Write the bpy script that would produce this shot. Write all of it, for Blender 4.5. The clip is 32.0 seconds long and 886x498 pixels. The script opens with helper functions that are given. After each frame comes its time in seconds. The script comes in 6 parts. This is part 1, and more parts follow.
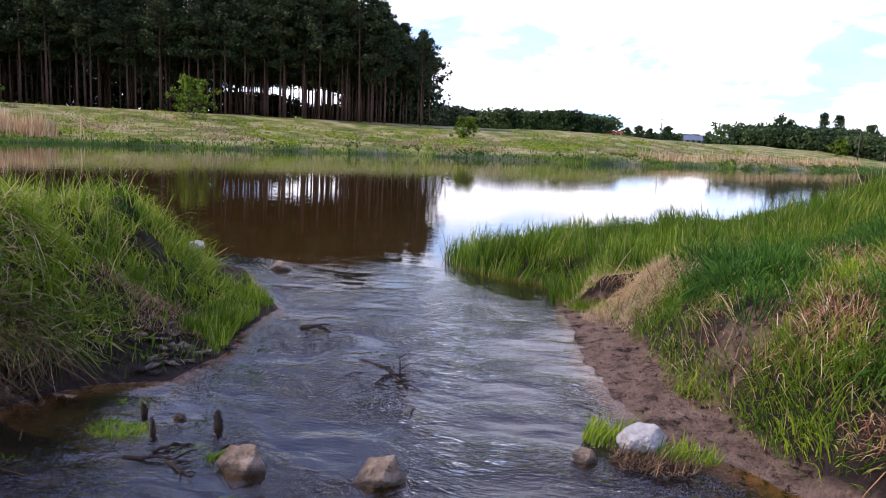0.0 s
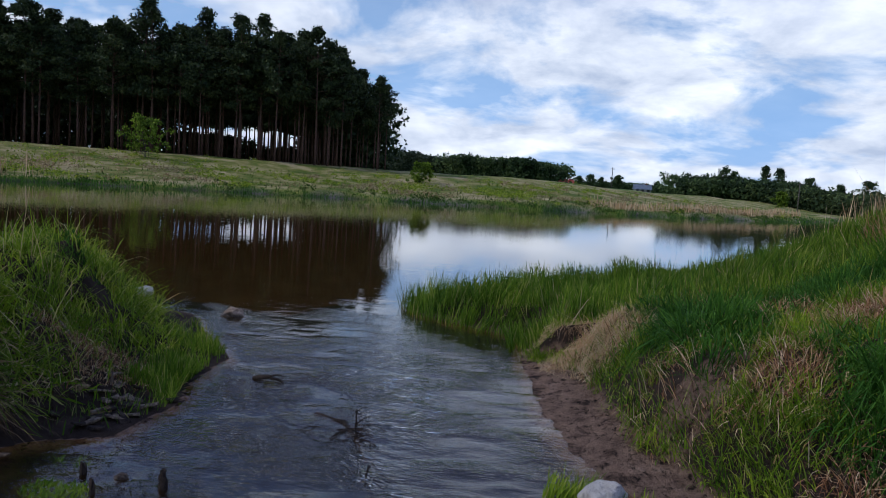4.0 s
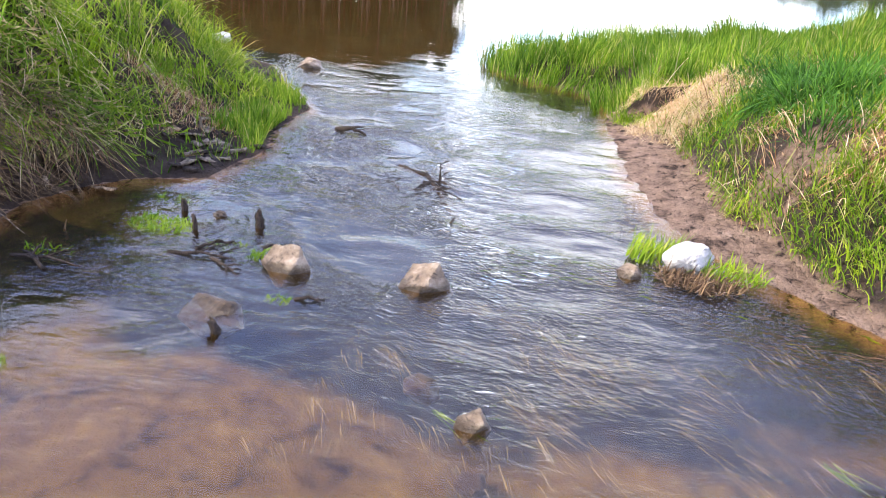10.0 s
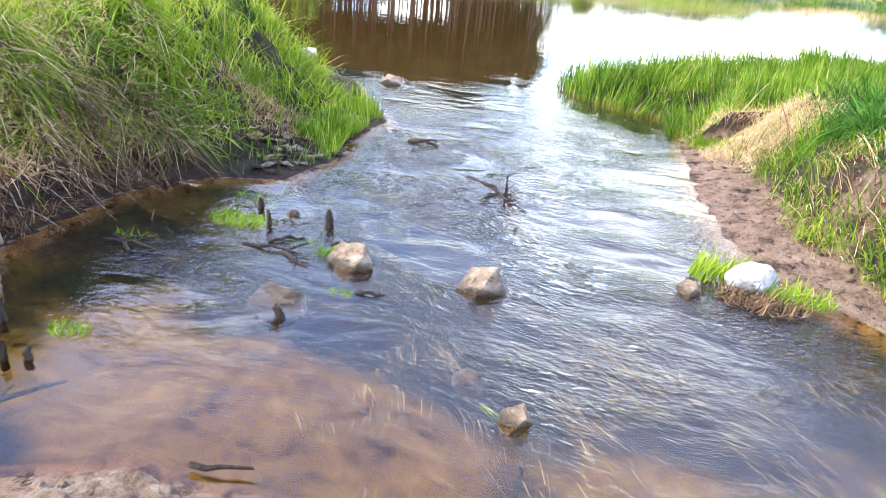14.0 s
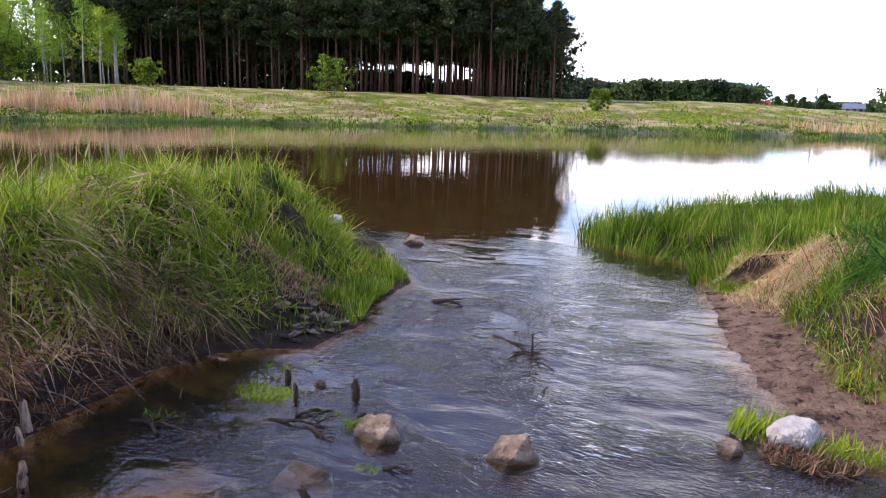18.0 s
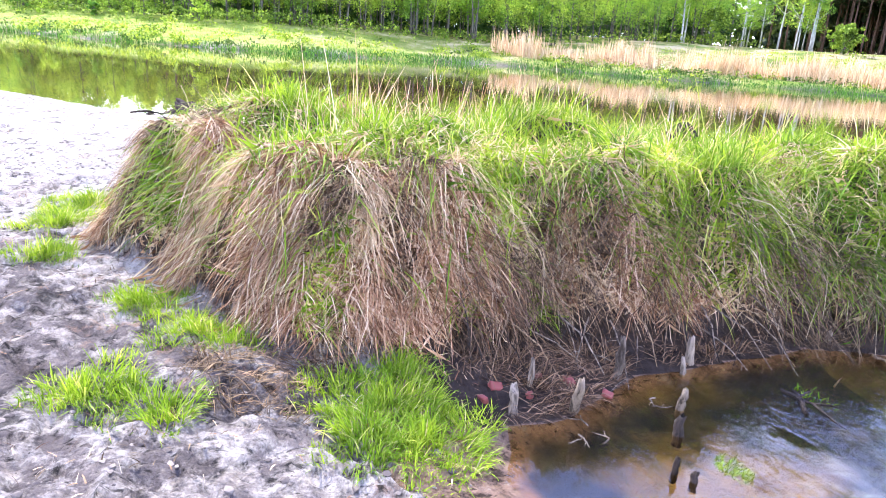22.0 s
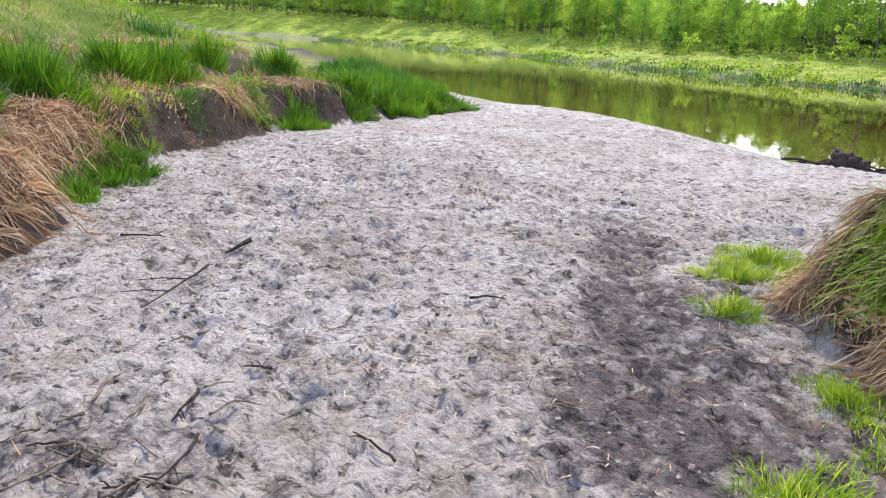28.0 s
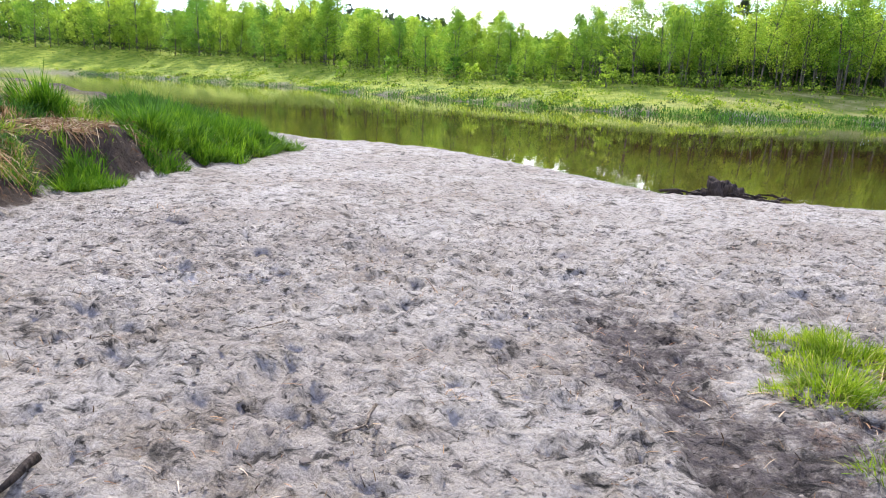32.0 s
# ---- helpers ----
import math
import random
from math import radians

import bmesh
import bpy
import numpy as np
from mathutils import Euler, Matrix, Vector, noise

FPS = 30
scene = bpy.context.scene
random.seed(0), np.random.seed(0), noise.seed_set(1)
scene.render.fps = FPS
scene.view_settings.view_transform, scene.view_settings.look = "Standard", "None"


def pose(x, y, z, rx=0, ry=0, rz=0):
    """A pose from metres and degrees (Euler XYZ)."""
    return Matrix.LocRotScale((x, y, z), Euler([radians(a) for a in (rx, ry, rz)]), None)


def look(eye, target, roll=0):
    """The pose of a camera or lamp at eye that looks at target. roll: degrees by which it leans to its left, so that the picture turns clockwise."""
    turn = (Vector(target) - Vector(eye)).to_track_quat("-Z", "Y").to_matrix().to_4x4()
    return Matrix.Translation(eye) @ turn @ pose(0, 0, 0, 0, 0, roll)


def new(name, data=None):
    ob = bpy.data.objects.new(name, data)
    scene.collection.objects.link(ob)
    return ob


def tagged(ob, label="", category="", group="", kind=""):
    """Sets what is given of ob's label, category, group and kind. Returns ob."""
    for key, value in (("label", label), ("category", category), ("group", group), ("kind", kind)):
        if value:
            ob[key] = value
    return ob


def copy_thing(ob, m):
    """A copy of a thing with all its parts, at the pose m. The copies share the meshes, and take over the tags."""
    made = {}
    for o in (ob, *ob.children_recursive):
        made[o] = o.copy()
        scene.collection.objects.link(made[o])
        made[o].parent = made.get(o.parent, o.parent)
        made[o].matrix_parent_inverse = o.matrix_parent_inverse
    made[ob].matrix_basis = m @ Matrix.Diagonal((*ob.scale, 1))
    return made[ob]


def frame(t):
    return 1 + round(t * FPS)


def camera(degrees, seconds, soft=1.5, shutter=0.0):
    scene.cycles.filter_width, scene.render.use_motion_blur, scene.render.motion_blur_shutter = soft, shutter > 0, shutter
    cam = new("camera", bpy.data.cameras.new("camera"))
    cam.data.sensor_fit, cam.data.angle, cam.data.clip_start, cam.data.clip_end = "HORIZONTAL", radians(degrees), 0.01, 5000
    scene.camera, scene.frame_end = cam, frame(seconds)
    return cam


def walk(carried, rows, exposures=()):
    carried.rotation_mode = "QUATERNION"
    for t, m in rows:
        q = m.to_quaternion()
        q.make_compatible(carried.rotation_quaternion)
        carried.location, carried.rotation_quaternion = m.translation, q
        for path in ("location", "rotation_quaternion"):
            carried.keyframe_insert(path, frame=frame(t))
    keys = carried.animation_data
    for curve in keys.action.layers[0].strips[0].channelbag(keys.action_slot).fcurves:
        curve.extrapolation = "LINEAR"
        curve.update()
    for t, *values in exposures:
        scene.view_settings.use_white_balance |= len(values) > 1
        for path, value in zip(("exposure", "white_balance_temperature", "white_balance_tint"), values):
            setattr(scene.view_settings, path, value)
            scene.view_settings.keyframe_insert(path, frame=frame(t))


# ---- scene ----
cam = camera(64.2, 32.0, 1.0)
PATH = [
    (0, (0.338, -0.03, 1.681), (-0.088, 1.901, 1.378), 2.6),
    (0.5, (0.357, -0.005, 1.681), (0.05, 1.951, 1.397), 2.7),
    (1, (0.386, 0.016, 1.694), (0.234, 1.998, 1.478), 2.5),
    (1.5, (0.41, 0.032, 1.693), (0.378, 2.026, 1.538), 2.3),
    (2, (0.421, 0.049, 1.692), (0.53, 2.043, 1.575), 2.0),
    (2.5, (0.427, 0.034, 1.712), (0.647, 2.019, 1.613), 2.2),
    (3, (0.394, 0.024, 1.719), (0.518, 2.016, 1.597), 1.7),
    (3.5, (0.354, 0.017, 1.72), (0.191, 2.005, 1.583), 2.2),
    (5.5, (0.118, 0.038, 1.713), (-0.339, 1.96, 1.404), 4.4),
    (6, (0.137, 0.095, 1.687), (-0.484, 1.962, 1.328), 4.0),
    (6.5, (0.158, 0.172, 1.649), (-0.526, 1.965, 1.084), 3.6),
    (7, (0.172, 0.22, 1.632), (-0.456, 1.964, 0.882), 3.6),
    (7.5, (0.171, 0.215, 1.607), (-0.381, 1.925, 0.729), 2.9),
    (8, (0.138, 0.179, 1.616), (-0.433, 1.894, 0.76), 3.9),
    (8.5, (0.117, 0.144, 1.634), (-0.5, 1.871, 0.837), 3.9),
    (9, (0.129, 0.121, 1.647), (-0.524, 1.851, 0.886), 3.5),
    (9.5, (0.144, 0.108, 1.637), (-0.435, 1.867, 0.881), 4.6),
    (10, (0.158, 0.104, 1.616), (-0.256, 1.88, 0.795), 4.9),
    (10.5, (0.144, 0.117, 1.567), (-0.13, 1.857, 0.62), 5.5),
    (11, (0.14, 0.127, 1.558), (-0.084, 1.817, 0.513), 6.3),
    (11.5, (0.132, 0.128, 1.541), (-0.062, 1.758, 0.398), 7.7),
    (12, (0.14, 0.108, 1.527), (0.017, 1.72, 0.351), 8.7),
    (12.5, (0.138, 0.087, 1.535), (0.098, 1.698, 0.35), 9.4),
    (13, (0.143, 0.077, 1.565), (-0.172, 1.756, 0.525), 7.3),
    (13.5, (0.227, 0.008, 1.566), (-0.367, 1.723, 0.726), 5.8),
    (15.5, (0.306, -0.002, 1.622), (-0.296, 1.777, 0.937), 3.6),
    (16, (0.303, 0.02, 1.654), (-0.194, 1.897, 1.174), 3.0),
    (16.5, (0.312, 0.023, 1.674), (-0.208, 1.918, 1.302), 0.6),
    (17, (0.315, 0.027, 1.666), (-0.287, 1.9, 1.307), 0.3),
    (17.5, (0.312, 0.026, 1.666), (-0.351, 1.869, 1.262), 1.7),
    (18, (0.288, 0.018, 1.674), (-0.477, 1.825, 1.289), 1.6),
    (18.5, (0.218, -0.017, 1.658), (-0.754, 1.673, 1.213), 1.5),
    (19, (0.17, -0.05, 1.654), (-0.976, 1.508, 1.145), 1.4),
    (19.5, (0.154, -0.065, 1.664), (-1.143, 1.369, 1.151), 1.6),
    (20, (0.15, -0.075, 1.659), (-1.294, 1.206, 1.135), 2.6),
    (20.5, (0.154, -0.081, 1.665), (-1.419, 1.031, 1.13), 2.7),
    (21, (0.147, -0.089, 1.66), (-1.523, 0.873, 1.122), 3.1),
    (21.5, (0.155, -0.132, 1.666), (-1.593, 0.68, 1.13), 3.5),
    (22, (0.156, -0.184, 1.657), (-1.678, 0.384, 1.097), 4.2),
    (22.5, (0.148, -0.215, 1.67), (-1.731, 0.135, 1.081), 4.5),
    (23, (0.145, -0.264, 1.671), (-1.753, -0.224, 1.044), 4.7),
    (23.5, (0.228, -0.303, 1.689), (-1.655, -0.611, 1.089), 4.9),
    (24, (0.276, -0.324, 1.693), (-1.552, -0.871, 1.092), 3.6),
    (24.5, (0.317, -0.349, 1.682), (-1.421, -1.12, 1.061), 4.1),
    (26.5, (0.238, -0.527, 1.691), (-1.445, -1.373, 1.018), 5.7),
    (27, (0.142, -0.605, 1.708), (-1.587, -1.418, 1.116), 3.9),
    (27.5, (-0.037, -0.721, 1.699), (-1.763, -1.544, 1.111), 2.0),
    (28, (-0.152, -0.871, 1.707), (-1.824, -1.809, 1.137), 3.5),
    (28.5, (-0.286, -1.147, 1.693), (-1.997, -2.06, 1.204), 2.7),
    (29, (-0.447, -1.382, 1.689), (-2.151, -2.282, 1.154), 2.6),
    (29.5, (-0.666, -1.592, 1.688), (-2.413, -2.435, 1.199), 2.4),
    (30, (-0.843, -1.8, 1.679), (-2.608, -2.588, 1.166), 3.2),
    (30.5, (-1.03, -2.084, 1.676), (-2.832, -2.746, 1.116), 2.3),
    (31, (-1.248, -2.231, 1.63), (-3.096, -2.823, 1.148), 1.6),
    (31.5, (-1.511, -2.384, 1.628), (-3.367, -2.917, 1.106), 1.4),
    (32, (-1.775, -2.562, 1.59), (-3.677, -2.982, 1.132), 2.7),
]
EXPOSURES = [(0, -0.28, 6250, 22), (0.8, -0.45, 6250, 22), (1.3, -0.65, 5850, 20), (1.8, -1.25, 5800, 9), (2.3, -1.50, 5700, 9), (3.5, -1.55, 5700, 9), (5.3, -0.85, 6150, 22), (6, -0.55, 6650, 27), (6.5, 0.20, 6550, 21), (7.2, 0.86, 6700, 14),
             (9, 1.09, 6700, 10), (11, 1.36, 6700, 8), (12.5, 1.6, 6550, 2), (13.3, 1.60, 6450, 2), (15.5, 1.05, 6550, 14), (16, 0.85, 6500, 11), (16.5, 0.42, 6550, 14), (17, 0.30, 6550, 17), (18, 0.12, 6550, 21), (19, 0.65, 6650, 19), (20, 1.48, 6350, 19),
             (21, 1.98, 6050, 19), (22, 1.9, 6050, 15), (23, 1.6, 6150, 12), (24.5, 1.00, 6550, 1), (27, 0.85, 6650, 7), (32, 0.80, 6650, 7)]
walk(cam, [(t, look(eye, target, roll)) for t, eye, target, roll in PATH], EXPOSURES)

# ---- light ----
SUN_AZ, SUN_EL = radians(255), radians(42)      # compass bearing of the sun from north, and its height
world = bpy.data.worlds.new("world")
scene.world = world
world.use_nodes = True
wn, wl = world.node_tree.nodes, world.node_tree.links
wn.clear()


def wnode(kind, op="", **kw):
    n = wn.new(kind)
    if op:
        n.operation = op
    for k, v in kw.items():
        n.inputs[k].default_value = v
    return n


w_out = wn.new("ShaderNodeOutputWorld")
w_bg = wn.new("ShaderNodeBackground")
w_sky = wnode("ShaderNodeTexSky")
w_sky.sky_type, w_sky.sun_disc, w_sky.sun_elevation, w_sky.sun_rotation = "NISHITA", False, SUN_EL, SUN_AZ
w_co = wn.new("ShaderNodeTexCoord")
w_sep = wn.new("ShaderNodeSeparateXYZ")
wl.new(w_co.outputs["Generated"], w_sep.inputs[0])
# clouds lie on a flat deck: direction divided by its height
w_h = wnode("ShaderNodeMath", op="MAXIMUM")
w_h.inputs[1].default_value = 0.0
wl.new(w_sep.outputs["Z"], w_h.inputs[0])
w_h2 = wnode("ShaderNodeMath", op="ADD")
w_h2.inputs[1].default_value = 0.3
wl.new(w_h.outputs[0], w_h2.inputs[0])
w_div = wnode("ShaderNodeVectorMath", op="DIVIDE")
wl.new(w_co.outputs["Generated"], w_div.inputs[0])
wl.new(w_h2.outputs[0], w_div.inputs[1])
w_n1 = wnode("ShaderNodeTexNoise", Scale=2.4, Detail=9.0, Roughness=0.56, Distortion=0.3)
wl.new(w_div.outputs[0], w_n1.inputs["Vector"])
w_r1 = wn.new("ShaderNodeValToRGB")
w_r1.color_ramp.elements[0].color = (0.12, 0.12, 0.12, 1)
w_r1.color_ramp.elements[0].position, w_r1.color_ramp.elements[1].position = 0.40, 0.52
# the cloud deck thins out overhead and closes towards the horizon
w_t0 = wn.new("ShaderNodeMapRange")
w_t0.interpolation_type = "SMOOTHSTEP"
w_t0.inputs["From Min"].default_value, w_t0.inputs["From Max"].default_value = 0.18, 0.62
w_t0.inputs["To Min"].default_value, w_t0.inputs["To Max"].default_value = 0.0, -0.05
wl.new(w_h.outputs[0], w_t0.inputs["Value"])
w_s = wnode("ShaderNodeMath", op="ADD")
wl.new(w_n1.outputs["Fac"], w_s.inputs[0])
wl.new(w_t0.outputs[0], w_s.inputs[1])
w_u = wnode("ShaderNodeMath", op="ADD")
w_u.inputs[1].default_value = -0.005
wl.new(w_s.outputs[0], w_u.inputs[0])
wl.new(w_u.outputs[0], w_r1.inputs[0])
w_n2 = wnode("ShaderNodeTexNoise", Scale=3.6, Detail=6.0, Roughness=0.6, Distortion=0.2)
wl.new(w_div.outputs[0], w_n2.inputs["Vector"])
w_r2 = wn.new("ShaderNodeValToRGB")
w_r2.color_ramp.elements[0].position, w_r2.color_ramp.elements[1].position = 0.3, 0.68
w_r2.color_ramp.elements[0].color, w_r2.color_ramp.elements[1].color = (12.0, 13.2, 15.5, 1), (25.0, 24.6, 24.0, 1)
wl.new(w_n2.outputs["Fac"], w_r2.inputs[0])
w_mix = wnode("ShaderNodeMix")
w_mix.data_type = "RGBA"
wl.new(w_r1.outputs[0], w_mix.inputs["Factor"])
w_hz = wn.new("ShaderNodeMapRange")
w_hz.inputs["From Min"].default_value, w_hz.inputs["From Max"].default_value = 0.1, 0.6
w_hz.inputs["To Min"].default_value, w_hz.inputs["To Max"].default_value = 0.75, 0.0
wl.new(w_h.outputs[0], w_hz.inputs["Value"])
w_haze = wnode("ShaderNodeMix")
w_haze.data_type = "RGBA"
w_haze.inputs["B"].default_value = (8.0, 13.5, 22.0, 1)
wl.new(w_hz.outputs[0], w_haze.inputs["Factor"])
wl.new(w_sky.outputs[0], w_haze.inputs["A"])
wl.new(w_haze.outputs["Result"], w_mix.inputs["A"])
wl.new(w_r2.outputs[0], w_mix.inputs["B"])
# higher up the blue shines through the thin cloud
w_v = wn.new("ShaderNodeMapRange")
w_v.interpolation_type = "SMOOTHSTEP"
w_v.inputs["From Min"].default_value, w_v.inputs["From Max"].default_value = 0.18, 0.56
w_v.inputs["To Min"].default_value, w_v.inputs["To Max"].default_value = 0.0, 0.68
wl.new(w_h.outputs[0], w_v.inputs["Value"])
w_veil = wnode("ShaderNodeMix")
w_veil.data_type = "RGBA"
w_veil.inputs["B"].default_value = (4.3, 6.1, 15.5, 1)
wl.new(w_v.outputs[0], w_veil.inputs["Factor"])
wl.new(w_mix.outputs["Result"], w_veil.inputs["A"])
wl.new(w_veil.outputs["Result"], w_bg.inputs["Color"])
w_bg.inputs["Strength"].default_value = 0.118
wl.new(w_bg.outputs[0], w_out.inputs[0])

sun = new("sun", bpy.data.lights.new("sun", "SUN"))
sun.data.energy, sun.data.angle, sun.data.color = 5.0, radians(1.5), (1.0, 0.93, 0.82)
sun_dir = Vector((math.sin(SUN_AZ) * math.cos(SUN_EL), math.cos(SUN_AZ) * math.cos(SUN_EL), math.sin(SUN_EL)))
sun.matrix_world = look((0, 0, 40), Vector((0, 0, 40)) - sun_dir)

# ---- materials ----


class Mat:
    """A node material, written down node by node."""

    def __init__(self, name):
        self.m = bpy.data.materials.new(name)
        self.m.use_nodes = True
        self.nt = self.m.node_tree
        self.nt.nodes.clear()
        self.out = self.nt.nodes.new("ShaderNodeOutputMaterial")
        self.co = self.nt.nodes.new("ShaderNodeTexCoord")

    def node(self, kind):
        return self.nt.nodes.new(kind)

    def put(self, value, socket):
        if hasattr(value, "is_output"):
            self.nt.links.new(value, socket)
        else:
            socket.default_value = value

    def scaled(self, sx, sy, sz, turn=0.0):
        n = self.node("ShaderNodeMapping")
        n.inputs["Scale"].default_value = (sx, sy, sz)
        n.inputs["Rotation"].default_value = (0, 0, turn)
        self.nt.links.new(self.co.outputs["Object"], n.inputs["Vector"])
        return n.outputs[0]

    def noise(self, scale, detail=4.0, rough=0.55, vec=None, distort=0.0):
        n = self.node("ShaderNodeTexNoise")
        n.inputs["Scale"].default_value, n.inputs["Detail"].default_value = scale, detail
        n.inputs["Roughness"].default_value, n.inputs["Distortion"].default_value = rough, distort
        self.nt.links.new(vec if vec is not None else self.co.outputs["Object"], n.inputs["Vector"])
        return n.outputs["Fac"]

    def voronoi(self, scale, vec=None, feature="F1"):
        n = self.node("ShaderNodeTexVoronoi")
        n.feature = feature
        n.inputs["Scale"].default_value = scale
        self.nt.links.new(vec if vec is not None else self.co.outputs["Object"], n.inputs["Vector"])
        return n.outputs["Distance"]

    def ramp(self, fac, *stops):
        n = self.node("ShaderNodeValToRGB")
        e = n.color_ramp.elements
        while len(e) < len(stops):
            e.new(0.5)
        for el, (p, c) in zip(e, stops):
            el.position = p
            el.color = (c, c, c, 1) if isinstance(c, (int, float)) else (*c, 1)
        self.put(fac, n.inputs[0])
        return n.outputs[0]

    def mix(self, fac, a, b, blend="MIX"):
        n = self.node("ShaderNodeMix")
        n.data_type, n.blend_type = "RGBA", blend
        self.put(fac, n.inputs["Factor"])
        self.put(a if hasattr(a, "is_output") else (*a, 1), n.inputs["A"])
        self.put(b if hasattr(b, "is_output") else (*b, 1), n.inputs["B"])
        return n.outputs["Result"]

    def math(self, op, a, b=0.0, clamp=False):
        n = self.node("ShaderNodeMath")
        n.operation, n.use_clamp = op, clamp
        self.put(a, n.inputs[0])
        self.put(b, n.inputs[1])
        return n.outputs[0]

    def attr(self, name):
        n = self.node("ShaderNodeAttribute")
        n.attribute_name = name
        return n.outputs["Fac"]

    def island(self):
        return self.node("ShaderNodeNewGeometry").outputs["Random Per Island"]

    def rand(self):
        return self.node("ShaderNodeObjectInfo").outputs["Random"]

    def bump(self, height, dist, strength=1.0, normal=None):
        n = self.node("ShaderNodeBump")
        n.inputs["Strength"].default_value, n.inputs["Distance"].default_value = strength, dist
        self.put(height, n.inputs["Height"])
        if normal is not None:
            self.put(normal, n.inputs["Normal"])
        return n.outputs[0]

    def surface(self, color, rough=0.8, normal=None, metal=0.0, spec=0.5, thin=0.0):
        p = self.node("ShaderNodeBsdfPrincipled")
        self.put(color if hasattr(color, "is_output") else (*color, 1), p.inputs["Base Color"])
        self.put(rough, p.inputs["Roughness"])
        p.inputs["Metallic"].default_value = metal
        p.inputs["Specular IOR Level"].default_value = spec
        if normal is not None:
            self.put(normal, p.inputs["Normal"])
        last = p.outputs[0]
        if thin:
            t = self.node("ShaderNodeBsdfTranslucent")
            self.put(color if hasattr(color, "is_output") else (*color, 1), t.inputs["Color"])
            mx = self.node("ShaderNodeMixShader")
            mx.inputs[0].default_value = thin
            self.nt.links.new(last, mx.inputs[1])
            self.nt.links.new(t.outputs[0], mx.inputs[2])
            last = mx.outputs[0]
        self.nt.links.new(last, self.out.inputs["Surface"])
        return self.m


def leaf_mat(name, *stops, thin=0.35, patch=0.35, rough=0.6, spec=0.1, each=False, tufts=0.0):
    """Blades and leaves: each island takes its own tone, patches drift over metres."""
    k = Mat(name)
    a = k.ramp(k.island(), *stops)
    b = k.mix(k.ramp(k.noise(patch, 3), (0.35, 0.0), (0.65, 1.0)), (0.72, 0.78, 0.7), (1.12, 1.06, 0.95))
    c = k.mix(1.0, a, b, "MULTIPLY")
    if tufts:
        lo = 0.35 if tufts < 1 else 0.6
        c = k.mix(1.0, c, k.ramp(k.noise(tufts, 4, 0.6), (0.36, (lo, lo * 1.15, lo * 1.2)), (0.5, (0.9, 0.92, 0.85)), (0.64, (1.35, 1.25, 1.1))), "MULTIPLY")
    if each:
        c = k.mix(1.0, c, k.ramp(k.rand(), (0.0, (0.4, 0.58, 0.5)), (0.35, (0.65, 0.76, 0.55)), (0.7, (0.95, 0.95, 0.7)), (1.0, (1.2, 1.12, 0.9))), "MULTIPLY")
    return k.surface(c, rough, spec=spec, thin=thin)


def rock_mat(name, dark, mid, light, wet=(0.04, 0.026, 0.014), scale=9.0, line=0.03, crack=0.25):
    """Stone, dark and glossy where it meets the water (below the line, in world height)."""
    k = Mat(name)
    c = k.ramp(k.noise(scale, 8, 0.6), (0.3, dark), (0.5, mid), (0.72, light))
    c = k.mix(k.ramp(k.noise(scale * 6, 4), (0.45, 0.0), (0.75, 0.5)), c, mid)
    g = k.node("ShaderNodeNewGeometry")
    s = k.node("ShaderNodeSeparateXYZ")
    k.nt.links.new(g.outputs["Position"], s.inputs[0])
    h = k.math("ADD", s.outputs["Z"], k.math("MULTIPLY", k.noise(11, 3), 0.03))
    cracks = k.ramp(k.noise(scale * 2.2, 9, 0.7, None, 1.5), (0.36, crack), (0.46, 1.0))
    c = k.mix(1.0, c, cracks, "MULTIPLY")
    w = k.ramp(h, (line + 0.005, 1.0), (line + 0.04, 0.0))
    c = k.mix(w, c, k.mix(0.75, c, wet))
    r = k.ramp(w, (0.0, 0.85), (1.0, 0.3))
    return k.surface(c, r, k.bump(k.noise(scale * 2.5, 9, 0.7), 0.05, 1.0))


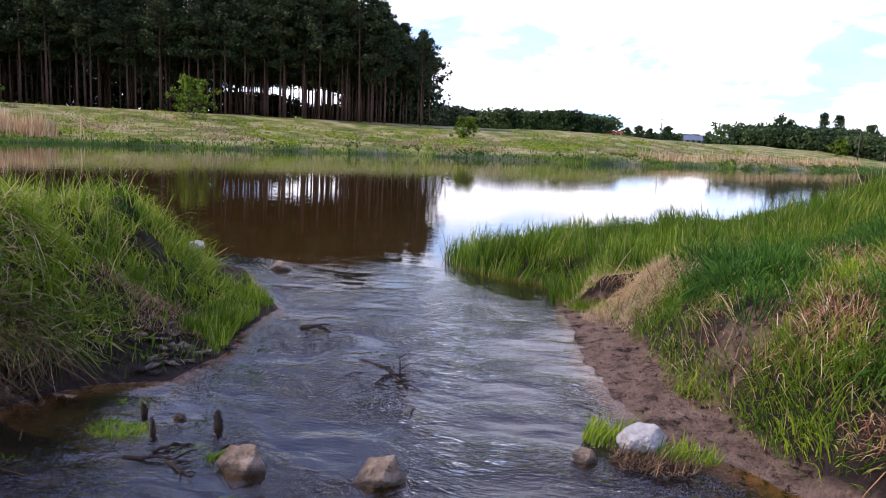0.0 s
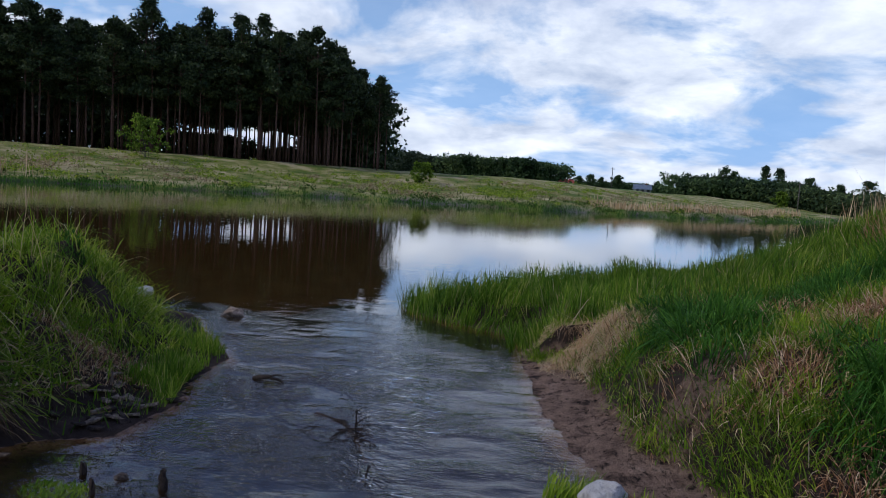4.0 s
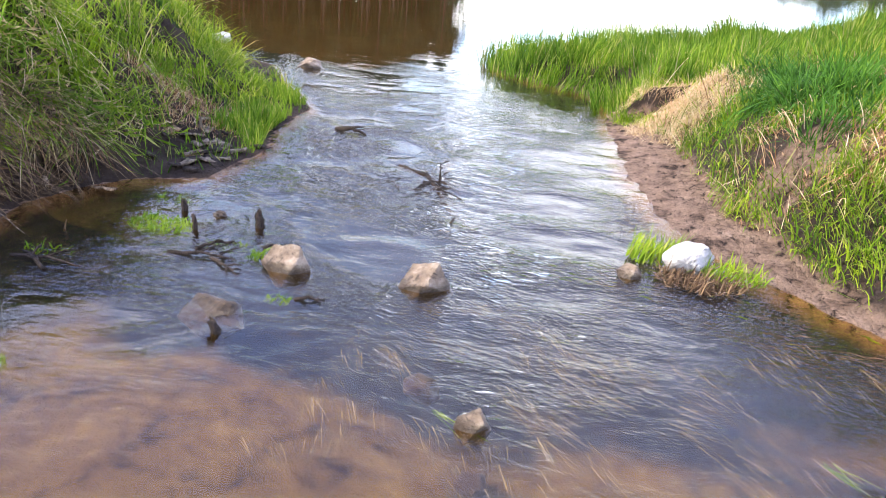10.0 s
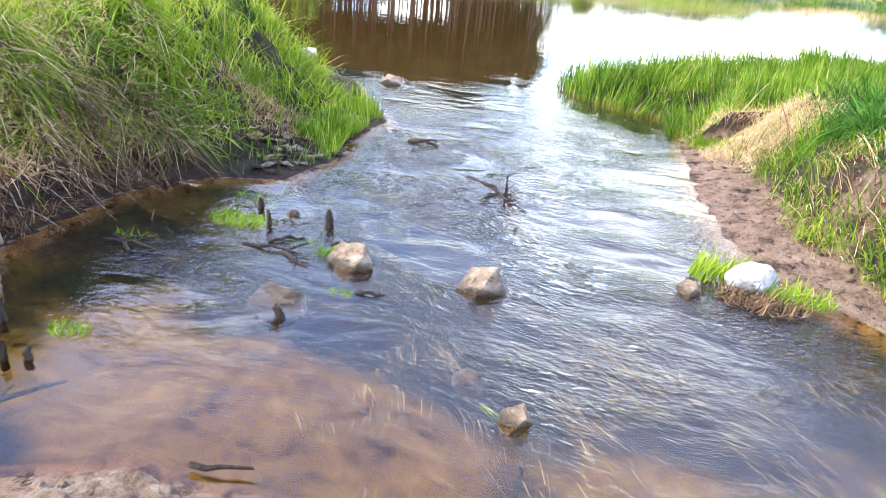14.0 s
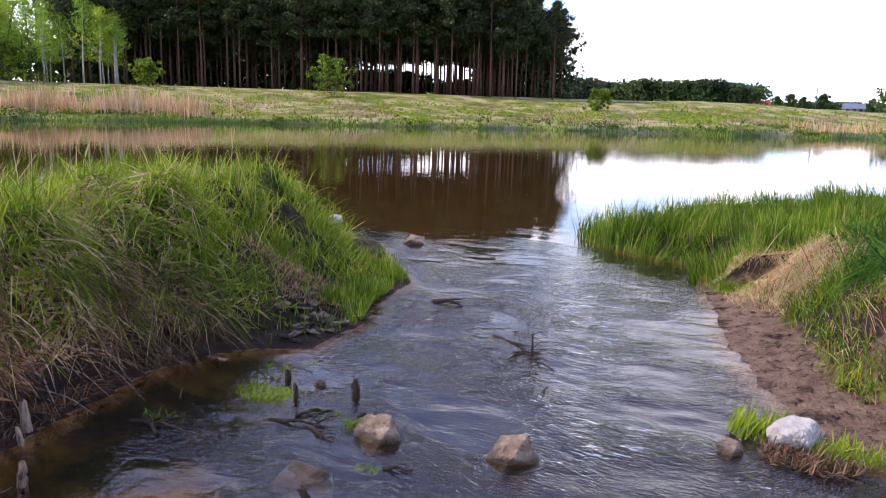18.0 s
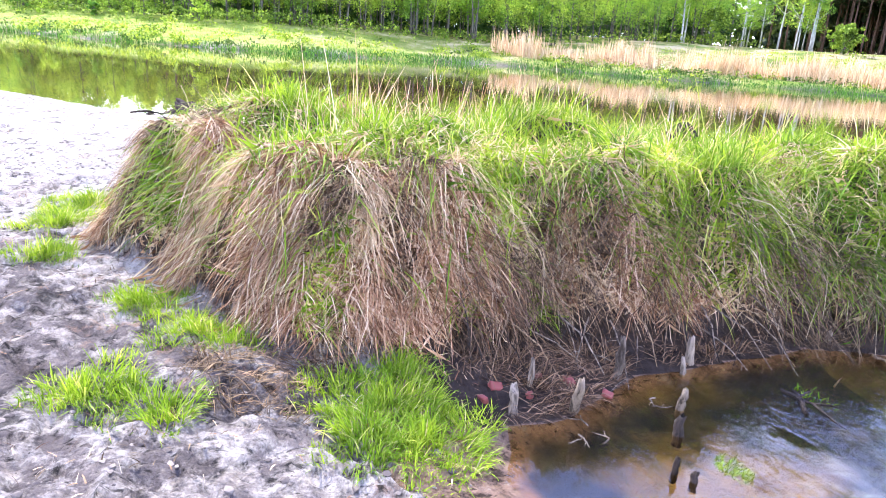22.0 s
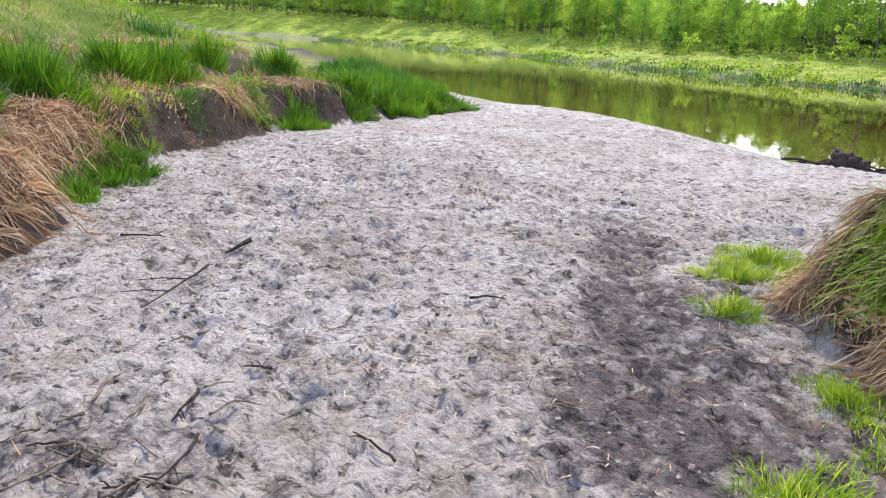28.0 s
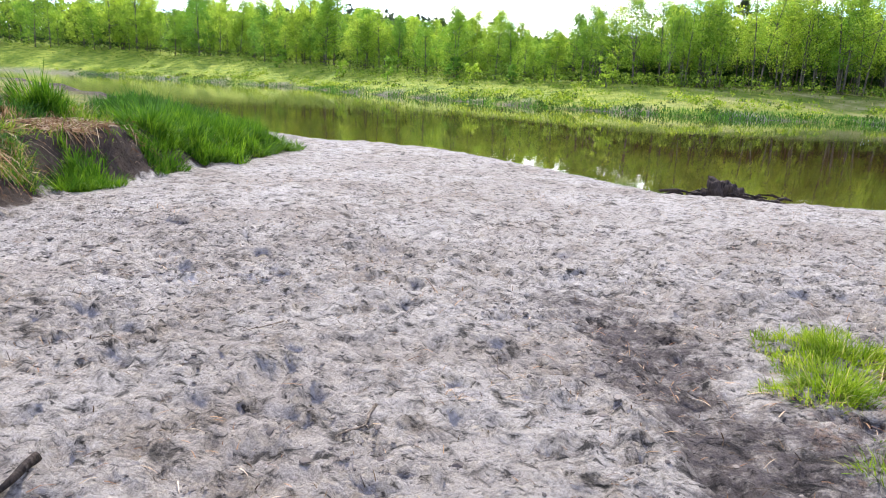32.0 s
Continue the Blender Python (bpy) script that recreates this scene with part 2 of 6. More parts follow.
def ground_mat():
    k = Mat("ground")
    # pale dry sand, trampled
    def broken(name, amount, lo, hi, scale=8.0):
        f = k.math("ADD", k.attr(name), k.math("MULTIPLY", k.math("SUBTRACT", k.noise(scale, 7, 0.7), 0.5), amount))
        return k.ramp(f, (lo, 0.0), (hi, 1.0))
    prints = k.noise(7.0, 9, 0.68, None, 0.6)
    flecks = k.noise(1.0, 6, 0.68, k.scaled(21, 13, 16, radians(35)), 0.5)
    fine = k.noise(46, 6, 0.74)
    sand = k.ramp(k.noise(0.9, 7, 0.62), (0.3, (0.38, 0.325, 0.27)), (0.5, (0.48, 0.425, 0.36)), (0.72, (0.56, 0.51, 0.45)))
    sand = k.mix(k.ramp(k.noise(2.8, 10, 0.8), (0.5, 0.0), (0.62, 0.7)), sand, k.ramp(k.noise(30, 5, 0.7), (0.35, (0.09, 0.066, 0.048)), (0.65, (0.36, 0.29, 0.21))))
    damp = k.ramp(k.noise(5, 6, 0.62), (0.32, (0.065, 0.053, 0.048)), (0.66, (0.19, 0.158, 0.142)))
    c = k.mix(broken("damp", 3.2, 0.25, 0.85), sand, damp)
    mud = k.ramp(k.noise(7, 7, 0.65), (0.3, (0.16, 0.10, 0.068)), (0.6, (0.32, 0.21, 0.145)), (0.8, (0.42, 0.30, 0.215)))
    c = k.mix(broken("mud", 1.8, 0.35, 0.6, 9), c, mud)
    # dips of the bump noises are darkened: pit shade put into colour, plus humus
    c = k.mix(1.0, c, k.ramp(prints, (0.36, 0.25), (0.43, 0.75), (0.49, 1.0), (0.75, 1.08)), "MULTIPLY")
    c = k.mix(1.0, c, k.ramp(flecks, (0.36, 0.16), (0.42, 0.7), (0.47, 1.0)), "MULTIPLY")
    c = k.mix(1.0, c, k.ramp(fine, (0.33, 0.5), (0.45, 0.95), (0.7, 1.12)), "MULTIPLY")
    soil = k.ramp(k.noise(3.5, 6, 0.6), (0.3, (0.024, 0.017, 0.013)), (0.7, (0.085, 0.06, 0.045)))
    c = k.mix(broken("soil", 1.2, 0.35, 0.6, 7), c, soil)
    # meadows seen from far: greens with straw-coloured patches
    v = k.scaled(0.22, 0.22, 0.3, radians(-30))
    mead = k.ramp(k.noise(1.0, 8, 0.66, v), (0.3, (0.05, 0.09, 0.012)), (0.42, (0.11, 0.15, 0.022)), (0.5, (0.22, 0.21, 0.06)), (0.6, (0.40, 0.33, 0.17)))
    lush = k.ramp(k.noise(0.6, 6, 0.6), (0.3, (0.075, 0.13, 0.012)), (0.5, (0.17, 0.22, 0.02)), (0.7, (0.32, 0.33, 0.05)))
    mead = k.mix(k.attr("lush"), mead, lush)
    field = k.ramp(k.noise(0.05, 5, 0.6), (0.3, (0.055, 0.14, 0.02)), (0.7, (0.1, 0.2, 0.035)))
    mead = k.mix(k.attr("field"), mead, field)
    c = k.mix(k.attr("meadow"), c, mead)
    # sky blue mirrored in the channel is also put into the bed's colour
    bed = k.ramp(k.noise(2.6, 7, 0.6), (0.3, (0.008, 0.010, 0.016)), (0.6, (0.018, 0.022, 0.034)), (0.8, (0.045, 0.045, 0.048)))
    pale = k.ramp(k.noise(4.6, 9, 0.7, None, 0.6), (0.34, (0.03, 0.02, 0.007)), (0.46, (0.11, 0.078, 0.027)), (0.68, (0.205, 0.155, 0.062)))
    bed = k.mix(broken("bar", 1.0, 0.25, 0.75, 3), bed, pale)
    # the river's depth and brown murk are put into the deep bed's colour
    deep_murk = k.ramp(k.noise(0.8, 5), (0.3, (0.035, 0.022, 0.010)), (0.7, (0.062, 0.041, 0.02)))
    bed = k.mix(k.attr("deep"), bed, deep_murk)
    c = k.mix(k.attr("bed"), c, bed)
    h = k.math("ADD", k.math("ADD", prints, k.math("MULTIPLY", flecks, 0.6)), k.math("MULTIPLY", fine, 0.3))
    h = k.math("MULTIPLY", h, k.ramp(k.attr("bed"), (0.0, 1.0), (1.0, 0.35)))
    return k.surface(c, 0.9, k.bump(h, 0.17, 1.0), spec=0.1)


def water_mat():
    """Clear brown water: what lies under it shows through, the sky and the far bank mirror in it."""
    k = Mat("water")
    g1 = k.noise(1.0, 2.4, 0.55, k.scaled(11, 24, 20, radians(14)), 0.8)
    g2 = k.noise(1.0, 1.0, 0.5, k.scaled(26, 52, 40, radians(-24)), 0.5)
    quick = k.math("ADD", g1, k.math("MULTIPLY", g2, 0.4))
    slow = k.noise(1.0, 4, 0.5, k.scaled(0.5, 2.6, 2, radians(-35)), 0.5)
    calm = k.ramp(k.noise(1.0, 3, 0.5, k.scaled(1.1, 1.9, 1, radians(25)), 0.8), (0.38, 0.12), (0.64, 1.0))
    slow = k.math("ADD", slow, k.math("MULTIPLY", k.noise(1.0, 2, 0.5, k.scaled(1.6, 7, 2, radians(-35)), 0.4), 0.55))
    h = k.math("ADD", k.math("MULTIPLY", k.math("MULTIPLY", k.math("MULTIPLY", quick, calm), k.attr("flow")), 0.021), k.math("MULTIPLY", slow, 0.002))
    nrm = k.bump(h, 1.0, 1.0)
    gl = k.node("ShaderNodeBsdfGlossy")
    gl.inputs["Roughness"].default_value = 0.015
    gl.inputs["Color"].default_value = (1, 1, 1, 1)
    k.nt.links.new(nrm, gl.inputs["Normal"])
    tr = k.node("ShaderNodeBsdfTransparent")
    tr.inputs["Color"].default_value = (0.89, 0.75, 0.5, 1)
    fr = k.node("ShaderNodeLayerWeight")
    fr.inputs["Blend"].default_value = 0.5
    k.nt.links.new(nrm, fr.inputs["Normal"])
    gloss = k.math("ADD", k.math("MULTIPLY", k.math("POWER", fr.outputs["Facing"], 4.7), 0.96), 0.035, True)
    mx = k.node("ShaderNodeMixShader")
    k.nt.links.new(gloss, mx.inputs[0])
    k.nt.links.new(tr.outputs[0], mx.inputs[1])
    k.nt.links.new(gl.outputs[0], mx.inputs[2])
    k.nt.links.new(mx.outputs[0], k.out.inputs["Surface"])
    return k.m


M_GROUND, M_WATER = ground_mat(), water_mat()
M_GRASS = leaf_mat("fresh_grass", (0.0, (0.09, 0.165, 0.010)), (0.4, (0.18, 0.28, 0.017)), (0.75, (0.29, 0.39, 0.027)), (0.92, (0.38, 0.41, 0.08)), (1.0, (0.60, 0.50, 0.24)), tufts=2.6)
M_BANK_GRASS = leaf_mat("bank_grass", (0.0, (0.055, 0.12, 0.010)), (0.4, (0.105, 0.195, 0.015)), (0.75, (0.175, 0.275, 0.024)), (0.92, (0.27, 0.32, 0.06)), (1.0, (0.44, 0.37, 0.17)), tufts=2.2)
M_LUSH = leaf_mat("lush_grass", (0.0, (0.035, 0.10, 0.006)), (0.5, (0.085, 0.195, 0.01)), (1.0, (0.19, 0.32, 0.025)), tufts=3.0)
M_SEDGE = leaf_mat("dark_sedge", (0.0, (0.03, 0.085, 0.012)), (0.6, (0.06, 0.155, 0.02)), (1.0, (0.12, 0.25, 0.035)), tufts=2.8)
M_STRAW = leaf_mat("dead_grass", (0.0, (0.09, 0.04, 0.02)), (0.3, (0.29, 0.145, 0.075)), (0.7, (0.50, 0.30, 0.175)), (1.0, (0.74, 0.57, 0.40)), thin=0.15, rough=0.7)
# dark straw: the undercut's shade put into colour; also rotten litter and dark tussocks
M_DARK_STRAW = leaf_mat("wet_dead_grass", (0.0, (0.035, 0.02, 0.012)), (0.5, (0.10, 0.06, 0.035)), (1.0, (0.26, 0.17, 0.10)), thin=0.1, rough=0.7)
M_REED = leaf_mat("dry_reed", (0.0, (0.42, 0.26, 0.14)), (0.6, (0.58, 0.41, 0.25)), (1.0, (0.72, 0.56, 0.38)), thin=0.2)
M_WEED = leaf_mat("water_weed", (0.0, (0.06, 0.14, 0.008)), (1.0, (0.22, 0.33, 0.03)), thin=0.3, tufts=6.0)
M_TUFT = leaf_mat("tuft_grass", (0.0, (0.12, 0.2, 0.01)), (0.5, (0.24, 0.36, 0.02)), (0.9, (0.38, 0.46, 0.05)), (1.0, (0.6, 0.5, 0.25)), tufts=4.0)
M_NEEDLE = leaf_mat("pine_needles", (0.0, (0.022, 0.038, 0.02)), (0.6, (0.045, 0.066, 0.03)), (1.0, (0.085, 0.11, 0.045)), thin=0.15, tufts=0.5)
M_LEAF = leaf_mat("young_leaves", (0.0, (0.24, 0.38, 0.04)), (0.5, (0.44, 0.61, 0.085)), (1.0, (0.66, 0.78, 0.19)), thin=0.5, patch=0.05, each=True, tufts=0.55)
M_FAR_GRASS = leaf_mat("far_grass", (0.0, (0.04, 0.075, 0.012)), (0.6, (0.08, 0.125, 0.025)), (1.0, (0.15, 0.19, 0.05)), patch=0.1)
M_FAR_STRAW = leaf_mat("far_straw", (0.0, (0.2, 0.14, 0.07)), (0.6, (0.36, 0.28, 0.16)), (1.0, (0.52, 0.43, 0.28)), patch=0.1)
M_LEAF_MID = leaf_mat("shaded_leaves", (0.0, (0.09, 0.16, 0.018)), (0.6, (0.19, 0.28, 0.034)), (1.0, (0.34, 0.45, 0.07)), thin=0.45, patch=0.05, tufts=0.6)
# far woods: the haze of distance is mixed into these duller, paler greens
M_FAR_LEAF = leaf_mat("haze_tinted_leaves", (0.0, (0.045, 0.075, 0.035)), (0.6, (0.085, 0.125, 0.055)), (1.0, (0.14, 0.19, 0.08)), thin=0.3, patch=0.03, tufts=0.12)
M_FAR_PINE = leaf_mat("haze_tinted_needles", (0.0, (0.04, 0.058, 0.045)), (0.6, (0.06, 0.082, 0.06)), (1.0, (0.09, 0.115, 0.08)), thin=0.2, patch=0.03, tufts=0.12)
# darkened copy of the leaf greens: shade inside the belt, put into colour
M_LEAF_SHADE = leaf_mat("deep_shade_leaves", (0.0, (0.02, 0.05, 0.012)), (0.6, (0.04, 0.085, 0.02)), (1.0, (0.07, 0.13, 0.03)), thin=0.3, patch=0.03)


def bark_mat(name, low, high, fine=1.0):
    k = Mat(name)
    c = k.ramp(k.noise(1.0, 6, 0.65, k.scaled(8 * fine, 8 * fine, 1.5 * fine)), (0.34, low), (0.66, high))
    grain = k.noise(1.0, 6, 0.65, k.scaled(26 * fine, 26 * fine, 3 * fine), 0.3)
    c = k.mix(1.0, c, k.ramp(grain, (0.36, 0.35), (0.5, 1.0), (0.7, 1.15)), "MULTIPLY")
    return k.surface(c, 0.9, k.bump(grain, 0.05 / fine), spec=0.2)


M_PINE_BARK = bark_mat("pine_bark", (0.045, 0.028, 0.022), (0.15, 0.085, 0.058))
M_BARK = bark_mat("grey_bark", (0.05, 0.045, 0.035), (0.16, 0.145, 0.115))
M_BIRCH = bark_mat("birch_bark", (0.25, 0.24, 0.22), (0.62, 0.6, 0.56))
M_WOOD = bark_mat("weathered_wood", (0.035, 0.024, 0.016), (0.33, 0.255, 0.18), 2.2)
M_PEG = bark_mat("peeled_wood", (0.05, 0.028, 0.015), (0.40, 0.27, 0.15), 2.2)
M_DARKWOOD = bark_mat("wet_dark_wood", (0.012, 0.009, 0.007), (0.065, 0.046, 0.033), 2.0)
M_ROCK = rock_mat("pinkish_granite", (0.08, 0.05, 0.03), (0.25, 0.175, 0.11), (0.56, 0.46, 0.34), crack=0.3)
M_ROCK_BROWN = rock_mat("brown_stone", (0.03, 0.018, 0.01), (0.07, 0.042, 0.022), (0.12, 0.08, 0.045), line=0.0)
M_ROCK_DARK = rock_mat("dark_wet_stone", (0.008, 0.008, 0.01), (0.02, 0.018, 0.018), (0.05, 0.042, 0.035), line=0.06)
M_ROCK_WHITE = rock_mat("pale_granite", (0.38, 0.34, 0.29), (0.56, 0.52, 0.46), (0.7, 0.67, 0.61), crack=0.75)

# ---- terrain ----


def rnd2(ix, iy, seed):
    h = (ix.astype(np.int64) * 374761393 + iy.astype(np.int64) * 668265263 + seed * 982451653) & 0x7FFFFFFF
    h = ((h ^ (h >> 13)) * 1274126177) & 0x7FFFFFFF
    return ((h ^ (h >> 16)) & 0xFFFFFF) / 16777215.0


def vnoise(x, y, seed=0):
    """Smooth value noise, -1 to 1."""
    ix, iy = np.floor(x), np.floor(y)
    fx, fy = x - ix, y - iy
    fx, fy = fx * fx * (3 - 2 * fx), fy * fy * (3 - 2 * fy)
    a, b = rnd2(ix, iy, seed), rnd2(ix + 1, iy, seed)
    c, d = rnd2(ix, iy + 1, seed), rnd2(ix + 1, iy + 1, seed)
    return 2 * (a + (b - a) * fx + (c - a) * fy + (a - b - c + d) * fx * fy) - 1


def fbm(x, y, octaves=4, seed=0, gain=0.5):
    s, amp, tot = 0, 1.0, 0
    for o in range(octaves):
        s = s + amp * vnoise(x * 2 ** o + 17.3 * o, y * 2 ** o - 9.1 * o, seed + o)
        tot += amp
        amp *= gain
    return s / tot


def smooth(a, b, v):
    t = np.clip((v - a) / (b - a), 0, 1)
    return t * t * (3 - 2 * t)


def signed(poly, x, y):
    """Distance to a polygon's edge, positive inside."""
    d2 = np.full(x.shape, 1e18)
    inside = np.zeros(x.shape, bool)
    n = len(poly)
    for i in range(n):
        (ax, ay), (bx, by) = poly[i], poly[(i + 1) % n]
        ex, ey = bx - ax, by - ay
        t = np.clip(((x - ax) * ex + (y - ay) * ey) / (ex * ex + ey * ey), 0, 1)
        d2 = np.minimum(d2, (x - ax - t * ex) ** 2 + (y - ay - t * ey) ** 2)
        if ay != by:
            inside ^= ((ay > y) != (by > y)) & (x < (bx - ax) * (y - ay) / (by - ay) + ax)
    return np.where(inside, 1, -1) * np.sqrt(d2)


EAST = [(25, 1.2), (8, 1.9), (4, 2.4), (2.6, 2.98), (1.78, 3.36), (1.41, 3.6), (1.01, 3.95), (0.68, 4.42), (0.49, 4.75), (0.3, 5.5), (0.22, 6.4),
        (0.07, 7.0), (-0.02, 8.4), (-0.72, 8.75), (-1.45, 9.3), (-1.66, 9.75), (-0.6, 10.9), (3, 13), (10, 18), (25, 40), (50, 90), (100, 190), (230, 370),
        (900, 1200), (1400, 1200), (1400, 1.2)]
SOUTH = [(25, -1), (8, -0.5), (4, 0.1), (2, 0.6), (1.2, 0.85), (0.6, 1.15), (0.2, 1.31), (-0.4, 1.34), (-1.2, 1.32), (-1.7, 1.0), (-2.08, 0.85), (-2.5, 1.0),
         (-2.54, 1.36), (-2.86, 1.88), (-3.0, 2.54), (-3.08, 3.2), (-2.8, 3.75), (-2.43, 4.05), (-2.4, 4.8), (-2.55, 5.3), (-2.6, 6.1), (-3.3, 7.0), (-3.95, 7.9),
         (-4.8, 8.2), (-6, 7.8), (-8, 6.6), (-10.5, 5), (-12.8, 3), (-13.36, 1.5), (-13.2, 0), (-13.4, -1.4), (-14.8, -2.5), (-16.8, -4.3), (-18, -5.5), (-18.6, -7),
         (-18.5, -8.7), (-20.3, -11.7), (-26, -18), (-45, -40), (-66, -70), (-78, -105), (-76, -140), (-58, -190), (-20, -300), (20, -1390), (1400, -1390), (1400, -1)]
NORTH = [(-1400, -1400), (-20, -1400), (-60, -300), (-100, -190), (-122, -140), (-124, -105), (-112, -75), (-95, -45), (-75, -25), (-61, -9), (-56, 3), (-60, 12), (-64, 24), (-53, 32), (-49, 44), (-41, 55), (-28, 64), (-16, 71),
         (-2, 76), (14, 84), (28, 98), (45, 130), (80, 200), (200, 390), (850, 1250), (850, 1500), (-1400, 1500)]
HUMP = [(-3.0, 0.1), (-3.06, 0.6), (-3.16, 1.05), (-3.2, 1.9), (-3.22, 2.6), (-3.24, 3.2), (-2.95, 3.8), (-2.75, 4.2), (-2.75, 5.0), (-2.85, 6.0), (-3.5, 6.9),
        (-4.1, 7.7), (-5, 7.8), (-6.5, 6.3), (-7.3, 4), (-7.0, 1.5), (-6.3, -0.3), (-5.6, -1.0), (-4.7, -1.1), (-4.1, -0.7), (-3.3, -0.2)]
BANK = [(60, -8), (10, -6), (3, -5), (-1.5, -4.7), (-2.6, -5.3), (-3.7, -6.3), (-5.2, -7.1), (-6.7, -7.7), (-8.5, -8.05), (-10.4, -8.1), (-13.6, -8.1), (-14.7, -8.7),
        (-15.6, -9.9), (-18.6, -11.6), (-25.2, -18), (-44.4, -40.2), (-65.4, -70.1), (-77.4, -105), (-75.4, -140), (-57, -190), (-15, -300), (26, -1385), (1390, -1385), (1390, -8)]


def treads(x, y, s, ln, wd, deep, seed):
    """Footprints trodden into loose sand: oblong pits with a pushed-up rim, one a cell, some cells empty."""
    z = np.zeros(x.shape)
    ix, iy = np.floor(x / s), np.floor(y / s)
    for i in (-1, 0, 1):
        for j in (-1, 0, 1):
            cx, cy = ix + i, iy + j
            a, size = 6.283 * rnd2(cx, cy, seed + 2), 0.65 + 0.6 * rnd2(cx, cy, seed + 3)
            dx, dy = x - (cx + 0.1 + 0.8 * rnd2(cx, cy, seed)) * s, y - (cy + 0.1 + 0.8 * rnd2(cx, cy, seed + 1)) * s
            q = np.hypot((dx * np.cos(a) + dy * np.sin(a)) / (ln * size), (dy * np.cos(a) - dx * np.sin(a)) / (wd * size))
            dip = np.where(q < 1, q ** 2 - 1, 0) + 0.45 * np.exp(-((q - 1.2) / 0.22) ** 2)
            z = z + deep * dip * np.clip(rnd2(cx, cy, seed + 4) * 1.5 - 0.35, 0, 1)
    return z


def layers(x, y):
    """Height and ground kinds at places x, y."""
    shp = x.shape
    x, y = x.ravel(), y.ravel()
    wob = 0.12 * fbm(x * 1.7, y * 1.7, 3, 5)
    dE, dS, dN = signed(EAST, x, y) + wob * 0.6, signed(SOUTH, x, y) + wob * 0.6, signed(NORTH, x, y) + 1.0 * vnoise(x * 0.05, y * 0.05, 8)
    dH, dB = signed(HUMP, x, y) + wob * 1.3, signed(BANK, x, y) + wob * 2.2 + 0.35 * vnoise(x * 0.7, y * 0.7, 31)
    out = np.maximum(np.maximum(dE, dS), dN)                       # negative in the water
    stream = np.exp(-((x + 0.8) / 3.2) ** 2 - ((y - 3.2) / 4.6) ** 2) + smooth(0, 2, x) * (y < 6)
    depth = 0.05 * smooth(0, 0.22, -out) + 0.13 * np.clip(-out, 0, 1.2) + np.clip(-out - 1.5, 0, 99) * 0.35 * (1 - np.clip(stream, 0, 1))
    bed = -np.clip(depth, 0, 2.2) + 0.03 * fbm(x * 1.5, y * 1.5, 3, 11) * smooth(0.05, 0.5, -out)
    # a bar of pale sand near the standing place, a darker run between the stones
    bed = bed + 0.07 * smooth(0, 0.3, -out) * np.exp(-((x + 0.9) / 0.9) ** 2 - ((y - 1.75) / 0.55) ** 2) + 0.05 * smooth(0, 0.3, -out) * np.exp(-((x - 0.7) / 0.7) ** 2 - ((y - 2.0) / 0.5) ** 2)
    # east bank: mud shelf, step, hill
    hill = np.clip(0.34 + 0.29 * (x - 0.4) - 0.05 * (y - 6.6), 0.22, 2.3) + 0.07 * fbm(x * 1.3, y * 1.3, 3, 3)
    flat = np.clip(0.3 + 0.12 * x, 0.12, 0.66) + 0.5 * np.clip(x - 3.0, 0, 3) + 0.05 * fbm(x * 1.3, y * 1.3, 3, 3)
    hill = hill + (np.minimum(flat, hill + 0.2) - hill) * smooth(5.9, 7.4, y)
    hill = hill + 0.26 * np.exp(-(np.hypot(x - 1.08, y - 6.95) / 0.42) ** 2)
    shelf = np.where(y < 7.4, 0.1 + 0.35 * smooth(1.6, 1.0, x), 0.05)
    zE = np.minimum(0.001 + 0.17 * dE + smooth(shelf, shelf + 0.5, dE) * 0.22 + 0.42 * np.clip(dE - shelf, 0, 50), hill)
    # south land: sand flat
    pits = np.clip(0.35 - np.abs(fbm(x * 4.2, y * 4.2, 2, 23)), 0, 1)
    rough = 0.03 * fbm(x * 1.9, y * 1.9, 3, 21) + 0.045 * (0.35 - np.abs(fbm(x * 4.5, y * 4.5, 3, 22, 0.6))) + 0.025 * fbm(x * 9, y * 9, 2, 26) - 0.05 * pits * smooth(-0.2, 0.3, fbm(x * 1.1, y * 1.1, 2, 24))
    zs = np.minimum(0.001 + 0.15 * dS, 0.23 + 0.04 * vnoise(x * 0.5, y * 0.5, 4)) + rough * smooth(0.0, 0.5, dS)
    track = np.exp(-((y + 1.58 - 0.42 * (x + 4) + 0.45 * fbm(x * 1.2, y * 1.2, 3, 36)) / (0.38 + 0.25 * smooth(-4.5, -2.6, x))) ** 2) * smooth(-1.6, -2.8, x) * smooth(-7.4, -5.6, x)
    zs = zs - 0.05 * track + 0.10 * np.exp(-((x + 9.3) / 2.2) ** 2 - ((y + 0.4) / 1.2) ** 2)
    lump = np.exp(-((x + 0.55) / 0.6) ** 2 - ((y - 1.0) / 0.3) ** 2)
    zs = zs + lump * 0.05
    loose = (dS > 0.1) & (dB < 0.1) & (x > -14) & (x < 3) & (y > -9)
    if loose.any():
        dry = 1 - 0.45 * smooth(-7, -10, x)
        zs[loose] += ((treads(x[loose], y[loose], 0.27, 0.13, 0.06, 0.042, 41) + treads(x[loose], y[loose], 0.13, 0.05, 0.032, 0.032, 141)) * smooth(0.1, 0.5, dS[loose]) * dry[loose])
    top = 0.84 + 0.32 * fbm(x * 1.5, y * 1.5, 3, 13, 0.6) - 0.4 * smooth(3.4, 6.2, y) * smooth(-4.6, -3.0, x) - 0.2 * smooth(5, 8, y) - 0.1 * smooth(-4.6, -6.5, x)
